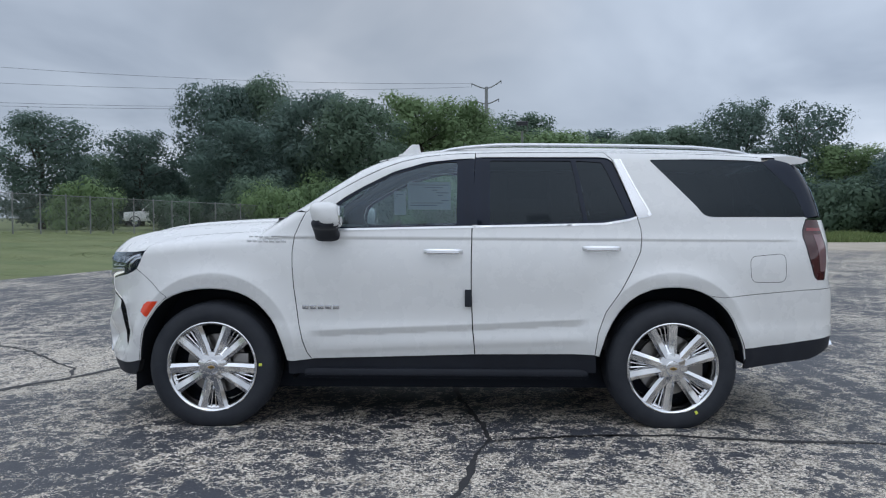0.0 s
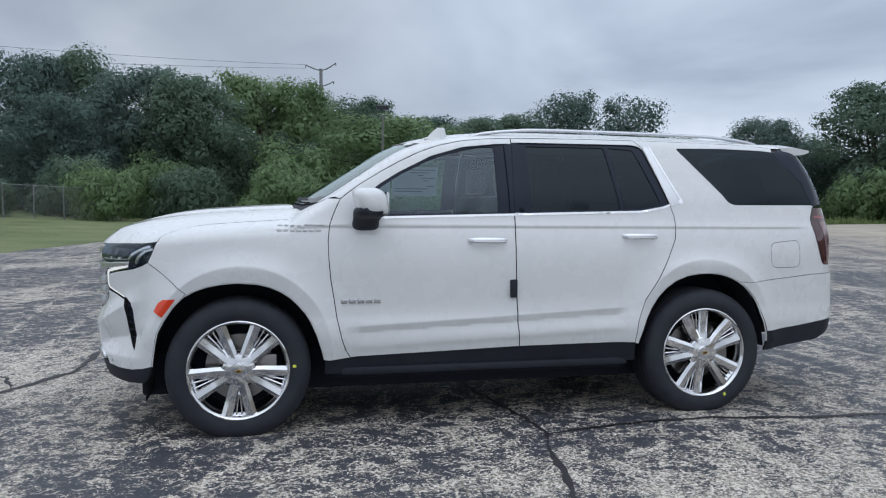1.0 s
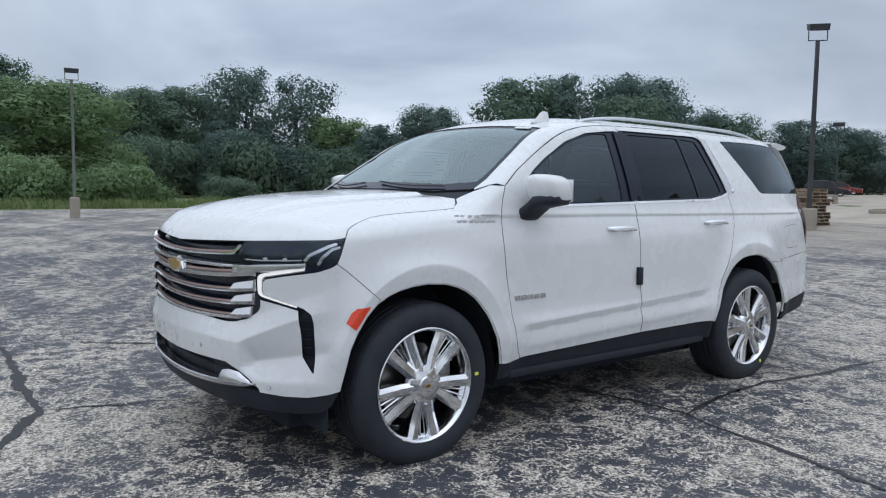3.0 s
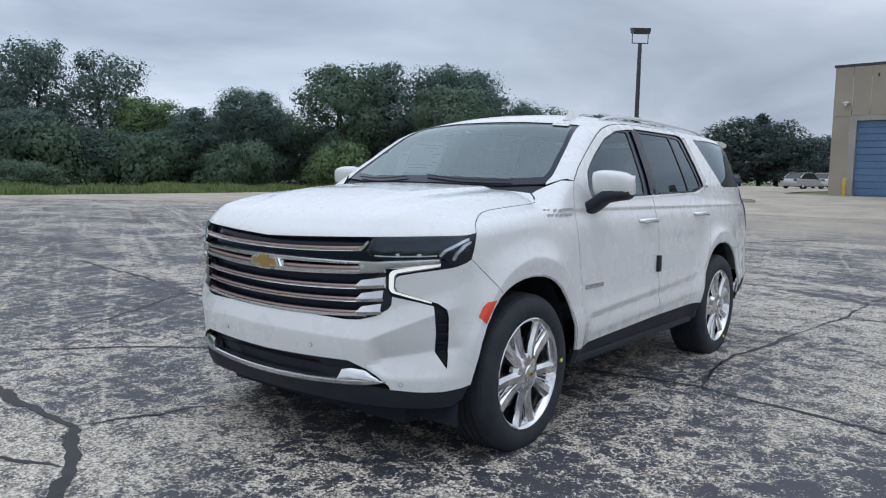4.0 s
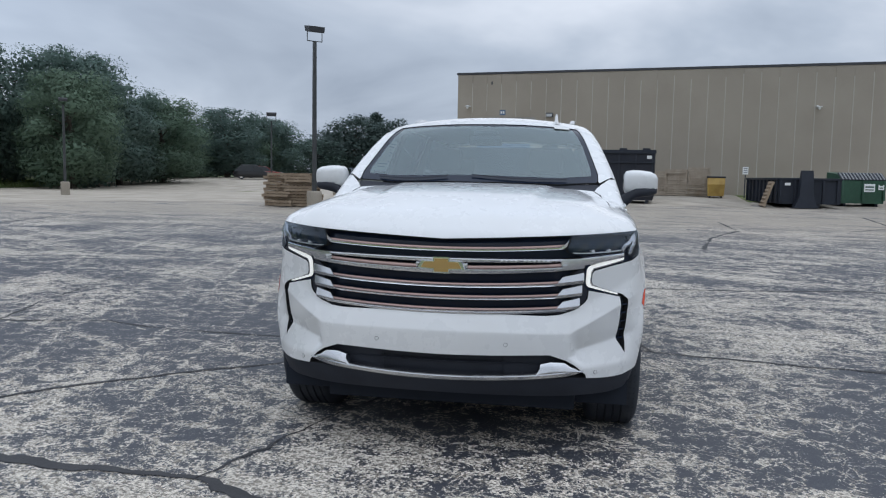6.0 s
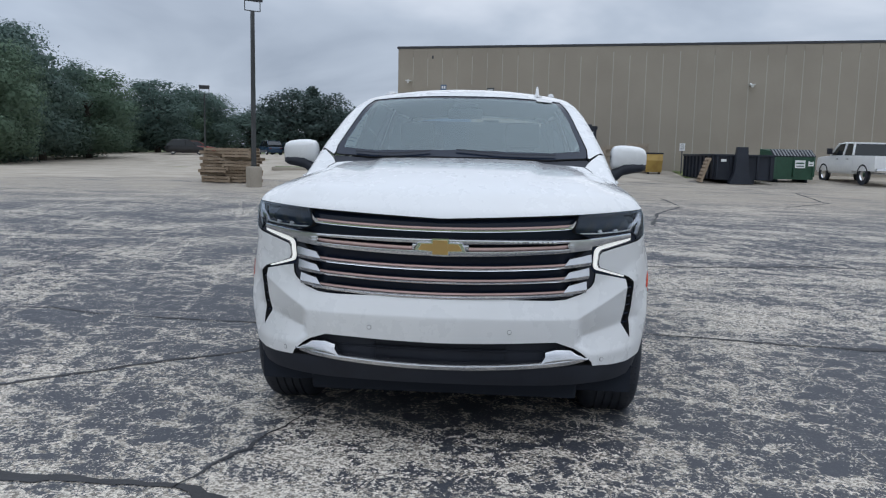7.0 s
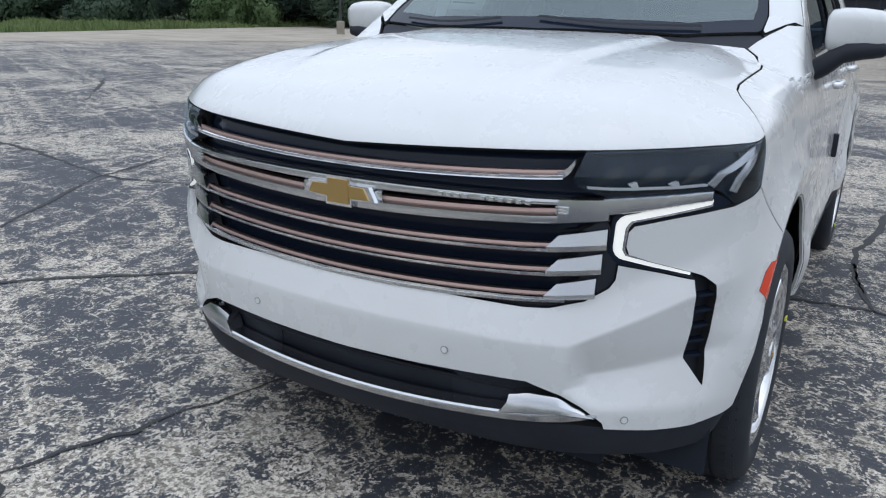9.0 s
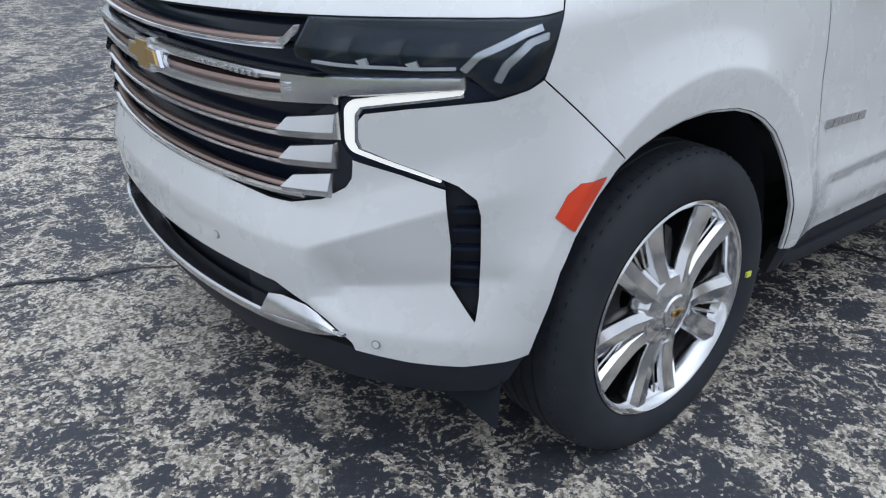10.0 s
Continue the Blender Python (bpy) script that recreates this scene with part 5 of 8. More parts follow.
def build_green_bin():
    c = thing("green_dumpster", "green steel dumpster with a black ribbed lid and white labels", "dumpster", frame_at(34.9, -14.6, -84), "containers at the hall")
    w, d, h = 2.05, 1.7, 1.25
    bm = bmesh.new()
    add_loft(bm, [[(-w / 2, 0.1, 0.15), (w / 2, 0.1, 0.15), (w / 2, d, 0.15), (-w / 2, d, 0.15)], [(-w / 2, 0.0, h), (w / 2, 0.0, h), (w / 2, d, h), (-w / 2, d, h)], [(-w / 2, 0.35, h + 0.28), (w / 2, 0.35, h + 0.28), (w / 2, d, h + 0.40), (-w / 2, d, h + 0.40)]])
    part("body", bm, BIN_GREEN, c, smooth=False)
    lid_m = pose(0, -0.02, h + 0.015, 33, 0, 0)
    bm = bmesh.new()
    add_box(bm, (-w / 2 - 0.03, 0, 0.0), (w / 2 + 0.03, 0.62, 0.025), 0.005, lid_m)
    lid = part("lid", bm, BIN_DARK, c, "black plastic lid with pale ribs")
    for k in range(13):
        bm = bmesh.new()
        xx = -w / 2 + 0.03 + (w - 0.12) * k / 12
        add_box(bm, (xx, 0.02, 0.02), (xx + 0.055, 0.60, 0.055), 0.01, lid_m)
        part("lid_rib", bm, GALV, lid)
    for k in range(3):
        bm = bmesh.new()
        xx = -w / 2 + (w - 0.1) * k / 2
        add_box(bm, (xx, -0.03, 0.3), (xx + 0.10, 0.05, h), 0.01)
        part("rib", bm, BIN_GREEN, c)
    for a, b, z0, z1 in ((0.02, 0.52, 0.72, 1.10), (0.68, 0.94, 0.82, 1.06)):
        bm = bmesh.new()
        add_box(bm, (a, -0.045, z0), (b, -0.032, z1))
        lb = part("label_plate", bm, SIGN_WHITE, c, "white label with plain bars", smooth=False)
        for q in range(2):
            bm = bmesh.new()
            add_box(bm, (a + 0.05, -0.049, z0 + 0.07 + 0.13 * q), (b - 0.06, -0.045, z0 + 0.12 + 0.15 * q))
            part("label_bar", bm, BIN_GREEN, lb, smooth=False)
    for xx in (-0.8, 0.7):
        bm = bmesh.new()
        add_box(bm, (xx, 0.2, 0.0), (xx + 0.12, d - 0.1, 0.15), 0.02)
        part("skid", bm, BIN_DARK, c)


def pallet_thing(material, group, label):
    p = thing("pallet", label, "pallet", None, group)
    L, W_ = 1.2, 1.02
    for k in range(3):
        bm = bmesh.new()
        add_box(bm, (-L / 2, -W_ / 2 + (W_ - 0.05) * k / 2, 0.018), (L / 2, -W_ / 2 + (W_ - 0.05) * k / 2 + 0.045, 0.108))
        part("stringer", bm, material, p, smooth=False)
    for k in range(7):
        bm = bmesh.new()
        x = -L / 2 + (L - 0.10) * k / 6
        add_box(bm, (x, -W_ / 2, 0.108), (x + 0.095, W_ / 2, 0.126))
        part("deck_board", bm, material, p, smooth=False)
    for k in range(3):
        bm = bmesh.new()
        x = -L / 2 + (L - 0.10) * k / 2
        add_box(bm, (x, -W_ / 2, 0.0), (x + 0.095, W_ / 2, 0.018))
        part("base_board", bm, material, p, smooth=False)
    return p


def build_pallets():
    rng = random.Random(4)
    near = pallet_thing(WOOD, "pallets by the lamp post", "weathered wooden pallet in a leaning stack")
    first = True
    for sx, sy in ((26.75, 11.55), (26.65, 10.45)):
        for k in range(11):
            z = gz(sx, sy) + 0.004 + 0.127 * k
            m = pose(sx + rng.uniform(-0.20, 0.20), sy + rng.uniform(-0.15, 0.15), z, 0, 0, 90 + rng.uniform(-11, 11))
            if first:
                near.matrix_basis = m
                first = False
            else:
                copy_thing(near, m)
    far = pallet_thing(WOOD_GREY, "pallets along the hall", "grey wooden pallet in a tall stack before the hall")
    first = True
    for i, (s, n, out) in enumerate(((6.3, 13, 3.0), (7.6, 13, 3.1), (8.9, 14, 2.9), (10.2, 12, 2.9), (11.5, 12, 2.8), (12.8, 11, 2.8), (13.95, 12, 2.7), (15.2, 13, 2.7))):
        p = HALL @ Vector((s, -out, 0))
        for k in range(n):
            m = pose(p.x + rng.uniform(-0.05, 0.05), p.y + rng.uniform(-0.04, 0.04), gz(p.x, p.y) + 0.014 + 0.127 * k, 0, 0, 80.6 + rng.uniform(-3, 3))
            if first:
                far.matrix_basis = m
                first = False
            else:
                copy_thing(far, m)
    # one pallet leans against the roll-off box
    lean = pallet_thing(WOOD, "pallets along the hall", "wooden pallet leaning upright against the dark box")
    lean.matrix_basis = pose(33.2, -9.87, gz(33.2, -9.87) + 0.60, 0, -72, -94)


def build_yellow_bin():
    c = thing("yellow_hopper", "stained yellow steel tipping hopper before the hall", "hopper", frame_at(40.2, -8.78, -99))
    bm = bmesh.new()
    add_loft(bm, [[(-0.42, -0.5, 0.10), (0.42, -0.5, 0.10), (0.42, 0.5, 0.10), (-0.42, 0.5, 0.10)], [(-0.46, -0.62, 0.75), (0.46, -0.62, 0.75), (0.46, 0.6, 0.75), (-0.46, 0.6, 0.75)], [(-0.46, -0.45, 1.12), (0.46, -0.45, 1.12), (0.46, 0.6, 1.18), (-0.46, 0.6, 1.18)]])
    part("body", bm, YELLOW_BIN, c, smooth=False)
    bm = bmesh.new()
    add_box(bm, (-0.49, -0.48, 1.11), (0.49, 0.63, 1.19), 0.01)
    part("rim_bar", bm, BIN_RUST, c)
    for xx in (-0.35, 0.25):
        bm = bmesh.new()
        add_box(bm, (xx, -0.5, 0.0), (xx + 0.10, 0.5, 0.10))
        part("skid", bm, BIN_RUST, c, smooth=False)


def build_sign_post():
    c = thing("sign_post", "small white sign on a thin dark post", "sign", frame_at(40.6, -10.4, -99))
    bm = bmesh.new()
    add_box(bm, (-0.03, -0.02, 0.0), (0.03, 0.02, 1.75))
    part("post", bm, CAP_DARK, c, smooth=False)
    bm = bmesh.new()
    add_box(bm, (-0.15, -0.035, 1.32), (0.15, -0.02, 1.74))
    plate = part("plate", bm, SIGN_WHITE, c, "white plate with dark bars", smooth=False)
    for q in range(3):
        bm = bmesh.new()
        add_box(bm, (-0.10, -0.040, 1.40 + 0.11 * q), (0.10, -0.035, 1.45 + 0.11 * q))
        part("plate_bar", bm, INK, plate, smooth=False)


def build_lamp_post(x, y, top, material, label, turn, block, twin=False, head=1.0):
    base = gz(x, y)
    c = thing("lamp_post", label, "lamp post", pose(x, y, base, 0, 0, turn), "lamp posts of the lot")
    h = top - base
    bm = bmesh.new()
    add_lathe(bm, [(0.36 * block, 0.0), (0.36 * block, 0.72), (0.33 * block, 0.78), (0.001, 0.79)], 4, pose(0, 0, 0, 0, 0, 45))
    part("base", bm, CONCRETE, c, "square concrete base", smooth=False)
    bm = bmesh.new()
    add_loft(bm, [[(a * r, b * r, z) for a, b in ((-1, -1), (1, -1), (1, 1), (-1, 1))] for z, r in ((0.78, 0.083 * block), (h - 0.85 * head, 0.066 * block))])
    part("pole", bm, material, c, smooth=False)
    hw = 0.42 * head
    bm = bmesh.new()
    add_rod(bm, (-hw, 0, h - 0.85 * head), (hw, 0, h - 0.85 * head), 0.025 * head, n=6)
    for s in (-1, 1):
        add_rod(bm, (s * hw, 0, h - 0.86 * head), (s * hw, 0, h - 0.36 * head), 0.025 * head, n=6)
    part("bracket", bm, material, c)
    bm = bmesh.new()
    add_loft(bm, [[(-hw * 1.02, -0.30 * head, h - 0.42 * head), (hw * 1.02, -0.30 * head, h - 0.42 * head), (hw * 1.02, 0.30 * head, h - 0.30 * head), (-hw * 1.02, 0.30 * head, h - 0.30 * head)], [(-hw * 1.1, -0.36 * head, h - 0.12 * head), (hw * 1.1, -0.36 * head, h - 0.12 * head), (hw * 1.1, 0.36 * head, h), (-hw * 1.1, 0.36 * head, h)]])
    hd = part("lamp_head", bm, CAP_DARK, c, "dark box lamp head", smooth=False)
    bm = bmesh.new()
    add_loft(bm, [[(-hw * 0.9, -0.26 * head, h - 0.432 * head), (hw * 0.9, -0.26 * head, h - 0.432 * head), (hw * 0.9, 0.26 * head, h - 0.318 * head), (-hw * 0.9, 0.26 * head, h - 0.318 * head)], [(-hw * 0.9, -0.26 * head, h - 0.425 * head), (hw * 0.9, -0.26 * head, h - 0.425 * head), (hw * 0.9, 0.26 * head, h - 0.311 * head), (-hw * 0.9, 0.26 * head, h - 0.311 * head)]])
    part("lamp_lens", bm, LAMP_LENS, hd, smooth=False)


def build_island():
    """A low kerbed island behind the pallets."""
    c = frame_at(36.6, 10.2, 15)
    bm = bmesh.new()
    add_box(bm, (-0.7, -2.0, -0.05), (0.7, 2.0, 0.13), 0.03, c)
    isle = tagged(part("kerb_island", bm, CONCRETE, None, ""), "low weathered concrete kerb island on the lot", "kerb", kind="structure")
    bm = bmesh.new()
    add_box(bm, (-0.55, -1.85, 0.05), (0.55, 1.85, 0.145), 0.01, c)
    part("island_top", bm, SOIL, isle)


def build_fence():
    f = thing("chain_link_fence", "grey chain-link fence with round posts before the wood", "fence")
    a, b = Vector((-24.5, 25.5, 0)), Vector((-16.6, 45.8, 0))
    c2 = Vector((-10.5, 49.0, 0))
    legs = [(a, b, 13), (b, c2, 4)]
    for p, q, n in legs:
        for k in range(n + (1 if q == c2 else 0)):
            r = p.lerp(q, k / n)
            z = gz(r.x, r.y)
            bm = bmesh.new()
            add_rod(bm, (r.x, r.y, z - 0.05), (r.x, r.y, z + 2.12), 0.04, n=8)
            add_lathe(bm, [(0.045, 2.12), (0.03, 2.16), (0.001, 2.18)], 8, Matrix.Translation((r.x, r.y, z)))
            part("post", bm, GALV, f)
            if k < n:
                r2 = p.lerp(q, (k + 1) / n)
                z2 = gz(r2.x, r2.y)
                bm = bmesh.new()
                add_rod(bm, (r.x, r.y, z + 2.08), (r2.x, r2.y, z2 + 2.08), 0.022, n=6)
                part("top_rail", bm, GALV, f)
    verts, faces = [], []

    def wire(u, v):
        i = len(verts)
        d = (v - u).normalized().cross(Vector((0, 0, 1))) * 0.004
        up = Vector((0, 0, 0.006))
        verts.extend([tuple(u - up), tuple(u + up), tuple(v + up), tuple(v - up)])
        faces.append((i, i + 1, i + 2, i + 3))
    for p, q, n in legs:
        L = (q - p).length
        t, gap = 0.0, 0.11
        d = (q - p).normalized()
        while t < L:
            for s in (-1, 1):
                t2 = t + s * 2.0
                u0, v0 = t, t2
                z0, z1 = 0.04, 2.04
                if v0 < 0:
                    z1 = z0 + (u0 / 2.0) * 2.0
                    v0 = 0.0
                if v0 > L:
                    z1 = z0 + ((L - u0) / 2.0) * 2.0
                    v0 = L
                A, B = p + d * u0, p + d * v0
                wire(Vector((A.x, A.y, gz(A.x, A.y) + z0)), Vector((B.x, B.y, gz(B.x, B.y) + z1)))
            t += gap
    w = mesh_object("chain_mesh", verts, faces, GALV, f, "woven wire mesh", smooth=False)
    w["kind"] = "stuff"


def build_pylon():
    c = thing("power_pole", "tall steel power pole with curved arms behind the wood", "power pole", pose(6.8, 130.8, 0, 0, 0, 0))
    bm = bmesh.new()
    add_rod(bm, (0, 0, 0), (0, 0, 24.6), 0.5, 0.28, 10)
    part("mast", bm, GALV, c)
    for z, s, ln, rise_ in ((24.3, -1, 2.6, 0.9), (24.3, 1, 2.6, 1.4), (21.6, 1, 2.2, 0.9), (21.6, -1, 2.0, 0.6)):
        bm = bmesh.new()
        pts = [Vector((s * ln * t, 0, z + rise_ * t ** 1.5)) for t in (0, 0.33, 0.66, 1.0)]
        for u, v in zip(pts, pts[1:]):
            add_rod(bm, u, v, 0.12, 0.10, 6)
        arm = part("arm", bm, GALV, c)
        bm = bmesh.new()
        add_rod(bm, pts[-1], pts[-1] + Vector((0, 0, -0.5)), 0.07, n=6)
        part("insulator", bm, CAP_DARK, arm)
    bm = bmesh.new()
    add_rod(bm, (-2.0, 0, 22.1), (-2.0, 0, 17.5), 0.05, n=6)
    part("ground_wire", bm, GALV, c)
    for z0, x0, z1, dx in ((25.2, -2.6, 27.0, 3), (24.6, -2.6, 22.6, 4), (22.1, -2.0, 19.0, 5), (21.9, -2.0, 17.8, 8)):
        cu = []
        A, B = Vector((6.8 + x0, 130.8, z0)), Vector((-140.0, 96.0 - dx, z1 + 3.0))
        for k in range(25):
            t = k / 24
            q = A.lerp(B, t)
            cu.append(q - Vector((0, 0, 12 * t * (1 - t))))
        bm = bmesh.new()
        add_loft(bm, [[q + Vector((0, 0.019 * a, 0.019 * b)) for a, b in ((-1, -1), (1, -1), (1, 1), (-1, 1))] for q in cu])
        tagged(part("power_line", bm, CAP_DARK, None), "thin dark power line sagging from the pole", "cable", "power lines")


# ---------------------------------------------------------------- parked vehicles
def profile_body(sections, width, top_in):
    """Rings across the car from (x, low, high) rows; the sides lean in above the belt."""
    rings = []
    for x, lo, hi, w in sections:
        a, b = w * width / 2, w * width / 2 * top_in
        mid = lo + (hi - lo) * 0.55
        rings.append([(x, -a * 0.92, lo), (x, -a, lo + 0.12), (x, -a, mid), (x, -b, hi - 0.04), (x, -b * 0.9, hi), (x, b * 0.9, hi), (x, b, hi - 0.04), (x, a, mid), (x, a, lo + 0.12), (x, a * 0.92, lo)])
    return rings


def parked_wheel(c, x, y, r):
    bm = bmesh.new()
    s = 1 if y > 0 else -1
    m = pose(x, y, r, 90 if s < 0 else -90, 0, 0)
    add_lathe(bm, [(0.6 * r, 0.0), (0.95 * r, 0.01), (r, -0.05), (r, -0.17), (0.9 * r, -0.21), (0.3 * r, -0.21)], 24, m)
    w = part("wheel", bm, RUBBER, c, "dark tyre with a bright rim")
    bm = bmesh.new()
    add_lathe(bm, [(0.001, -0.01), (0.2 * r, -0.01), (0.55 * r, -0.035), (0.60 * r, 0.005), (0.63 * r, 0.0), (0.6 * r, -0.05)], 20, m)
    part("rim", bm, ALLOY, w)


def build_parked_car(x, y, turn, paint_, label, suv=False):
    c = thing("parked_car", label, "car", frame_at(x, y, turn), "cars at the far end of the lot")
    L, W_, h = (4.6, 1.84, 1.68) if suv else (4.7, 1.82, 1.45)
    belt = 0.98 if suv else 0.90
    bm = bmesh.new()
    f = L / 2
    add_loft(bm, profile_body([(-f, 0.42, 0.66, 0.86), (-f + 0.12, 0.25, 0.74, 0.95), (-f + 0.9, 0.22, belt - 0.06, 1.0), (-f + 1.3, 0.22, belt, 1.0), (f - 0.6, 0.22, belt + 0.02, 1.0), (f - 0.1, 0.26, belt - 0.04, 0.95), (f, 0.42, belt - 0.18, 0.86)], W_, 0.97))
    part("body", bm, paint_, c, angle=40)
    bm = bmesh.new()
    rear = f - 0.22 if suv else f - 0.55
    rings = []
    for xx, lo, hi, w in ((-f + 1.15, belt - 0.05, belt + 0.02, 0.92), (-f + 1.95, belt - 0.05, h - 0.03, 0.80), (-f + 2.5, belt - 0.05, h, 0.78), (rear - 0.75, belt - 0.05, h - 0.03, 0.78), (rear, belt - 0.05, belt + (0.2 if suv else 0.04), 0.88)):
        a, b = W_ / 2 * 0.95, W_ / 2 * w
        rings.append([(xx, -a, lo), (xx, -b, hi), (xx, b, hi), (xx, a, lo)])
    add_loft(bm, rings)
    part("cabin_glass", bm, CAR_GLASS, c, "dark windows", smooth=False)
    bm = bmesh.new()
    add_loft(bm, [[(xx, -W_ / 2 * w, z - 0.02), (xx, -W_ / 2 * w * 0.9, z + 0.03), (xx, W_ / 2 * w * 0.9, z + 0.03), (xx, W_ / 2 * w, z - 0.02)] for xx, z, w in ((-f + 1.93, h - 0.03, 0.80), (-f + 2.5, h, 0.785), (rear - 0.72, h - 0.02, 0.785))])
    part("roof", bm, paint_, c)
    for s in (-1, 1):
        for xa, xb in ((-f + 1.2, -f + 1.98), (rear - 0.70, rear - 0.02)):
            bm = bmesh.new()
            za, zb = (belt, h - 0.03) if xa < 0 else (h - 0.03, belt + 0.1)
            add_rod(bm, (xa, s * W_ / 2 * (0.93 if xa < 0 else 0.80), za), (xb, s * W_ / 2 * (0.80 if xa < 0 else 0.90), zb), 0.04, n=6)
            part("pillar", bm, paint_, c)
        bm = bmesh.new()
        xm = 0.05
        add_rod(bm, (xm, s * W_ / 2 * 0.955, belt), (xm + 0.05, s * W_ / 2 * 0.80, h - 0.02), 0.035, n=6)
        part("pillar", bm, DARK_CAR, c)
        for xx in (-f + 0.88, f - 0.88):
            parked_wheel(c, xx, s * (W_ / 2 - 0.01), 0.33)
        bm = bmesh.new()
        add_box(bm, (-f - 0.01, s * 0.62 - 0.18, 0.62), (-f + 0.16, s * 0.62 + 0.18, 0.74), 0.02)
        part("headlight", bm, LAMP_LENS, c)
        bm = bmesh.new()
        add_box(bm, (f - 0.12, s * 0.66 - 0.16, 0.70), (f + 0.01, s * 0.66 + 0.16, 0.86), 0.02)
        part("tail_light", bm, TAIL_RED, c)


def build_pickup(x, y, turn, label):
    """Crew-cab pickup with its nose along -x of its own frame."""
    c = thing("pickup_truck", label, "truck", frame_at(x, y, turn))
    W_ = 2.0
    bm = bmesh.new()
    add_loft(bm, profile_body([(-3.0, 0.62, 1.18, 0.93), (-2.9, 0.48, 1.28, 0.99), (-1.55, 0.46, 1.36, 1.0), (-1.45, 0.46, 1.38, 1.0), (0.85, 0.46, 1.38, 1.0), (0.90, 0.46, 1.36, 1.0)], W_, 0.96))
    part("body", bm, PLAIN_WHITE, c, angle=40)
    bm = bmesh.new()
    for lo, hi in (((0.93, -W_ / 2, 0.62), (3.0, -W_ / 2 + 0.08, 1.34)), ((0.93, W_ / 2 - 0.08, 0.62), (3.0, W_ / 2, 1.34)), ((2.92, -W_ / 2 + 0.08, 0.62), (3.0, W_ / 2 - 0.08, 1.34)), ((0.93, -W_ / 2 + 0.08, 0.62), (2.92, W_ / 2 - 0.08, 0.72))):
        add_box(bm, lo, hi, 0.015)
    part("truck_bed", bm, PLAIN_WHITE, c, "white cargo bed")
    bm = bmesh.new()
    add_loft(bm, [[(xx, -a, 1.36), (xx, -b, hi), (xx, b, hi), (xx, a, 1.36)] for xx, hi, a, b in ((-1.48, 1.39, 0.94, 0.90), (-0.85, 1.96, 0.94, 0.80), (0.70, 1.97, 0.94, 0.80), (0.90, 1.40, 0.94, 0.88))])
    part("cab_glass", bm, CAR_GLASS, c, "dark cab windows", smooth=False)
    bm = bmesh.new()
    add_loft(bm, [[(xx, -w, z - 0.03), (xx, -w * 0.9, z + 0.04), (xx, w * 0.9, z + 0.04), (xx, w, z - 0.03)] for xx, z, w in ((-0.88, 1.95, 0.82), (-0.3, 2.0, 0.82), (0.72, 1.97, 0.82))])
    part("roof", bm, PLAIN_WHITE, c)
    for s in (-1, 1):
        for xa, za, xb, zb in ((-1.45, 1.38, -0.86, 1.96), (-0.10, 1.38, -0.06, 1.98), (0.86, 1.38, 0.70, 1.98)):
            bm = bmesh.new()
            add_rod(bm, (xa, s * 0.945, za), (xb, s * 0.815, zb), 0.055, n=6)
            part("pillar", bm, PLAIN_WHITE, c)
        bm = bmesh.new()
        add_box(bm, (-1.22, s * 1.16 - 0.13, 1.42), (-1.10, s * 1.16 + 0.13, 1.72), 0.03)
        add_rod(bm, (-1.15, s * 0.95, 1.46), (-1.15, s * 1.10, 1.50), 0.03, n=6)
        part("mirror", bm, BLACK_PLASTIC, c, "black tow mirror")
        for xx in (-2.05, 1.95):
            parked_wheel(c, xx, s * 0.985, 0.41)
            bm = bmesh.new()
            add_lathe(bm, [(0.42, 0.0), (0.50, 0.0), (0.50, -0.03), (0.42, -0.03)], 24, pose(xx, s * 1.012, 0.44, 90 if s < 0 else -90, 0, 0))
            part("arch", bm, BLACK_PLASTIC, c)
        for xx in (-0.75, 0.30):
            bm = bmesh.new()
            add_box(bm, (xx, s * 1.0 - 0.015, 1.16), (xx + 0.20, s * 1.0 + 0.015, 1.20), 0.008)
            part("door_handle", bm, BLACK_PLASTIC, c)
        bm = bmesh.new()
        add_box(bm, (-3.02, s * 0.78 - 0.16, 0.95), (-2.86, s * 0.78 + 0.16, 1.22), 0.03)
        part("headlight", bm, LAMP_LENS, c)
    bm = bmesh.new()
    add_box(bm, (-3.10, -0.98, 0.50), (-2.92, 0.98, 0.74), 0.04)
    part("front_bumper", bm, ALLOY, c)
    bm = bmesh.new()
    add_box(bm, (3.0, -0.95, 0.55), (3.14, 0.95, 0.75), 0.03)
    part("rear_bumper", bm, ALLOY, c)


# ---------------------------------------------------------------- the car
def mirror_u(q):
    return (2 * X0 - math.pi - q[0], q[1])


def full_front(left):
    """A left half outline, from the top middle to the bottom middle, made whole."""
    return left + [mirror_u(q) for q in left[::-1] if abs(q[0] - (X0 - math.pi / 2)) > 1e-4]


DOOR_LINE = [(0.603, 1.428), (0.714, 1.514), (0.85, 1.597), (0.977, 1.668), (1.12, 1.738), (1.247, 1.785), (1.40, 1.820), (1.55, 1.838),
             (1.745, 1.848), (2.20, 1.856), (2.645, 1.858), (3.20, 1.854), (3.60, 1.845), (3.88, 1.832)]
FRONT_SHUT = [(0.603, 1.428), (0.57, 1.36), (0.536, 1.271), (0.524, 1.17), (0.527, 1.062), (0.538, 0.93), (0.554, 0.828), (0.572, 0.70), (0.600, 0.575), (0.625, 0.50), (0.655, 0.453)]
B_SHUT = [(1.745, 1.848), (1.728, 1.60), (1.716, 1.306), (1.710, 1.10), (1.711, 0.883), (1.720, 0.66), (1.736, 0.487)]
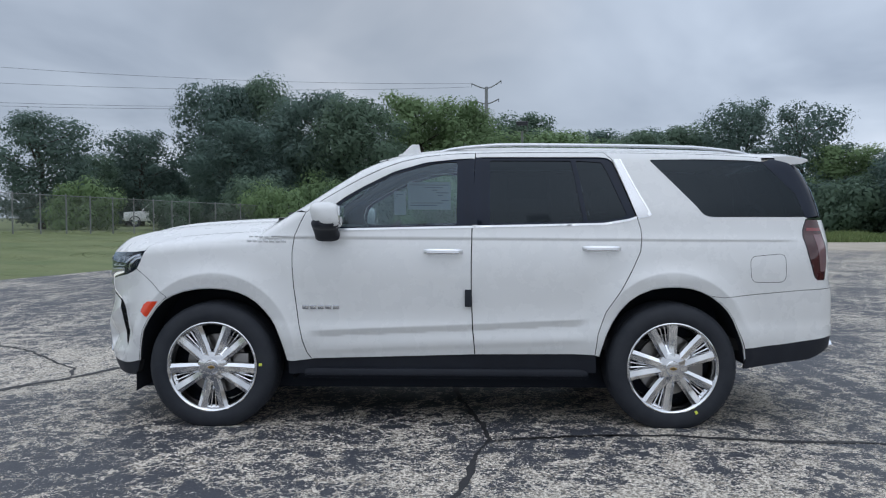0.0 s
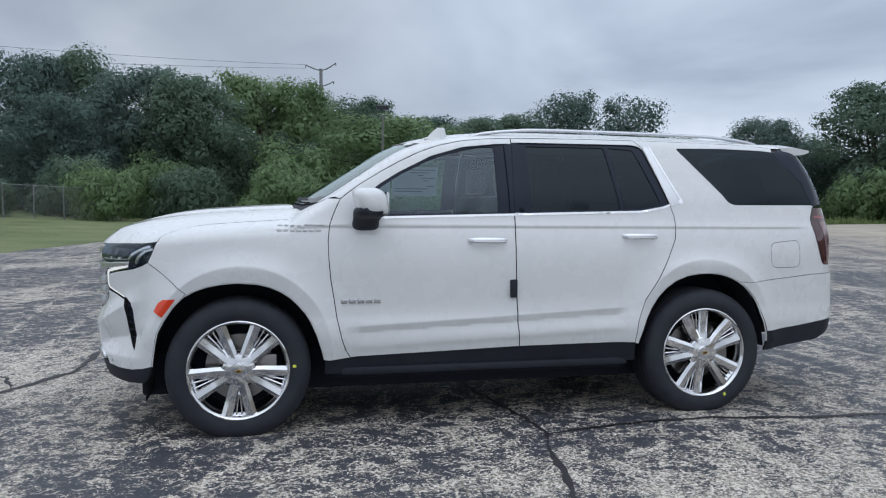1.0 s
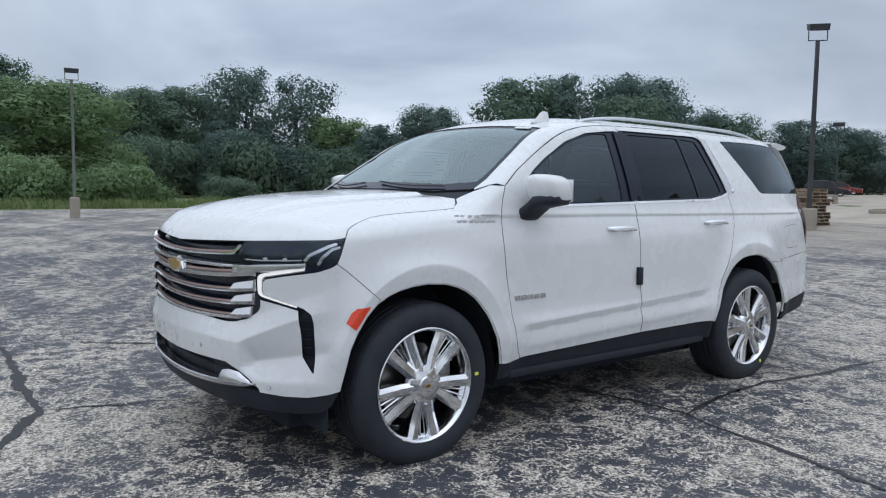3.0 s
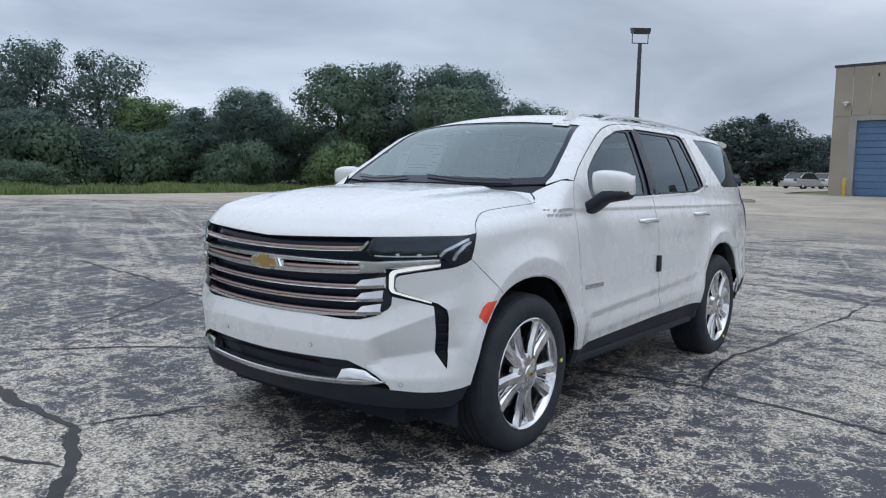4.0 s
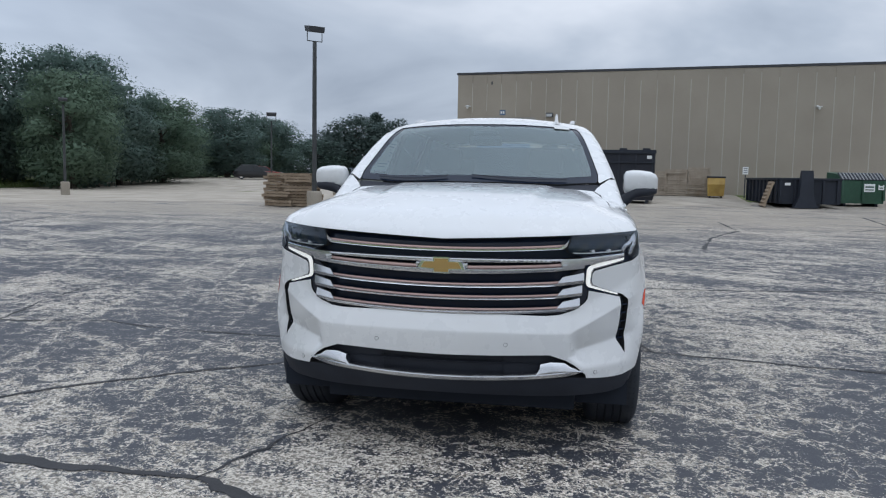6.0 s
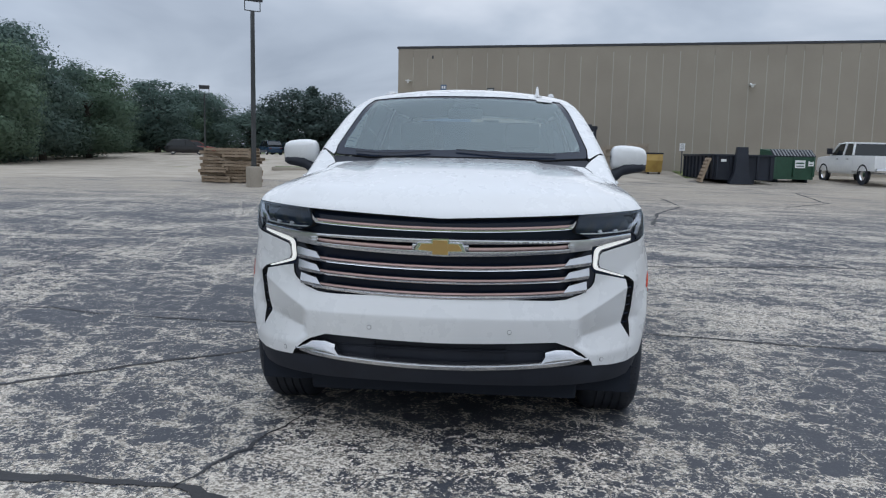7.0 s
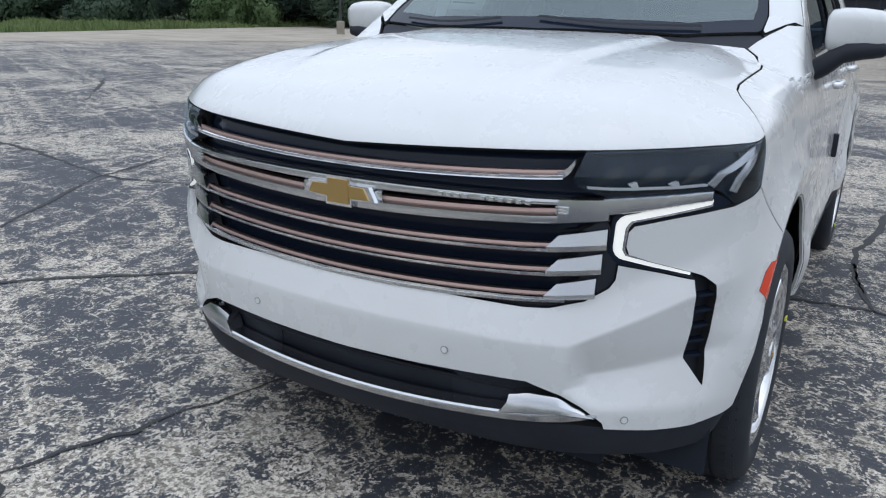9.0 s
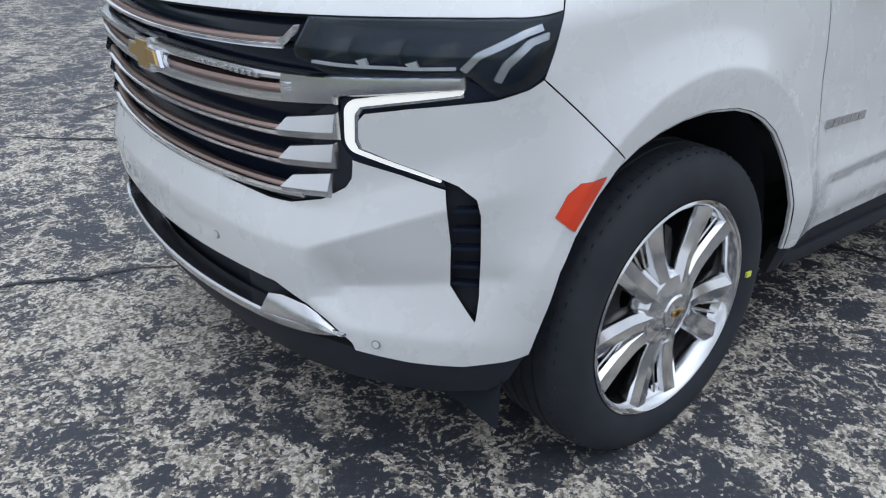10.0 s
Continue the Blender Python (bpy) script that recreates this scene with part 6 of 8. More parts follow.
C_SHUT = [(2.645, 1.858), (2.695, 1.80), (2.77, 1.60), (2.84, 1.405), (2.860, 1.33), (2.862, 1.26), (2.85, 1.18), (2.79, 1.06), (2.71, 0.926), (2.604, 0.78), (2.55, 0.634), (2.533, 0.492)]
ARCH_F = [(-0.487, 0.435), (-0.470, 0.49), (-0.447, 0.562), (-0.425, 0.64), (-0.393, 0.712), (-0.345, 0.79), (-0.295, 0.840), (-0.235, 0.875), (-0.172, 0.898), (-0.09, 0.914), (0.0, 0.920), (0.112, 0.911),
          (0.18, 0.893), (0.241, 0.866), (0.30, 0.826), (0.345, 0.785), (0.385, 0.735), (0.413, 0.685), (0.448, 0.60), (0.475, 0.513), (0.491, 0.445)]
ARCH_F = [(x + (-0.022 if x < 0 else 0.010) * min(1.0, max(0.0, (0.91 - z) / 0.25)), z + 0.006 * (z > 0.8)) for x, z in ARCH_F]
ARCH_R = [(2.556, 0.485), (2.578, 0.56), (2.603, 0.634), (2.645, 0.715), (2.698, 0.793), (2.76, 0.855), (2.831, 0.902), (2.92, 0.936), (3.019, 0.950), (3.10, 0.951), (3.18, 0.942), (3.25, 0.921),
          (3.316, 0.888), (3.375, 0.846), (3.426, 0.795), (3.465, 0.735), (3.495, 0.662), (3.520, 0.60), (3.540, 0.541), (3.555, 0.47)]
HOOD_SIDE = [(-0.445, -0.978), (-0.420, -0.952), (-0.385, -0.930), (-0.34, -0.905), (-0.29, -0.880), (-0.235, -0.860), (-0.16, -0.850), (-0.05, -0.849), (0.05, -0.849), (0.22, -0.848), (0.305, -0.838), (0.345, -0.805), (0.370, -0.766)]
NOSE_Z = [(-y, 1.114 + 0.040 * y / 0.957) for y in np.linspace(0.0, 0.957, 34).tolist()]
HOOD_NOSE = [(float(p[0]) + 0.002, float(p[1])) for p in wrap(np.array([fu(y, z) for y, z in NOSE_Z]))]
UA, UB = fu(-0.957, 1.154)[0], su(-0.445, -0.978, 1.164)[0]
HOOD_NOSE += [(float(p[0]) + 0.002, float(p[1])) for p in wrap(np.array([(UA + (UB - UA) * k / 7, 1.154 + 0.010 * (k / 7) ** 2) for k in range(1, 7)]))] + [(-0.445, -0.978)]


def flip(points):
    return [(x, -y) for x, y in points]


def crease_rows(line, gap=0.007):
    """Three close rows of points along a crease, in wrap coordinates."""
    q = np.array(line, float)
    t = np.gradient(q, axis=0)
    t /= np.maximum(np.linalg.norm(t, axis=1, keepdims=True), 1e-9)
    nn = np.stack([-t[:, 1], t[:, 0]], 1)
    return [q, q + nn * gap, q - nn * gap]


def flare_line(cx, cz):
    out = []
    for k in range(150):
        a = radians(4 + 172 * k / 149)
        r = 0.535 + 0.078 * max(0.0, math.sin(a)) ** 1.5
        x, z = cx - r * math.cos(a), cz + r * math.sin(a)
        out.append(su(x, -float(side_w(np.array(x), np.array(z))), z))
    return out


FLARE_F, FLARE_R = crease_rows(flare_line(0.015, 0.41)), crease_rows(flare_line(3.06, 0.43))
DOOR_CREASE = crease_rows([(x, 0.652 + 0.045 * (x - 0.8)) for x in np.linspace(0.60, 2.52, 230).tolist()])
SHOULDER = crease_rows([(x, 1.250 - 0.062 * min(1.0, max(0.0, (0.5 - x) / 0.9))) for x in np.linspace(X0, X1, 380).tolist()])
RIDGE = []
for k_, drop in ((0.5, 0.658), (0.22, 0.555)):
    half_ = [fu(-a, drop + k_ * max(a - 0.645, 0.0)) for a in np.linspace(0.40, 0.93, 90).tolist()]
    RIDGE += crease_rows(half_, 0.006) + crease_rows([mirror_u(q) for q in half_], 0.006)


def build_doors(car):
    bottom = [(1.70, 0.486), (1.2, 0.470), (0.70, 0.455)]
    win_f = rounded([(0.80, 1.318), (1.729, 1.345), (1.735, 1.806), (1.634, 1.800), (1.413, 1.775), (1.194, 1.709), (0.98, 1.600), (0.86, 1.527), (0.80, 1.480), (0.775, 1.40)], 0.02)
    front = FRONT_SHUT + bottom[::-1] + B_SHUT[::-1] + DOOR_LINE[1:8][::-1]
    doors = panel("front_door", front, wrap, WHITE, car, "white front door with dark glass", 0.0125, 0.0036, holes=[win_f], both=True, guides=DOOR_CREASE + SHOULDER + FLARE_F)
    win_r = rounded([(1.752, 1.346), (2.608, 1.368), (2.79, 1.398), (2.832, 1.415), (2.69, 1.792), (2.655, 1.815), (2.60, 1.820), (1.765, 1.814)], 0.015)
    rear = B_SHUT + [(2.1, 0.490), (2.4, 0.492)] + C_SHUT[::-1] + [(2.20, 1.856)]
    doors_r = panel("rear_door", rear, wrap, WHITE, car, "white rear door with privacy glass", 0.0125, 0.0036, holes=[win_r], both=True, guides=DOOR_CREASE + SHOULDER + FLARE_R)
    glass_f = rounded([(0.80, 1.330), (1.612, 1.352), (1.618, 1.782), (1.50, 1.776), (1.413, 1.758), (1.194, 1.692), (0.99, 1.588), (0.88, 1.520), (0.825, 1.475), (0.80, 1.40)], 0.02)
    glass_r = rounded([(1.838, 1.362), (2.470, 1.376), (2.405, 1.796), (1.845, 1.793)], 0.012)
    glass_q = rounded([(2.500, 1.378), (2.60, 1.384), (2.73, 1.402), (2.770, 1.424), (2.655, 1.71), (2.618, 1.785), (2.44, 1.796)], 0.012)
    for i in (0, 1):
        s = (-1, 1)[i]
        panel("door_lining", front, wrap, INTERIOR, doors[i], "dark door lining", 0.05, 0.006, 0, -0.030, [win_f], side=s)
        panel("door_lining", rear, wrap, INTERIOR, doors_r[i], "dark door lining", 0.05, 0.006, 0, -0.030, [win_r], side=s)
        panel("window_frame", win_f, wrap, BLACK_GLOSS, doors[i], "", 0.03, 0.001, 0.012, -0.010, [glass_f], side=s)
        panel("window_pane", glass_f, wrap, FRONT_GLASS, doors[i], "tinted see-through glass", 0.04, -0.004, 0, -0.016, side=s)
        panel("window_frame", win_r, wrap, BLACK_GLOSS, doors_r[i], "", 0.03, 0.001, 0.012, -0.010, [glass_r, glass_q], side=s)
        panel("window_pane", glass_r, wrap, DARK_GLASS, doors_r[i], "dark privacy glass", 0.05, -0.004, 0, -0.016, side=s)
        panel("window_pane", glass_q, wrap, DARK_GLASS, doors_r[i], "dark privacy glass", 0.05, -0.004, 0, -0.016, side=s)
        panel("pillar_cover", [(1.690, 1.350), (1.7170, 1.350), (1.7275, 1.60), (1.7412, 1.806), (1.690, 1.803)], wrap, BLACK_GLOSS, doors[i], "", 0.03, 0.0, 0.004, 0.0025, side=s)
        panel("pillar_cover", [(1.7192, 1.350), (1.790, 1.352), (1.790, 1.814), (1.7440, 1.814), (1.7297, 1.60)], wrap, BLACK_GLOSS, doors_r[i], "", 0.03, 0.0, 0.004, 0.0025, side=s)
        belt = [(0.812, 1.306), (1.726, 1.331), (1.726, 1.345), (0.812, 1.320)]
        panel("belt_moulding", belt, wrap, BRIGHT, doors[i], "bright chrome strip", 0.03, 0.0, 0.014, 0.004, side=s, rim=CHROME)
        belt_r = [(1.740, 1.332), (2.608, 1.355), (2.78, 1.382), (2.838, 1.402), (2.834, 1.416), (2.775, 1.397), (2.605, 1.369), (1.740, 1.346)]
        panel("belt_moulding", belt_r, wrap, BRIGHT, doors_r[i], "bright chrome strip", 0.03, 0.0, 0.014, 0.004, side=s, rim=CHROME)
        for door, x, z in ((doors[i], 1.525, 1.172), (doors_r[i], 2.583, 1.198)):
            bm = bmesh.new()
            rings = []
            for k in range(15):
                t = k / 14
                out = 0.012 + 0.036 * math.sin(math.pi * min(max(t, 0.0), 1.0)) ** 0.35
                h = 0.019 * (1 - 0.35 * abs(2 * t - 1) ** 4)
                xx = x - 0.128 + 0.256 * t
                y0 = float(wrap(np.array([[xx, z]]))[0][1])
                c = y0 - out
                rings.append([(xx, c + 0.012 * (1 - math.cos(a)) * 0.9 if math.cos(a) > 0 else c + 0.014, z + h * math.sin(a)) for a in [2 * math.pi * j / 12 for j in range(12)]])
            add_loft(bm, rings)
            if s > 0:
                bmesh.ops.scale(bm, vec=(1, -1, 1), verts=bm.verts)
            handle = part("door_handle", bm, BRIGHT, door, "bright pull handle with a chrome strip", angle=60)
            bm = bmesh.new()
            yy = float(wrap(np.array([[x, z]]))[0][1])
            add_box(bm, (x - 0.105, yy - 0.0525, z - 0.013), (x + 0.105, yy - 0.046, z - 0.002), 0.003)
            if s > 0:
                bmesh.ops.scale(bm, vec=(1, -1, 1), verts=bm.verts)
            part("handle_strip", bm, CHROME, handle, "chrome strip")
    return doors, doors_r


def build_panels(car):
    fender = top_edge(HOOD_SIDE + [(0.41, -0.785), (0.46, -0.815), (0.53, -0.866)]) + FRONT_SHUT + [(0.52, 0.440)]
    fender += [su(x, -1.03, z) for x, z in ARCH_F[6:][::-1]] + [su(-0.284, -1.03, 0.864), su(-0.39, -1.012, 0.957), su(-0.497, -0.990, 1.045), su(-0.476, -0.991, 1.095)]
    panel("front_fender", fender, wrap, WHITE, car, "", 0.0125, 0.0018, both=True, guides=FLARE_F + SHOULDER)
    hood = HOOD_NOSE + HOOD_SIDE[1:] + [(0.335, -0.55), (0.290, -0.30), (0.270, 0.0)]
    hood = hood + flip(hood[::-1])[1:-1]
    panel("bonnet", hood, on_top, WHITE, car, "smooth white bonnet", 0.02, 0.0016)
    # windscreen, with its black border
    screen = [(0.335, 0.0), (0.350, -0.30), (0.385, -0.55), (0.475, -0.795), (0.56, -0.80), (0.85, -0.735), (1.145, -0.655), (1.085, -0.40), (1.06, -0.15), (1.055, 0.0)]
    screen = rounded(screen, 0.02, skip=(0, 9))
    screen = screen + flip(screen[::-1])[1:-1]
    clear = [(0.405, 0.0), (0.415, -0.30), (0.450, -0.55), (0.53, -0.755), (0.60, -0.755), (0.85, -0.700), (1.100, -0.625), (1.045, -0.40), (1.02, -0.15), (1.015, 0.0)]
    clear = clear + flip(clear[::-1])[1:-1]
    ws = panel("windscreen", clear, on_top, SCREEN_GLASS, car, "tinted windscreen mirroring the grey sky", 0.05, 0.0, 0, -0.006)
    panel("screen_border", screen, on_top, BLACK_GLOSS, ws, "", 0.04, 0.001, 0.01, -0.006, [clear])
    cowl = [(0.27, 0.0), (0.29, -0.30), (0.335, -0.55), (0.372, -0.766), (0.465, -0.808), (0.475, -0.795), (0.385, -0.55), (0.350, -0.30), (0.335, 0.0)]
    cowl = cowl + flip(cowl[::-1])[1:-1]
    panel("cowl", cowl, on_top, BLACK_PLASTIC, car, "", 0.03, 0.0, 0.01, -0.018)
    # roof with the pillars of the windscreen
    dl = [tuple(map(float, p[:2])) for p in wrap(np.array(DOOR_LINE))]
    half = [(1.055, 0.0), (1.06, -0.15), (1.085, -0.40), (1.138, -0.648), (0.85, -0.735), (0.56, -0.803), (0.478, -0.802), (0.468, -0.812), (0.535, -0.868)] + dl + [(4.00, -0.66), (4.05, -0.45), (4.07, 0.0)]
    half[3] = (1.147, -0.657)
    roof = half + flip(half[::-1])[1:-1]
    rf = panel("roof", roof, on_top, WHITE, car, "white roof with slim pillars", 0.045, 0.001)
    panel("roof_lining", roof, on_top, HEADLINER, rf, "grey roof lining", 0.05, 0.004, 0, -0.014)
    # rear quarters
    tail = [(4.045, 1.400), (4.010, 1.330), (4.003, 1.278), (4.025, 1.17), (4.075, 1.02), (4.100, 0.995)]
    tail_w = [su(x, y, z) for (x, z), y in zip(tail, (-0.862, -0.885, -0.90, -0.92, -0.938, -0.935))]
    glass = rounded([(2.956, 1.806), (3.30, 1.812), (3.70, 1.808), (3.86, 1.80), su(3.99, -0.80, 1.58), su(4.045, -0.852, 1.42), (3.337, 1.415), (3.29, 1.432), (3.255, 1.48)], 0.02)
    quarter = C_SHUT + ARCH_R[:13] + [su(3.40, -1.03, 0.880)] + [su(3.60, -1.01, 0.898), su(3.964, -0.96, 0.925), su(4.22, -0.86, 0.935), su(4.20, -0.875, 0.99)]
    quarter += tail_w[::-1] + [su(4.06, -0.848, 1.412)] + glass_path(glass) + [DOOR_LINE[-1], DOOR_LINE[-2], DOOR_LINE[-3]]
    cap = rounded([su(3.594, -0.99, 1.150), su(3.859, -0.956, 1.172), su(3.850, -0.97, 0.98), su(3.597, -1.0, 0.980)], 0.05, 6)
    quarters = panel("rear_quarter", quarter, wrap, WHITE, car, "", 0.0125, both=True, holes=[cap], guides=FLARE_R + SHOULDER)
    panel("fuel_flap", cap, wrap, WHITE, quarters[0], "", 0.03, 0.0016, 0.01)
    panel("fuel_flap", cap, wrap, WHITE, quarters[1], "", 0.03, 0.001, 0.01, side=1)
    for q_, s in zip(quarters, (-1, 1)):
        panel("quarter_lining", quarter, wrap, INTERIOR, q_, "dark side lining", 0.05, 0.006, 0, -0.030, side=s)
    trim = [su(3.88, -0.72, 1.832), su(3.98, -0.66, 1.822), su(4.09, -0.64, 1.74), su(4.15, -0.77, 1.55), su(4.18, -0.795, 1.43), su(4.06, -0.848, 1.412), su(4.045, -0.852, 1.42), su(3.99, -0.80, 1.58), (3.86, 1.80)]
    trim = [su(float(np.clip(x, 0, 9)), y, z) for x, y, z in ((3.88, -0.73, 1.828), (3.98, -0.66, 1.820))] + trim[2:]
    for s in (-1, 1):
        panel("quarter_window", glass, wrap, DARK_GLASS, car, "dark privacy glass", 0.05, 0.0, 0.01, -0.004, side=s)
        panel("rear_pillar_trim", trim, wrap, BLACK_GLOSS, car, "", 0.04, 0.001, 0.01, -0.004, side=s)
        strip = [(2.700, 1.812), (2.752, 1.812), (2.84, 1.62), (2.925, 1.455), (2.938, 1.428), (2.92, 1.412), (2.845, 1.398), (2.775, 1.60)]
        panel("pillar_strip", strip, wrap, SATIN, car, "bright metal strip on the pillar", 0.03, 0.001, 0.014, 0.003, side=s, rim=CHROME)
        strip2 = [(2.742, 1.812), (2.752, 1.812), (2.84, 1.62), (2.925, 1.455), (2.938, 1.428), (2.92, 1.412), (2.905, 1.43), (2.915, 1.45), (2.832, 1.615)]
        panel("pillar_strip", strip2, wrap, CHROME, car, "bright metal strip on the pillar", 0.02, 0.001, 0.014, 0.008, side=s, rim=CHROME)
        lamp = tail_w + [su(4.165, -0.90, 0.995), su(4.185, -0.87, 1.10), su(4.19, -0.86, 1.224), su(4.17, -0.85, 1.32), su(4.145, -0.835, 1.400)]
        lens = panel("tail_lamp", lamp, wrap, TAIL_RED, car, "dark red tail lamp", 0.025, 0.001, 0.02, 0.004, side=s, rim=BLACK_GLOSS)
        band = [su(4.10, -0.90, 1.30), su(4.165, -0.868, 1.30), su(4.18, -0.865, 1.12), su(4.165, -0.88, 1.05), su(4.12, -0.915, 1.05)]
        panel("clear_band", band, wrap, TAIL_CLEAR, lens, "", 0.03, 0.0, 0.004, 0.0065, side=s)
        bar_ = [su(4.035, -0.875, 1.345), su(4.16, -0.85, 1.345), su(4.162, -0.85, 1.325), su(4.03, -0.88, 1.325)]
        panel("lens_bar", bar_, wrap, TAIL_SEGMENT, lens, "", 0.03, 0.0, 0.004, 0.0065, side=s)
    mid = X1 + math.pi / 2
    bump = ARCH_R[12:19] + [su(3.80, -0.985, 0.562), su(4.05, -0.94, 0.590), su(4.20, -0.89, 0.605), (mid, 0.605), (mid, 0.935), su(4.22, -0.86, 0.935), su(3.964, -0.96, 0.925), su(3.60, -1.01, 0.898), su(3.40, -1.03, 0.880)]
    panel("rear_bumper", bump, wrap, WHITE, car, "white rear bumper with a black lower skirt", 0.03, both=True)
    skirt = [ARCH_R[18], su(3.80, -0.985, 0.562), su(4.05, -0.94, 0.590), su(4.20, -0.89, 0.605), (mid, 0.605), (mid, 0.45), su(4.20, -0.85, 0.52), su(4.04, -0.93, 0.452), su(3.545, -0.99, 0.400), ARCH_R[19]]
    panel("bumper_skirt", skirt, wrap, BLACK_PLASTIC, car, "", 0.03, 0.001, 0.02, -0.006, both=True)
    gate = [(mid, 0.935), su(4.22, -0.86, 0.935), su(4.165, -0.90, 0.995), su(4.185, -0.87, 1.10), su(4.19, -0.86, 1.224), su(4.145, -0.835, 1.400), (mid, 1.40)]
    for g_, s in zip(panel("tailgate", gate, wrap, WHITE, car, "", 0.05, both=True), (-1, 1)):
        panel("tailgate_lining", gate, wrap, INTERIOR, g_, "dark tailgate lining", 0.08, 0.006, 0, -0.035, side=s)
    pane = [(mid, 1.40), su(4.18, -0.80, 1.42), su(4.10, -0.66, 1.74), su(4.04, -0.62, 1.80), (mid, 1.80)]
    panel("rear_window", pane, wrap, DARK_GLASS, car, "", 0.06, 0.001, 0.01, both=True)
    bm = bmesh.new()
    rings = []
    for k in range(13):
        y = -0.70 + 1.40 * k / 12
        x = 4.03 - 0.10 * y * y
        z = float(roof_z(np.array(4.0), np.array(y))) + 0.006
        rings.append([(x - 0.10, y, z + 0.004), (x + 0.02, y, z + 0.006), (x + 0.145, y, z - 0.012), (x + 0.150, y, z - 0.026), (x + 0.10, y, z - 0.045), (x - 0.02, y, z - 0.055), (x - 0.10, y, z - 0.03)])
    add_loft(bm, rings)
    part("roof_spoiler", bm, WHITE, car, "white roof spoiler", angle=25)
    bm = bmesh.new()
    add_lathe(bm, [(0.032, 0.0), (0.045, 0.0), (0.047, -0.01), (0.047, -0.14), (0.036, -0.14), (0.036, -0.02)], 24, pose(4.265, -0.785, 0.525, 0, 90, 0))
    part("exhaust_tip", bm, CHROME, car, "chrome exhaust tip")


def glass_path(glass):
    """The edge of the quarter window, from its lower rear corner forwards, up and back along the top."""
    pts = [np.array(q) for q in glass]
    i = max(range(len(pts)), key=lambda k: pts[k][0] - 2.0 * pts[k][1])
    j = max(range(len(pts)), key=lambda k: pts[k][0] + 3.0 * pts[k][1])
    out, k = [], i
    while True:
        out.append(tuple(pts[k]))
        if k == j:
            return out
        k = (k + 1) % len(pts)


def nose_x(y, z):
    return float(front_x(np.array(float(y)), np.array(float(z))))


def build_front(car):
    half = [fu(0, 0.750), fu(-0.30, 0.749), fu(-0.52, 0.746), fu(-0.585, 0.750), fu(-0.662, 0.772), fu(-0.712, 0.807), fu(-0.724, 0.828), fu(-0.728, 0.868), fu(-0.81, 0.848), fu(-0.890, 0.826),
            su(-0.640, -0.897, 0.70), su(-0.640, -0.897, 0.60), su(-0.597, -0.933, 0.522), su(-0.600, -0.945, 0.58), su(-0.603, -0.948, 0.67), su(-0.606, -0.946, 0.77), su(-0.613, -0.938, 0.808), su(-0.640, -0.912, 0.833),
            fu(-0.884, 0.843), fu(-0.80, 0.872), fu(-0.748, 0.894), fu(-0.741, 0.915), fu(-0.744, 0.952), fu(-0.756, 0.968), fu(-0.83, 0.985), fu(-0.910, 1.000), su(-0.582, -0.948, 1.008), su(-0.528, -0.982, 1.028), su(-0.497, -0.990, 1.045),
            su(-0.39, -1.012, 0.957), su(-0.284, -1.03, 0.864)]
    half += [su(x, -1.03, z) for x, z in ARCH_F[:7][::-1]]
    half += [su(-0.53, -0.96, 0.420), su(-0.604, -0.91, 0.407), su(-0.69, -0.82, 0.408), su(-0.773, -0.722, 0.418), fu(-0.725, 0.437), fu(-0.675, 0.485), fu(-0.63, 0.515), fu(-0.545, 0.548), fu(-0.45, 0.546), fu(-0.25, 0.540), fu(0, 0.536)]
    fascia = panel("front_bumper", full_front(half), wrap, WHITE, car, "white front bumper with angled cheeks", 0.0105, 0.0015, 0.03, guides=RIDGE + FLARE_F)
    # grille hollow, behind the bars
    back = [fu(0, 1.150), fu(-0.40, 1.150), fu(-0.68, 1.150), fu(-0.74, 1.04), fu(-0.74, 0.90), fu(-0.74, 0.80), fu(-0.60, 0.722), fu(0, 0.722)]
    grille = panel("grille", full_front(back), wrap, BLACK_GLOSS, car, "black grille with chrome and copper bars", 0.04, 0.0, 0.0, -0.055)
    side_ = [fu(-0.640, 0.945), fu(-0.70, 0.985), fu(-0.712, 0.955), fu(-0.706, 0.90), fu(-0.728, 0.868), fu(-0.724, 0.828), fu(-0.712, 0.807), fu(-0.662, 0.772), fu(-0.585, 0.750), fu(-0.585, 0.766), fu(-0.655, 0.79)]
    panel("grille_edge", side_, wrap, BLACK_PLASTIC, grille, "", 0.02, 0.0, 0.03, -0.012, both=True)
    strip = [fu(0, 0.750), fu(-0.30, 0.749), fu(-0.585, 0.750), fu(-0.60, 0.762), fu(-0.30, 0.766), fu(0, 0.767)]
    panel("grille_edge", full_front(strip), wrap, BLACK_PLASTIC, grille, "", 0.03, 0.0, 0.03, -0.014)
    up = lambda y: 0.055 * y * y

    def bar(z, half_w, copper=True, lift=0.0):
        ys = np.linspace(-half_w, half_w, 41)
        bm = bmesh.new()
        sweep(bm, ys, lambda y: (nose_x(y, z), z + up(y)), [(-0.004, -0.014), (-0.008, -0.010), (-0.008, -0.004), (-0.002, -0.001), (0.030, -0.001), (0.030, -0.014)])
        b = part("grille_bar", bm, CHROME, grille, "curved chrome bar with a copper upper edge", angle=30)
        bm = bmesh.new()
        sweep(bm, ys, lambda y: (nose_x(y, z), z + up(y)), [(0.002, -0.001), (0.000, 0.002), (0.003, 0.0075), (0.008, 0.009), (0.018, 0.008), (0.018, -0.001)])
        part("copper_strip", bm, COPPER, b, "satin copper strip", angle=30)
        return b

    b1 = bar(1.074, 0.60)
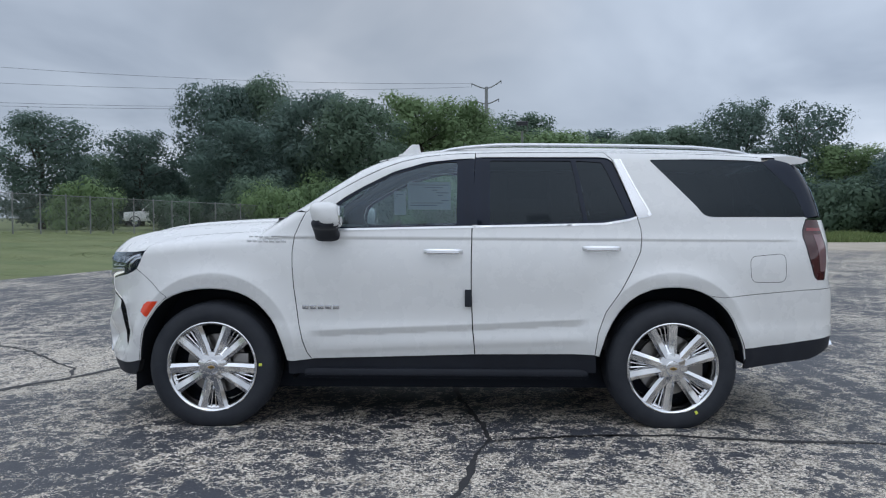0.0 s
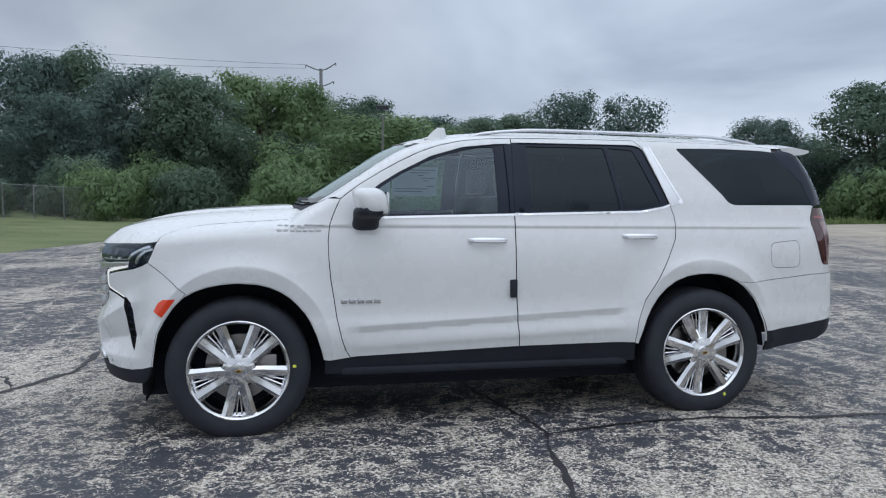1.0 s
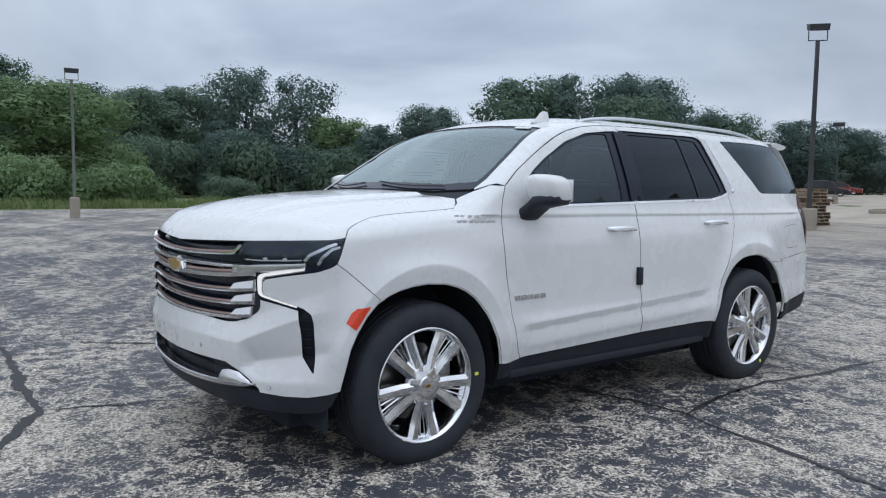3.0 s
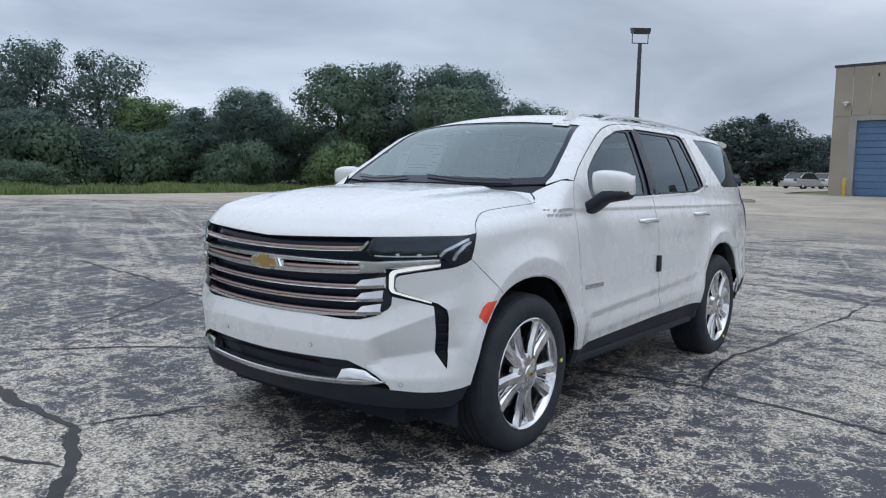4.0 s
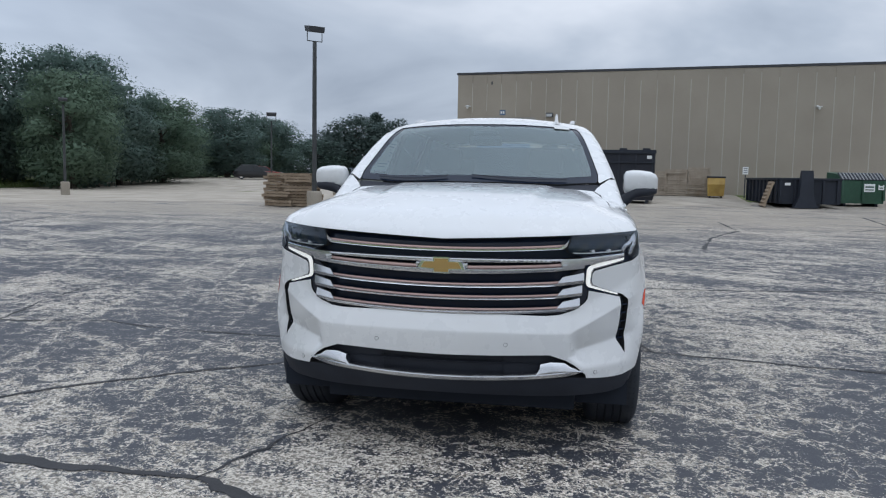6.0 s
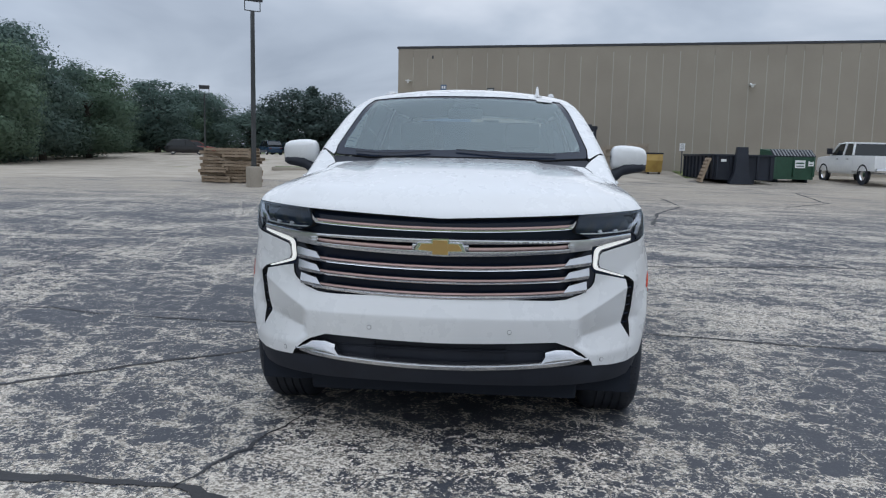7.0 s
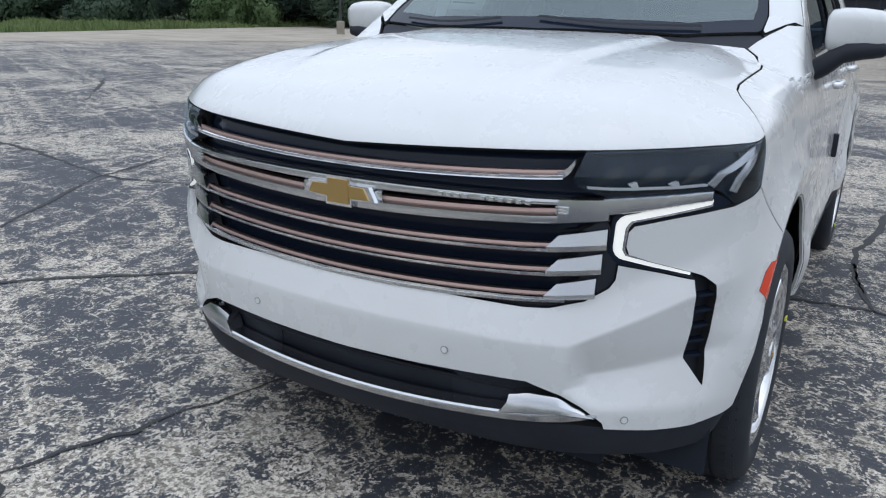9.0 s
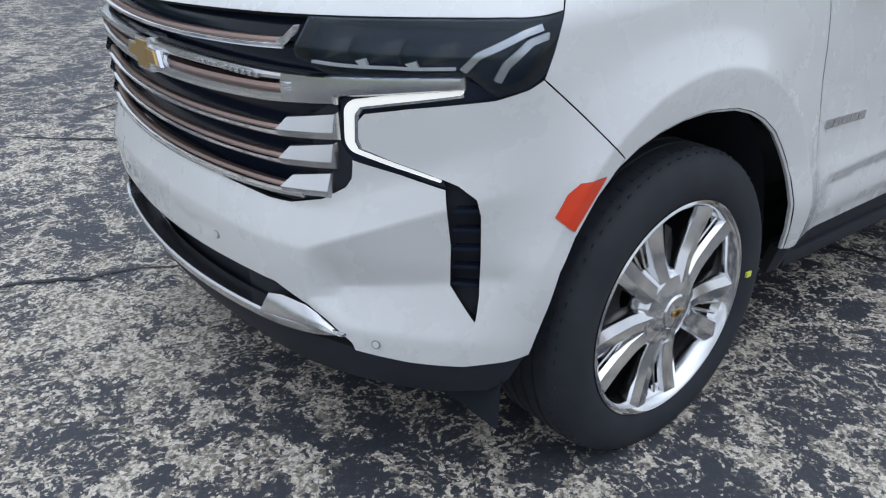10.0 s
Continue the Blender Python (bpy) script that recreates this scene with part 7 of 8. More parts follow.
    for s in (-1, 1):
        bm = bmesh.new()
        rings = []
        for k, (y, z, h) in enumerate(((0.588, 1.090, 0.008), (0.604, 1.094, 0.009), (0.615, 1.106, 0.010), (0.622, 1.121, 0.006))):
            x = nose_x(y, z)
            rings.append([(x - 0.008, s * y, z - h), (x - 0.008, s * y, z + h), (x + 0.03, s * y, z + h), (x + 0.03, s * y, z - h)])
        add_loft(bm, rings)
        part("bar_tip", bm, CHROME, b1, "", angle=40)
    # the broad bar, with slots on either side of the emblem
    def plate(ys, zt, zb, deep=0.035, name="main_bar", mat_=SATIN, out=0.004):
        bm = bmesh.new()
        rings = []
        for y in ys:
            t, b = zt(y), zb(y)
            xt, xm, xb = nose_x(y, t), nose_x(y, (t + b) / 2), nose_x(y, b)
            rings.append([(xb + 0.004, y, b), (xb - out, y, b + 0.004), (xm - out - 0.003, y, (t + b) / 2), (xt - out - 0.001, y, t - 0.004), (xt + 0.004, y, t), (xt + deep, y, t), (xb + deep, y, b)])
        add_loft(bm, rings)
        return part(name, bm, mat_, grille, "broad chrome bar across the grille", angle=40)
    top = lambda y: 1.030 + 0.012 * y * y
    low = lambda y: 0.944 + 0.07 * y * y
    main = plate(np.linspace(-0.594, 0.594, 41), top, lambda y: 1.003 + up(y) * 0.6)
    plate(np.linspace(-0.594, 0.594, 41), lambda y: 0.974 + up(y), low)
    plate(np.linspace(-0.130, 0.130, 11), lambda y: 1.004, lambda y: 0.973, 0.03, "main_bar")
    for s in (-1, 1):
        plate([s * y for y in np.linspace(0.592, 0.703, 9)], top, low)
        # the arm that runs out under the lamp
        bm = bmesh.new()
        rings = []
        for y in np.linspace(0.690, 0.905, 15):
            t = max(0.0, (y - 0.695) / 0.21)
            zt, zb = 1.037 + 0.014 * t, 0.992 + 0.032 * t
            x = nose_x(y, 1.03)
            p = wrap(np.array([fu(-y, zt), fu(-y, zb)]))
            xt, xb = p[0][0] + 0.003, p[1][0] + 0.003
            rings.append([(xb + 0.001, s * y, zb), (xb - 0.007, s * y, zb + 0.004), ((xt + xb) / 2 - 0.010, s * y, (zt + zb) / 2), (xt - 0.008, s * y, zt - 0.004), (xt + 0.001, s * y, zt), (xt + 0.03, s * y, zt), (xb + 0.03, s * y, zb)])
        add_loft(bm, rings)
        part("lamp_arm", bm, SATIN, main, "", angle=40)
        bm = bmesh.new()
        ys = [s * v for v in np.linspace(0.128, 0.592, 21)]
        sweep(bm, ys, lambda y: (nose_x(y, 0.985), 0.978 + up(y)), [(0.006, -0.004), (0.001, 0.002), (0.005, 0.010), (0.028, 0.012), (0.028, -0.004)])
        part("copper_strip", bm, COPPER, main, "satin copper strip", angle=30)
        bm = bmesh.new()
        for k in range(3):
            add_box(bm, (nose_x(0.60, 0.99) - 0.0085, s * 0.603 - 0.016, 0.996 + 0.007 * k), (nose_x(0.60, 0.99) + 0.02, s * 0.603 + 0.016, 1.0005 + 0.007 * k), 0.001)
        part("bar_grooves", bm, CHROME, main)
    bm = bmesh.new()
    sweep(bm, np.linspace(-0.62, 0.62, 41), lambda y: (nose_x(y, 0.765), 0.750 + up(y) * 1.15), [(0.000, -0.011), (-0.007, -0.006), (-0.008, 0.001), (-0.003, 0.004), (0.03, 0.004), (0.03, -0.011)])
    part("lower_rail", bm, SATIN, grille, "satin chrome lower rail", angle=30)
    for z in (0.892, 0.829, 0.765):
        bar(z, 0.585)
        for s in (-1, 1):
            bm = bmesh.new()
            rings = []
            end = {0.892: 0.702, 0.829: 0.694, 0.765: 0.684}[z]
            for y in np.linspace(0.572, end, 8):
                t = (y - 0.572) / (end - 0.572)
                yt = y + 0.026 * (1 - t)
                zb, zt = z - 0.015 + up(y) + 0.002 * t, z + up(y) + 0.034 + 0.010 * t
                xb, xt = nose_x(y, zb), nose_x(yt, zt)
                o = 0.010 - 0.004 * t
                rings.append([(xb + 0.010, s * y, zb - 0.001), (xb - o + 0.004, s * y, zb + 0.001), (xb - o - 0.006, s * (y + 0.002), zb + 0.017), (xt - o + 0.005, s * yt, zt - 0.003), (xt + 0.008, s * yt, zt), (xt + 0.045, s * yt, zt), (xb + 0.045, s * y, zb)])
            add_loft(bm, rings)
            part("bar_end", bm, SATIN, grille, "faceted chrome block", angle=25)
    # emblem: a plain gold shape in a chrome rim
    shapes = ([(-0.125, -0.019), (-0.06, -0.022), (0.0, -0.023), (0.06, -0.022), (0.125, -0.015), (0.106, 0.020), (0.06, 0.021), (0.0, 0.022), (-0.06, 0.022), (-0.104, 0.021)], [(-0.046, -0.043), (0.044, -0.043), (0.042, 0.043), (-0.042, 0.043)])
    em = None
    for k, (grow, x_out, m_, nm) in enumerate(((1.0, 0.019, CHROME, "emblem"), (0.84, 0.0225, GOLD, "emblem_face"))):
        bm = bmesh.new()
        for j, shape in enumerate(shapes):
            rings = []
            for dx, sc in ((0.04, 1.0), (-x_out + 0.008 - 0.001 * j, 1.0), (-x_out - 0.001 * j, 0.95)):
                rings.append([(nose_x(0, 0.99) + dx, y * grow * sc, 0.990 + z * grow * sc * (0.95 if k else 1)) for y, z in shape])
            add_loft(bm, rings)
        o = part(nm, bm, m_, em if em else grille, "plain gold emblem in a chrome rim" if not k else "", angle=30)
        em = em or o
    # plain bars where raised letters stand
    for k in range(11):
        if k == 4:
            continue
        y = -0.300 - 0.0225 * k
        row = bmesh.new()
        add_box(row, (nose_x(y, 1.018) - 0.010, y - 0.007, 1.013), (nose_x(y, 1.018) + 0.0, y + 0.007, 1.0235), 0.001)
        part("raised_bar", row, CHROME, main, "small raised chrome bar")
    # parking sensors
    for y, z in ((-0.328, 0.600), (0.328, 0.600)):
        sensor(fascia, y, z, nose_x(y, z))
    for y in (-0.775, 0.775):
        p = wrap(np.array([fu(-0.775, 0.446)]))[0]
        sensor(fascia, y, 0.446, float(p[0]), 35 if y < 0 else -35)
    # lower intake with its chrome lip
    hollow = [fu(0, 0.560), fu(-0.55, 0.565), fu(-0.70, 0.50), fu(-0.70, 0.40), fu(0, 0.37)]
    intake = panel("lower_intake", full_front(hollow), wrap, BLACK_PLASTIC, car, "dark lower air intake with a chrome lip", 0.04, 0.0, 0.0, -0.075)
    bm = bmesh.new()
    rings = []
    zc = lambda y: 0.418 + 0.055 * (abs(y) / 0.6) ** 2 * 0.5
    for y in np.linspace(-0.715, 0.715, 41):
        z, x = zc(y), nose_x(y, 0.44)
        t = max(0.0, (abs(y) - 0.66) / 0.055)
        h = 0.020 * (1 - 0.75 * t)
        rings.append([(x + 0.05, y, z - h), (x + 0.012, y, z - h), (x - 0.004, y, z - h * 0.5), (x - 0.011, y, z + h * 0.35), (x - 0.010, y, z + h * 0.6), (x - 0.004, y, z + h * 0.8), (x + 0.05, y, z + h * 0.8)])
    add_loft(bm, rings)
    lip = part("chrome_lip", bm, SATIN, intake, "chrome lip under the intake", angle=25)
    for s in (-1, 1):
        bm = bmesh.new()
        rings = []
        for y, zt in ((0.475, 0.440), (0.500, 0.498), (0.55, 0.510), (0.62, 0.505), (0.675, 0.478), (0.712, 0.450)):
            zb, x = zc(y), nose_x(y, 0.46)
            rings.append([(x + 0.05, s * y, zb - 0.004), (x + 0.002, s * y, zb - 0.004), (x - 0.012, s * y, zb + 0.3 * (zt - zb)), (x - 0.009, s * y, zb + 0.7 * (zt - zb)), (x + 0.004, s * y, zt), (x + 0.05, s * y, zt)])
        add_loft(bm, rings)
        part("lip_end", bm, SATIN, lip, "", angle=30)
    bm = bmesh.new()
    sweep(bm, np.linspace(-0.58, 0.58, 21), lambda y: (nose_x(y, 0.492) + 0.06, 0.492), [(0, -0.006), (-0.005, 0), (0, 0.006), (0.03, 0.006), (0.03, -0.006)])
    part("intake_slat", bm, BLACK_PLASTIC, intake)
    for s in (-1, 1):
        bm = bmesh.new()
        rings = []
        for y in np.linspace(0.310, 0.60, 12):
            e = 0.060 if y > 0.32 else 0.072
            rings.append([(nose_x(y, z) + e + (0.03 if back else 0), s * y, z) for z, back in ((0.425, 0), (0.475, 0), (0.535, 0), (0.535, 1), (0.425, 1))])
        add_loft(bm, rings)
        part("intake_plate", bm, BLACK_PLASTIC, intake, "smooth black blanking plate", angle=30)
    chin = [fu(0, 0.402), fu(-0.40, 0.412), fu(-0.66, 0.425), su(-0.773, -0.722, 0.418), su(-0.69, -0.82, 0.408), su(-0.604, -0.91, 0.407), su(-0.53, -0.96, 0.420), su(-0.487, -0.99, 0.433), su(-0.495, -0.94, 0.36), su(-0.52, -0.90, 0.325), su(-0.60, -0.80, 0.318), fu(-0.60, 0.325), fu(0, 0.328)]
    panel("chin", full_front(chin), wrap, BLACK_PLASTIC, car, "black plastic chin under the bumper", 0.03, 0.0, 0.05, -0.012)
    for s in (-1, 1):
        vent = [fu(-0.890, 0.826), su(-0.640, -0.897, 0.70), su(-0.640, -0.897, 0.60), su(-0.597, -0.933, 0.522), su(-0.600, -0.945, 0.58), su(-0.603, -0.948, 0.67), su(-0.606, -0.946, 0.77), su(-0.613, -0.938, 0.808), su(-0.640, -0.912, 0.833)]
        v = panel("side_vent", vent, wrap, BLACK_PLASTIC, car, "black upright air slot in the bumper", 0.02, -0.004, 0.0, -0.045, side=s)
        for k in range(5):
            z = 0.60 + 0.045 * k
            bm = bmesh.new()
            pa, pb = wrap(np.array([su(-0.640, -0.899, z), su(-0.604, -0.946, z)]), -0.012)
            add_loft(bm, [[(p[0], (p[1] if s < 0 else -p[1]), z + dz) for dz in (-0.004, 0.004)] + [(p[0] + 0.04, (p[1] if s < 0 else -p[1]) - s * 0.02, z + dz) for dz in (0.004, -0.004)] for p in (pa, pb)])
            part("vent_slat", bm, BLACK_GLOSS, v)
        build_headlamp(car, s)
        mark = [su(-0.462, -1.015, 0.765), su(-0.436, -1.02, 0.812), su(-0.405, -1.022, 0.832), su(-0.335, -1.027, 0.834), su(-0.378, -1.02, 0.770), su(-0.410, -1.02, 0.728)]
        panel("side_marker", mark, wrap, AMBER, car, "orange-red side marker", 0.02, 0.0, 0.012, 0.003, side=s)


def sensor(parent, y, z, x, turn=0):
    bm = bmesh.new()
    add_lathe(bm, [(0.0001, 0.003), (0.008, 0.003), (0.0084, 0.0), (0.0084, -0.01)], 20)
    bmesh.ops.transform(bm, matrix=pose(x - 0.001, y, z, 0, -90, turn), verts=bm.verts)
    dot = part("parking_sensor", bm, [WHITE], parent, "small round parking sensor")
    bm = bmesh.new()
    add_lathe(bm, [(0.0110, -0.01), (0.0110, 0.0022), (0.0087, 0.0022), (0.0087, -0.01)], 20)
    bmesh.ops.transform(bm, matrix=pose(x - 0.001, y, z, 0, -90, turn), verts=bm.verts)
    part("sensor_ring", bm, [SEAL_GREY], dot, "dark ring")


def build_headlamp(car, s):
    nose = [q for q in HOOD_NOSE if q[1] < -0.632]
    out = [fu(-0.628, 1.060)] + top_edge([(-0.850, -0.622)]) + top_edge(nose) + [su(-0.470, -0.992, 1.095), su(-0.492, -0.990, 1.055), su(-0.528, -0.982, 1.028), su(-0.582, -0.948, 1.012), fu(-0.915, 1.050), fu(-0.70, 1.036)]
    lamp = panel("headlamp", out, wrap, BLACK_GLOSS, car, "narrow headlamp with dark housing and chrome guides", 0.025, 0.001, 0.0, -0.05, side=s)
    panel("lamp_cover", out, wrap, LAMP_GLASS, lamp, "clear lamp cover", 0.025, 0.001, 0.0, -0.001, side=s)
    bez = out
    ring = inset(resample(bez, 0.03) if area2(resample(bez, 0.03)) > 0 else resample(bez, 0.03)[::-1], 0.006)
    panel("lamp_bezel", bez, wrap, BLACK_GLOSS, lamp, "", 0.03, 0.001, 0.04, -0.003, [ring], side=s)

    def ribbon(name, pts, width, m_, off, thick=0.012):
        """A raised strip along wrap points."""
        q = np.array([fu(y, z) if isinstance(y, float) and x is None else su(x, y, z) for x, y, z in pts])
        t = np.gradient(q, axis=0)
        t /= np.linalg.norm(t, axis=1, keepdims=True)
        nrm = np.stack([-t[:, 1], t[:, 0]], 1) * width / 2
        panel(name, [tuple(v) for v in q + nrm] + [tuple(v) for v in (q - nrm)[::-1]], wrap, m_, lamp, "", 0.02, 0.0, thick, off, side=s, rim=m_)

    ribbon("light_guide", [(None, -0.905, 1.058), (None, -0.925, 1.088), (-0.530, -0.965, 1.128), (-0.492, -0.975, 1.138)], 0.013, SATIN, -0.014)
    ribbon("light_guide", [(-0.580, -0.950, 1.040), (-0.565, -0.955, 1.070), (-0.520, -0.975, 1.112), (-0.480, -0.985, 1.122)], 0.013, SATIN, -0.014)
    ribbon("reflector_edge", [(None, -0.655, 1.058), (None, -0.700, 1.056), (None, -0.748, 1.056), (None, -0.800, 1.058), (None, -0.832, 1.058), (None, -0.895, 1.062)], 0.0045, BRIGHT, -0.012)
    # three reflector bowls: a bright step, and a slanting grey blade behind it
    for k, y in enumerate((-0.664, -0.750, -0.832)):
        if k:
            q = [fu(y, 1.058), fu(y - 0.012, 1.058), fu(y - 0.006, 1.073), fu(y + 0.010, 1.067)]
            panel("reflector_step", q, wrap, BRIGHT, lamp, "", 0.01, 0.0, 0.014, -0.014, side=s, rim=SATIN)
        q = [fu(y - 0.012, 1.062), fu(y - 0.060, 1.084), fu(y - 0.066, 1.112), fu(y - 0.040, 1.106)]
        panel("reflector", q, wrap, LAMP_GREY, lamp, "", 0.012, 0.0, 0.02, -0.024, side=s, rim=BLACK_GLOSS)
        q = [fu(y - 0.066, 1.064), fu(y - 0.022, 1.064), fu(y - 0.058, 1.080)]
        panel("reflector", q, wrap, BLACK_GLOSS, lamp, "", 0.012, 0.0, 0.02, -0.030, side=s)
    # the running light that bends round the cheek
    outer = [fu(-0.915, 1.042), fu(-0.80, 1.016), fu(-0.722, 1.000), fu(-0.712, 0.985), fu(-0.706, 0.90), fu(-0.716, 0.880), fu(-0.728, 0.868), fu(-0.81, 0.848), fu(-0.890, 0.826)]
    inner = [fu(-0.884, 0.843), fu(-0.80, 0.872), fu(-0.748, 0.894), fu(-0.741, 0.915), fu(-0.744, 0.952), fu(-0.756, 0.968), fu(-0.83, 0.985), fu(-0.910, 1.000), su(-0.582, -0.948, 1.008), su(-0.590, -0.944, 1.026)]
    drl = panel("running_light", outer + inner, wrap, BLACK_GLOSS, car, "bent running light, lit white", 0.016, 0.001, 0.02, -0.010, side=s)
    o = np.array([fu(-0.908, 1.030), fu(-0.80, 1.006), fu(-0.735, 0.991), fu(-0.722, 0.975), fu(-0.718, 0.905), fu(-0.728, 0.886), fu(-0.80, 0.862), fu(-0.880, 0.838)])
    i = np.array([fu(-0.908, 1.013), fu(-0.81, 0.991), fu(-0.752, 0.978), fu(-0.742, 0.962), fu(-0.738, 0.908), fu(-0.744, 0.893), fu(-0.80, 0.873), fu(-0.880, 0.844)])
    mid_o, mid_i = o * 1.10 - i * 0.10, o * 0.16 + i * 0.84
    tube = rounded([tuple(v) for v in mid_o] + [tuple(v) for v in mid_i[::-1]], 0.012, 3)
    panel("light_tube", tube, wrap, DRL, drl, "glowing white light tube", 0.014, 0.0, 0.01, -0.004, side=s, rim=DRL)
    rim_ = [tuple(v) for v in i * 1.14 - o * 0.14] + [tuple(v) for v in (i * 0.86 + o * 0.14)[::-1]]
    panel("chrome_edge", rim_, wrap, CHROME, drl, "", 0.014, 0.0, 0.006, -0.003, side=s, rim=CHROME)


def build_wheel(car, x, s):
    """Wheel with a tyre, rim, five pairs of spokes and a brake behind; s: -1 for the flank at -y."""
    hub = new("wheel")
    hub.matrix_basis = pose(x, s * 1.026, HUB_Z, 90 if s < 0 else -90, 0, 0) @ Matrix.Diagonal((1.045, 1.045, 1.0, 1.0))
    hub.parent = car
    # in the wheel's own frame +z points out of the car
    R, w = TYRE_R, 0.275
    prof = [(0.282, -0.010), (0.292, 0.010), (0.305, 0.018), (0.330, 0.023), (0.355, 0.022), (0.378, 0.014), (0.394, 0.000), (0.404, -0.014), (0.409, -0.030)]
    for g in (-0.075, -0.118, -0.162, -0.205):
        prof += [(R, g + 0.014), (R, g + 0.006), (R - 0.008, g + 0.004), (R - 0.008, g - 0.004), (R, g - 0.006)]
    prof += [(R, -0.232), (0.402, -0.252), (0.375, -0.272), (0.33, -0.280), (0.282, -0.262)]
    bm = bmesh.new()
    add_lathe(bm, prof, 96)
    tyre = part("tyre", bm, RUBBER, hub, "black road tyre", angle=30)
    bm = bmesh.new()
    for k in range(72):
        a = 2 * math.pi * k / 72
        m = Matrix.Rotation(a, 4, "Z")
        add_box(bm, (R - 0.014, -0.003, -0.050), (R - 0.0012, 0.009, -0.028), 0, m)
        add_box(bm, (R - 0.026, -0.004, -0.030), (R - 0.0085, 0.006, -0.008), 0, m @ pose(0, 0, 0, 0, 0, 1.2))
    part("tread_block", bm, RUBBER, tyre, smooth=False)
    bm = bmesh.new()
    add_lathe(bm, [(0.286, 0.004), (0.290, 0.012), (0.284, 0.015), (0.277, 0.010), (0.270, -0.004), (0.262, -0.030), (0.256, -0.06), (0.250, -0.20), (0.262, -0.25), (0.284, -0.262)], 96)
    part("rim", bm, ALLOY, hub, "polished alloy rim", angle=30)
    bm = bmesh.new()
    add_lathe(bm, [(0.250, -0.20), (0.10, -0.205), (0.02, -0.20)], 32)
    part("wheel_back", bm, LINER, hub)
    for k in range(5):
        mid = 2 * math.pi * k / 5 - math.pi / 2 + (0.0 if x < 1 else -0.38)
        for d in (-1, 1):
            bm = bmesh.new()
            rings = []
            for r, off, half, h in ((0.040, 0.27, 0.019, 0.013), (0.085, 0.275, 0.025, 0.008), (0.14, 0.262, 0.027, -0.001), (0.20, 0.256, 0.0285, -0.001), (0.245, 0.254, 0.030, 0.002), (0.280, 0.254, 0.032, 0.005)):
                a = mid + d * off
                c = Vector((r * math.cos(a), r * math.sin(a), h))
                t = Vector((-math.sin(a), math.cos(a), 0)) * d * half * 1.12
                rings.append([c + t * 0.25, c + t * 0.92 + Vector((0, 0, -0.013)), c + t + Vector((0, 0, -0.022)), c + t * 0.86 + Vector((0, 0, -0.060)), c - t * 0.80 + Vector((0, 0, -0.060)), c - t + Vector((0, 0, -0.020)), c - t * 0.80 + Vector((0, 0, -0.006))])
            add_loft(bm, rings)
            part("spoke", bm, ALLOY, hub, "", angle=22)
        # slim fins in the pocket of a pair, closed by a bright slope at either end
        for da in (-0.055, 0.055):
            bm = bmesh.new()
            a0, a1 = mid + da * 0.8, mid + da * 1.1
            r0, r1 = 0.150, 0.266
            add_rod(bm, (r0 * math.cos(a0), r0 * math.sin(a0), -0.034), (r1 * math.cos(a1), r1 * math.sin(a1), -0.020), 0.0052, n=6)
            part("fin", bm, ALLOY, hub, "")
        for ra, rb, ha, hb, spread in ((0.252, 0.281, -0.030, 0.004, 0.20), (0.150, 0.095, -0.034, 0.004, 0.24)):
            bm = bmesh.new()
            rings = []
            for k2 in range(5):
                a = mid + spread * (k2 / 2 - 1)
                u = Vector((math.cos(a), math.sin(a), 0))
                rings.append([u * ra + Vector((0, 0, ha)), u * rb + Vector((0, 0, hb)), u * rb + Vector((0, 0, -0.05)), u * ra + Vector((0, 0, -0.05))])
            add_loft(bm, rings)
            part("web", bm, ALLOY, hub, "", angle=25)
    bm = bmesh.new()
    add_lathe(bm, [(0.112, -0.05), (0.107, -0.016), (0.094, 0.001), (0.068, 0.011), (0.047, 0.0155), (0.043, 0.0205), (0.035, 0.022), (0.0005, 0.023)], 40)
    part("hub", bm, ALLOY, hub, "", angle=30)
    bm = bmesh.new()
    for sx, sy in ((0.021, 0.006), (0.008, 0.011)):
        add_box(bm, (-sx, -sy, 0.0225), (sx, sy, 0.0255), 0.001)
    part("cap_mark", bm, GOLD, hub, "plain gold mark")
    bm = bmesh.new()
    add_lathe(bm, [(0.06, -0.115), (0.195, -0.115), (0.197, -0.13), (0.195, -0.145), (0.06, -0.145)], 48)
    part("brake_disc", bm, DISC, hub)
    bm = bmesh.new()
    add_box(bm, (0.10, -0.075, -0.16), (0.215, 0.075, -0.075), 0.012)
    part("brake_caliper", bm, DISC, hub)
    bm = bmesh.new()
    a = radians(3 if s < 0 and x < 1 else (-62 if s < 0 else 130))
    add_box(bm, (0.306, -0.008, 0.018), (0.326, 0.008, 0.0255), 0.001, Matrix.Rotation(a, 4, "Z"))
    part("tyre_tag", bm, YELLOW_TAG, tyre, "yellow paper tag")
    return hub


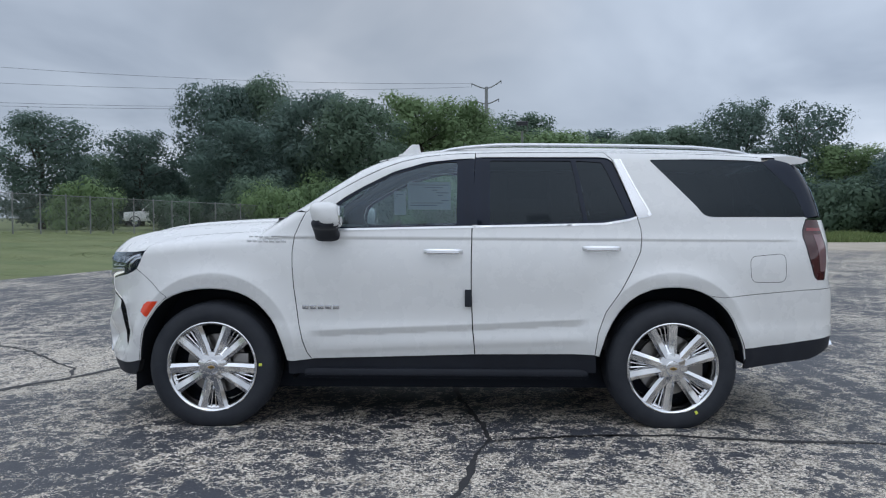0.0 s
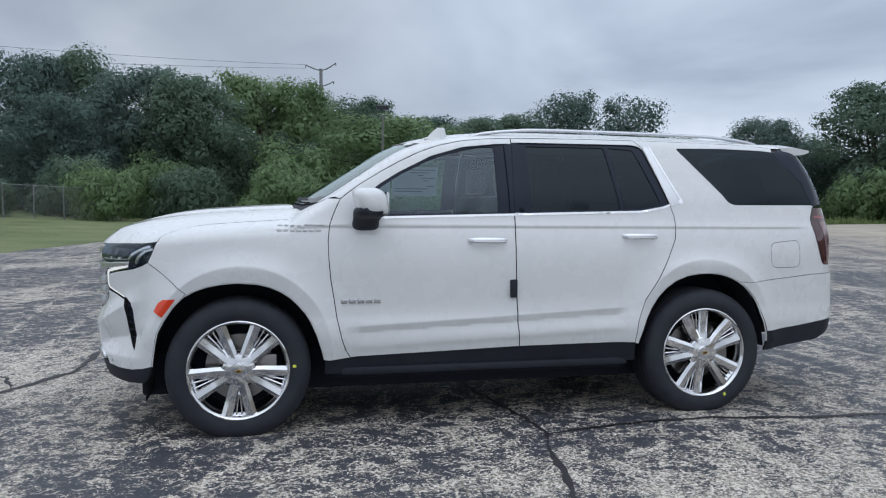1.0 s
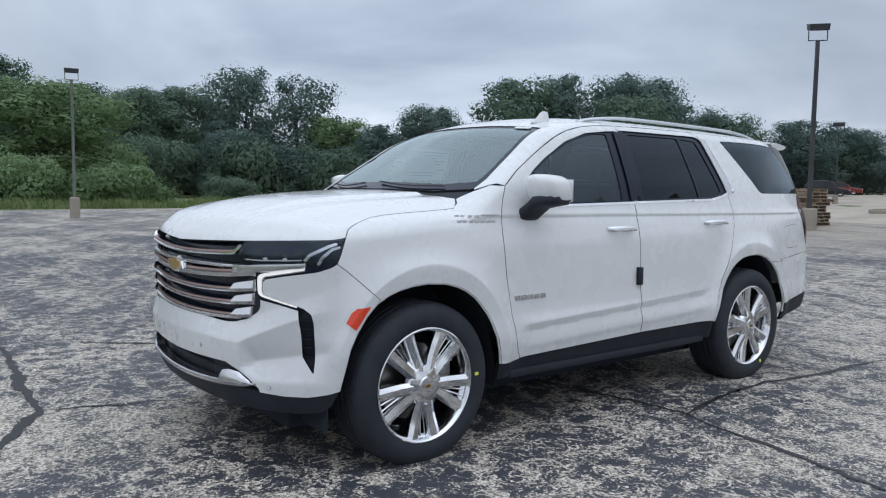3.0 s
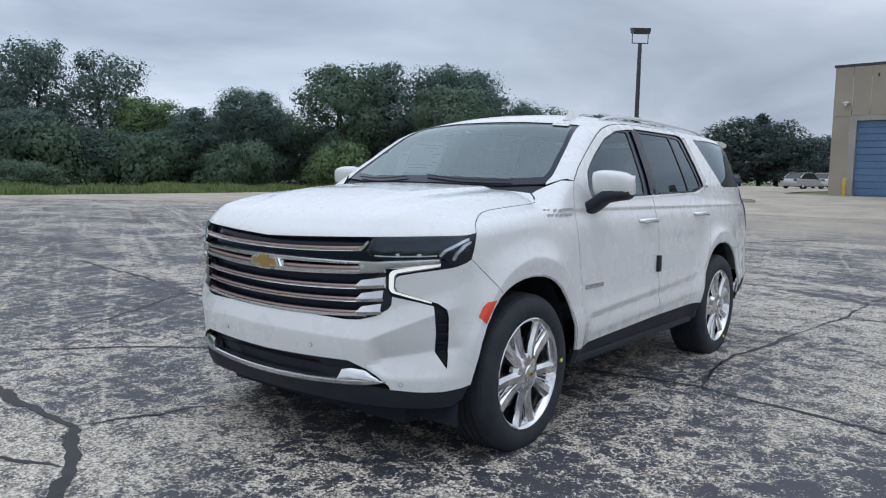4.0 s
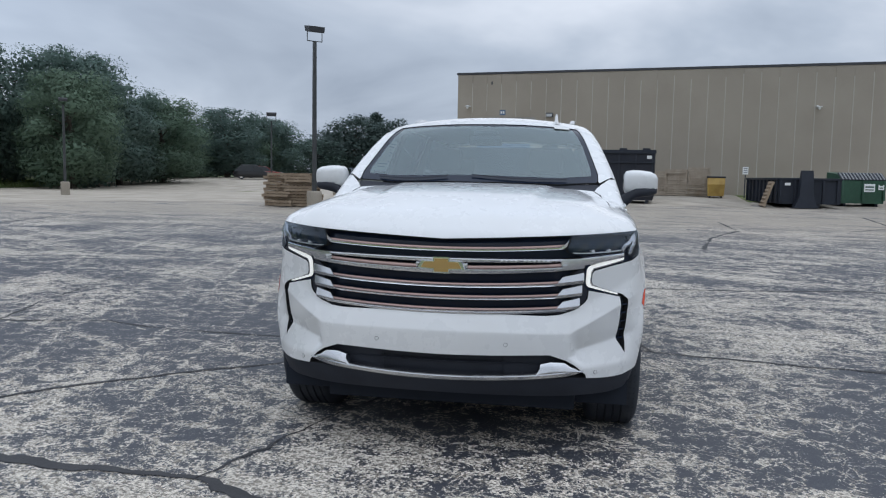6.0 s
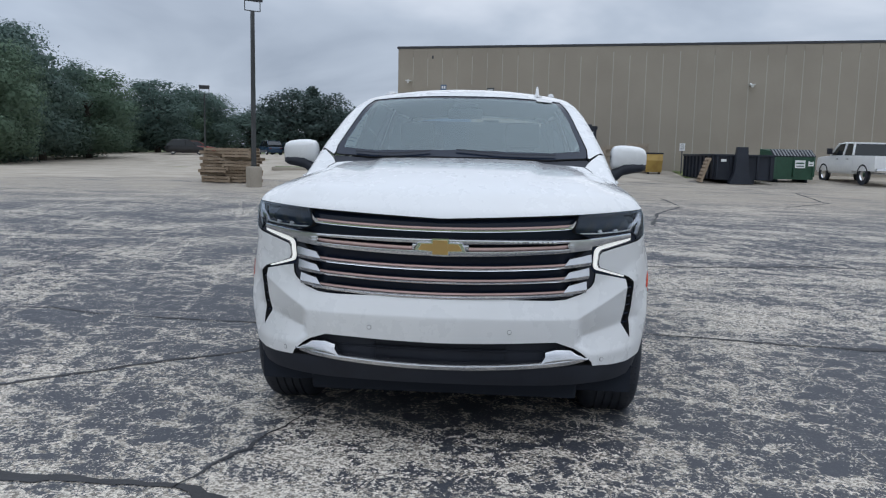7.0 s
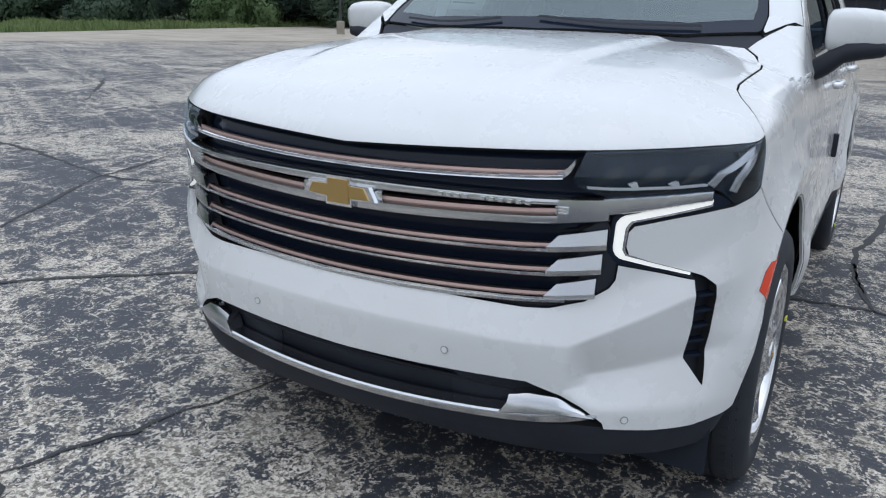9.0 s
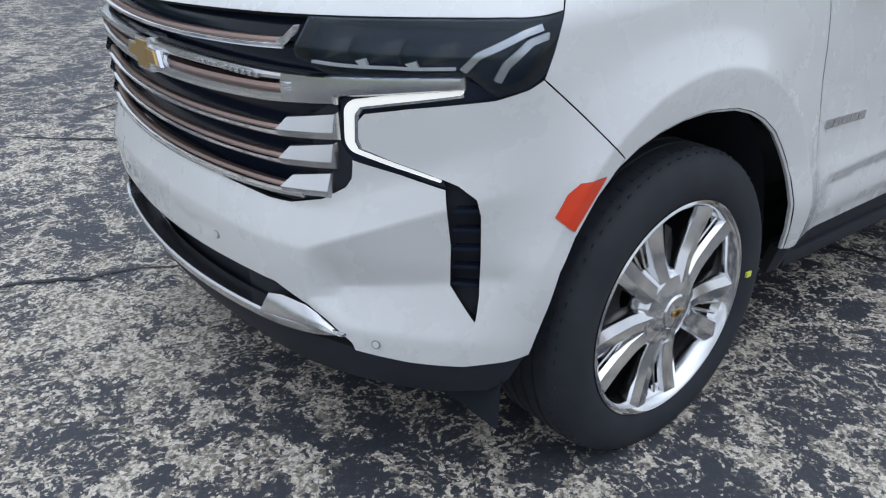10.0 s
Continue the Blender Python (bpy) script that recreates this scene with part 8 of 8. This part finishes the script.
def build_mirror(car, s):
    """Door mirror: white shell, black foot."""
    bm = bmesh.new()
    rings = []
    n = 20
    spec = [(-0.985, 0.05, 0.055, 1.415), (-1.000, 0.074, 0.077, 1.414), (-1.04, 0.088, 0.086, 1.412), (-1.10, 0.092, 0.087, 1.410), (-1.16, 0.088, 0.082, 1.407), (-1.195, 0.070, 0.068, 1.405), (-1.212, 0.040, 0.042, 1.403)]
    for y, hx, hz, z in spec:
        ring = []
        for k in range(n):
            a = 2 * math.pi * k / n
            c, d = math.cos(a), math.sin(a)
            px = math.copysign(abs(c) ** 0.62, c) * hx
            pz = math.copysign(abs(d) ** 0.62, d) * hz
            sweepx = 0.10 * max(0.0, -(y + 1.0)) * 0.8
            ring.append((0.770 + px * (1.0 if px > 0 else 1.15) + sweepx - 0.02 * pz / 0.08, y * -s if s > 0 else y, z + pz))
        rings.append(ring)
    if s > 0:
        rings = [[(x, abs(y), z) for x, y, z in r] for r in rings]
    add_loft(bm, rings)
    shell = part("mirror", bm, WHITE, car, "white door mirror on a black foot", angle=50)
    bm = bmesh.new()
    rings = []
    for y, hx, hz, z, dx in ((-0.93, 0.085, 0.030, 1.270, 0.0), (-0.965, 0.085, 0.045, 1.272, 0.0), (-1.01, 0.075, 0.048, 1.300, -0.004), (-1.06, 0.090, 0.042, 1.342, 0.004), (-1.12, 0.097, 0.038, 1.352, 0.016), (-1.18, 0.086, 0.032, 1.356, 0.024), (-1.207, 0.050, 0.020, 1.360, 0.026)):
        rings.append([(0.755 + dx + hx * math.copysign(abs(math.cos(a)) ** 0.7, math.cos(a)), s * abs(y), z + hz * math.copysign(abs(math.sin(a)) ** 0.7, math.sin(a))) for a in [2 * math.pi * k / 14 for k in range(14)]])
    add_loft(bm, rings)
    part("mirror_foot", bm, BLACK_PLASTIC, shell, "black plastic foot", angle=50)
    bm = bmesh.new()
    add_box(bm, (0.862, s * 1.10 - 0.09, 1.345), (0.872, s * 1.10 + 0.09, 1.470), 0.004)
    part("mirror_glass", bm, CHROME, shell)


def build_body_rest(car):
    for s in (-1, 1):
        for cx, arch in ((0.015, ARCH_F), (3.055, ARCH_R)):
            bm = bmesh.new()
            rings = []
            for y in (0.955, 0.90, 0.60):
                ring = [(arch[0][0] - 0.02, s * y, 0.22 if cx < 1 else 0.34)]
                for x, z in arch:
                    ring.append((cx + (x - cx) * 1.03, s * y, 0.42 + (z - 0.42) * 1.05))
                ring.append((arch[-1][0] + 0.02, s * y, 0.30 if cx < 1 else 0.42))
                rings.append(ring)
            add_loft(bm, rings, close=False)
            inner = [bm.verts.new(Vector(p)) for p in rings[-1]]
            bm.faces.new(inner)
            part("wheel_well", bm, LINER, car, "dark felt wheel arch liner", angle=60)
            lipm = bmesh.new()
            rr = []
            pts = wrap(np.array([su(x, -1.03, z) for x, z in arch]))
            for (px, py, pz), (x, z) in zip(pts, arch):
                ux, uz = cx - px, 0.42 - pz
                d = math.hypot(ux, uz)
                ux, uz = ux / d, uz / d
                py = py if s < 0 else -py
                rr.append([(px, py - s * 0.002, pz), (px + ux * 0.006, py - s * 0.006, pz + uz * 0.006), (px + ux * 0.004, py - s * 0.016, pz + uz * 0.004), (px - ux * 0.004, py - s * 0.016, pz - uz * 0.004)])
            add_loft(lipm, rr)
            part("arch_lip", lipm, WHITE, car, "", angle=40)
        sill = [(0.50, 0.440), (0.655, 0.451), (1.2, 0.468), (1.736, 0.485), (2.2, 0.489), (2.54, 0.490), (2.55, 0.365), (1.7, 0.362), (0.62, 0.352), (0.50, 0.35)]
        panel("sill", sill, wrap, BLACK_PLASTIC, car, "black sill", 0.04, 0.001, 0.03, -0.012, side=s)
        bm = bmesh.new()
        add_box(bm, (0.60, 0.70 if s > 0 else -0.995, 0.338), (2.50, 0.995 if s > 0 else -0.70, 0.388), 0.014)
        part("running_board", bm, BLACK_PLASTIC, car, "black running board")
        # roof rail
        bm = bmesh.new()
        rings = []
        for k in range(29):
            t = k / 28
            x = 1.50 + 2.20 * t
            y = 0.640 - 0.02 * abs(2 * t - 1) ** 2
            lift = 0.034 * min(1, 5.5 * t, 5.5 * (1 - t)) ** 0.6 if 0 < t < 1 else 0.0
            z = float(roof_z(np.array(x), np.array(y))) - 0.004 + lift
            rings.append([(x, s * y + 0.019 * math.cos(a), z + 0.012 * math.sin(a)) for a in [2 * math.pi * j / 10 for j in range(10)]])
        add_loft(bm, rings)
        part("roof_rail", bm, SATIN, car, "bright metal roof rail", angle=50)
    bm = bmesh.new()
    add_box(bm, (-0.60, -0.68, 0.19), (3.42, 0.68, 0.46), 0.02)
    add_box(bm, (0.55, -0.90, 0.30), (2.52, 0.90, 0.47), 0.01)
    part("underbody", bm, LINER, car, "dark underbody")
    # aerial
    bm = bmesh.new()
    rings = []
    for z, x0, x1, w in ((0.0, 1.195, 1.375, 0.034), (0.010, 1.200, 1.370, 0.032), (0.016, 1.225, 1.362, 0.016), (0.042, 1.250, 1.352, 0.012), (0.067, 1.274, 1.348, 0.009), (0.083, 1.296, 1.342, 0.005)):
        base = float(roof_z(np.array(1.28), np.array(-0.505))) - 0.012
        rings.append([(x0, -0.505, base + z), (x0 + 0.3 * (x1 - x0), -0.505 - w, base + z), (x1, -0.505 - w * 0.6, base + z), (x1, -0.505 + w * 0.6, base + z), (x0 + 0.3 * (x1 - x0), -0.505 + w, base + z)])
    add_loft(bm, rings)
    part("aerial", bm, WHITE, car, "white shark fin aerial", angle=50)
    # wipers
    for y0, y1, x0, x1 in ((-0.60, 0.02, 0.42, 0.385), (0.18, 0.66, 0.375, 0.44)):
        bm = bmesh.new()
        n = 10
        rings = []
        for k in range(n + 1):
            t = k / n
            x, y = x0 + (x1 - x0) * t - 0.035 * math.sin(math.pi * t), y0 + (y1 - y0) * t
            z = float(on_top(np.array([[x, y]]))[0][2]) + 0.012
            rings.append([(x - 0.006, y, z - 0.006), (x, y, z + 0.003), (x + 0.006, y, z - 0.006)])
        add_loft(bm, rings)
        part("wiper", bm, BLACK_PLASTIC, car, "black wiper at rest", angle=60)
    # marks on doors and wings: plain bars in place of letters
    for s in (-1, 1):
        for x0, z0, n_, wid, hgt, step_ in ((0.597, 0.802, 5, 0.040, 0.026, 0.0505), (0.225, 1.234, 7, 0.029, 0.017, 0.038), (0.230, 1.261, 4, 0.028, 0.015, 0.037), (0.385, 1.268, 1, 0.115, 0.010, 0.1)):
            for k in range(n_):
                bm = bmesh.new()
                x = x0 + step_ * k
                y0 = float(wrap(np.array([[x + wid / 2, z0]]) if x + wid / 2 > X0 else np.array([su(x + wid / 2, -1.0, z0)]))[0][1])
                y0 = y0 if s < 0 else -y0
                add_box(bm, (x, y0 + s * 0.0035 - 0.003, z0 - hgt / 2), (x + wid, y0 + s * 0.0035 + 0.003, z0 + hgt / 2), 0.0015)
                part("name_bar", bm, BRIGHT if z0 > 1 else SATIN, car, "plain chrome bar")
    # paper tag on the windscreen
    bm = bmesh.new()
    pts = on_top(np.array([(1.08, -0.605), (1.055, -0.50), (1.088, -0.49), (1.118, -0.60)]), 0.0)
    add_loft(bm, [[tuple(p + (0, 0, 0.001)) for p in pts], [tuple(p + (0, 0, 0.003)) for p in pts]])
    part("screen_label", bm, PAPER, car, "white paper label on the windscreen")


def build_interior(car):
    def boxes(name, lst, m_, label="", bev=0.03):
        bm = bmesh.new()
        for lo, hi in lst:
            add_box(bm, lo, hi, bev)
        return part(name, bm, m_, car, label, angle=50)
    boxes("dashboard", [((0.50, -0.78, 1.02), (0.92, 0.78, 1.30)), ((0.55, -0.72, 1.22), (0.85, 0.72, 1.335))], INTERIOR, "dark dashboard", 0.06)
    boxes("cabin_floor", [((0.60, -0.88, 0.50), (4.05, 0.88, 0.58))], INTERIOR, "", 0.02)
    for y in (-0.42, 0.42):
        boxes("front_seat", [((1.25, y - 0.27, 0.62), (1.80, y + 0.27, 0.95)), ((1.68, y - 0.26, 0.88), (1.88, y + 0.26, 1.46)), ((1.74, y - 0.14, 1.48), (1.86, y + 0.14, 1.68))], INTERIOR, "dark leather seat", 0.05)
        boxes("rear_seat", [((2.15, y - 0.30, 0.62), (2.65, y + 0.30, 0.92)), ((2.55, y - 0.28, 0.85), (2.75, y + 0.28, 1.42)), ((2.62, y - 0.14, 1.44), (2.73, y + 0.14, 1.62))], INTERIOR, "dark leather seat", 0.05)
    bm = bmesh.new()
    m = pose(1.10, -0.42, 1.20, 0, -62, 0)
    rings = []
    for k in range(33):
        a = 2 * math.pi * k / 32
        rings.append([m @ Vector(((0.185 + 0.016 * math.cos(b)) * math.cos(a), (0.185 + 0.016 * math.cos(b)) * math.sin(a), 0.016 * math.sin(b))) for b in [2 * math.pi * j / 8 for j in range(8)]])
    add_loft(bm, rings, caps=False)
    add_rod(bm, m @ Vector((-0.18, 0, 0)), m @ Vector((0.18, 0, 0)), 0.02)
    add_rod(bm, m @ Vector((0, 0, -0.25)), m @ Vector((0, 0, 0.03)), 0.06)
    part("steering_wheel", bm, INTERIOR, car, "dark steering wheel")
    bm = bmesh.new()
    add_box(bm, (0.985, -0.12, 1.665), (1.01, 0.12, 1.735), 0.012)
    add_box(bm, (0.99, -0.09, 1.735), (1.12, 0.09, 1.775), 0.015)
    part("rear_view_mirror", bm, BLACK_PLASTIC, car, "dark rear-view mirror")
    lining = [(1.15, 0.0), (1.20, -0.55), (1.6, -0.60), (2.6, -0.61), (3.8, -0.58), (3.9, 0.0)]
    lining = lining + flip(lining[::-1])[1:-1]
    panel("headliner", lining, on_top, HEADLINER, car, "", 0.12, 0.0, 0, -0.05)
    # price sheets stuck inside the far front window
    for x0, x1, z0, z1, nm in ((1.175, 1.560, 1.470, 1.715, "price_sheet"), (1.05, 1.155, 1.42, 1.63, "price_sheet")):
        pts = wrap(np.array([(x0, z0), (x1, z0), (x1, z1), (x0, z1)]), -0.024) * (1, -1, 1)
        bm = bmesh.new()
        add_loft(bm, [[tuple(p) for p in pts], [tuple(p + (0, -0.001, 0)) for p in pts]])
        sheet = part(nm, bm, SHEET, car, "printed price sheet inside the window")
        bm = bmesh.new()
        for k in range(9):
            z = z1 - 0.03 - (z1 - z0 - 0.04) * k / 9
            q = wrap(np.array([(x0 + 0.02, z), (x1 - 0.02 - 0.05 * (k % 3), z), (x1 - 0.02 - 0.05 * (k % 3), z + 0.008), (x0 + 0.02, z + 0.008)]), -0.026) * (1, -1, 1)
            add_loft(bm, [[tuple(p) for p in q], [tuple(p + (0, -0.001, 0)) for p in q]])
        part("print_line", bm, INK, sheet)


def build_car():
    car = thing("sport_utility_car", "large white sport utility car with chrome grille on worn asphalt", "car")
    build_doors(car)
    build_panels(car)
    build_front(car)
    for x in WHEELS_X:
        for s in (-1, 1):
            build_wheel(car, x, s)
    for s in (-1, 1):
        build_mirror(car, s)
    build_body_rest(car)
    build_interior(car)
    bm = bmesh.new()
    add_box(bm, (1.668, -1.042, 0.808), (1.712, -1.016, 0.922), 0.004)
    part("door_guard", bm, BLACK_PLASTIC, car, "black foam guard on the door edge")
    settle_body(car)
    return car


def settle_body(car):
    """Small corrections of length, width and rake over the whole body, wheels aside."""
    shift = smooth_curve([-1.0, -0.5, 0.0, 0.35, 0.6, 1.2, 1.72, 2.3, 2.6, 2.85, 3.18, 3.49, 3.86, 4.04, 4.2, 4.45], [0.006, -0.012, 0.002, 0.009, 0.015, 0.020, 0.025, 0.021, 0.018, 0.010, 0.004, -0.005, -0.028, -0.043, -0.056, -0.062])
    for ob in car.children_recursive:
        up = ob
        while up.parent is not None and up.parent != car:
            up = up.parent
        if ob.type != "MESH" or up.name.split(".")[0] == "wheel":
            continue
        me = ob.data
        v = np.empty(len(me.vertices) * 3)
        me.vertices.foreach_get("co", v)
        v = v.reshape(-1, 3)
        x = v[:, 0].copy()
        v[:, 0] += shift(x)
        v[:, 1] *= 1.011
        v[:, 2] += v[:, 2] / 1.3 * (0.0125 - 0.0063 * x) * np.clip((x + 1.3) / 0.9, 0.3, 1)
        me.vertices.foreach_set("co", v.ravel())
        me.update()


build_car()


build_ground()
build_cracks()
build_grass()
build_trees()
build_hall()
build_container(34.1, 0.25, -97, 2.75, 2.0, 2.0, False)
build_container(33.5, -3.40, -97, 2.55, 2.2, 2.5, True)
build_rolloff()
build_green_bin()
build_pallets()
build_yellow_bin()
build_sign_post()
build_lamp_post(24.5, 9.30, 7.22, POLE_DARK, "dark lamp post with a box lamp on a concrete base", -50, 0.9, head=0.72)
build_lamp_post(4.45, 27.2, 5.60, POLE_GREEN, "weathered green lamp post on a concrete base", -10, 0.68, head=0.54)
build_lamp_post(35.8, 28.2, 5.6, POLE_DARK, "dark lamp post on a concrete base before the wood", -50, 0.9, head=0.5)
build_lamp_post(64.0, 26.9, 7.2, POLE_DARK, "dark lamp post with a box lamp far off", -66, 0.9)
build_island()
build_fence()
build_pylon()
build_pickup(35.9, -18.3, 183, "white crew-cab pickup truck parked by the hall")
build_pickup(-26.0, 64.5, 20, "white pickup truck parked behind the fence")
build_parked_car(80.6, 35.7, 113, DARK_CAR, "black parked car at the far edge of the lot", True)
build_parked_car(86.0, 36.8, 112, RED_CAR, "dark red parked car at the far edge of the lot")
build_parked_car(88.6, 28.5, 215, NAVY, "dark blue parked car at the far edge of the lot", True)
build_parked_car(89.0, 26.0, 212, NAVY, "dark blue parked car at the far edge of the lot")
build_parked_car(73.2, 14.2, 160, SILVER, "silver parked car beyond the hall")
build_parked_car(76.5, 12.6, 160, PLAIN_WHITE, "white parked car beyond the hall")
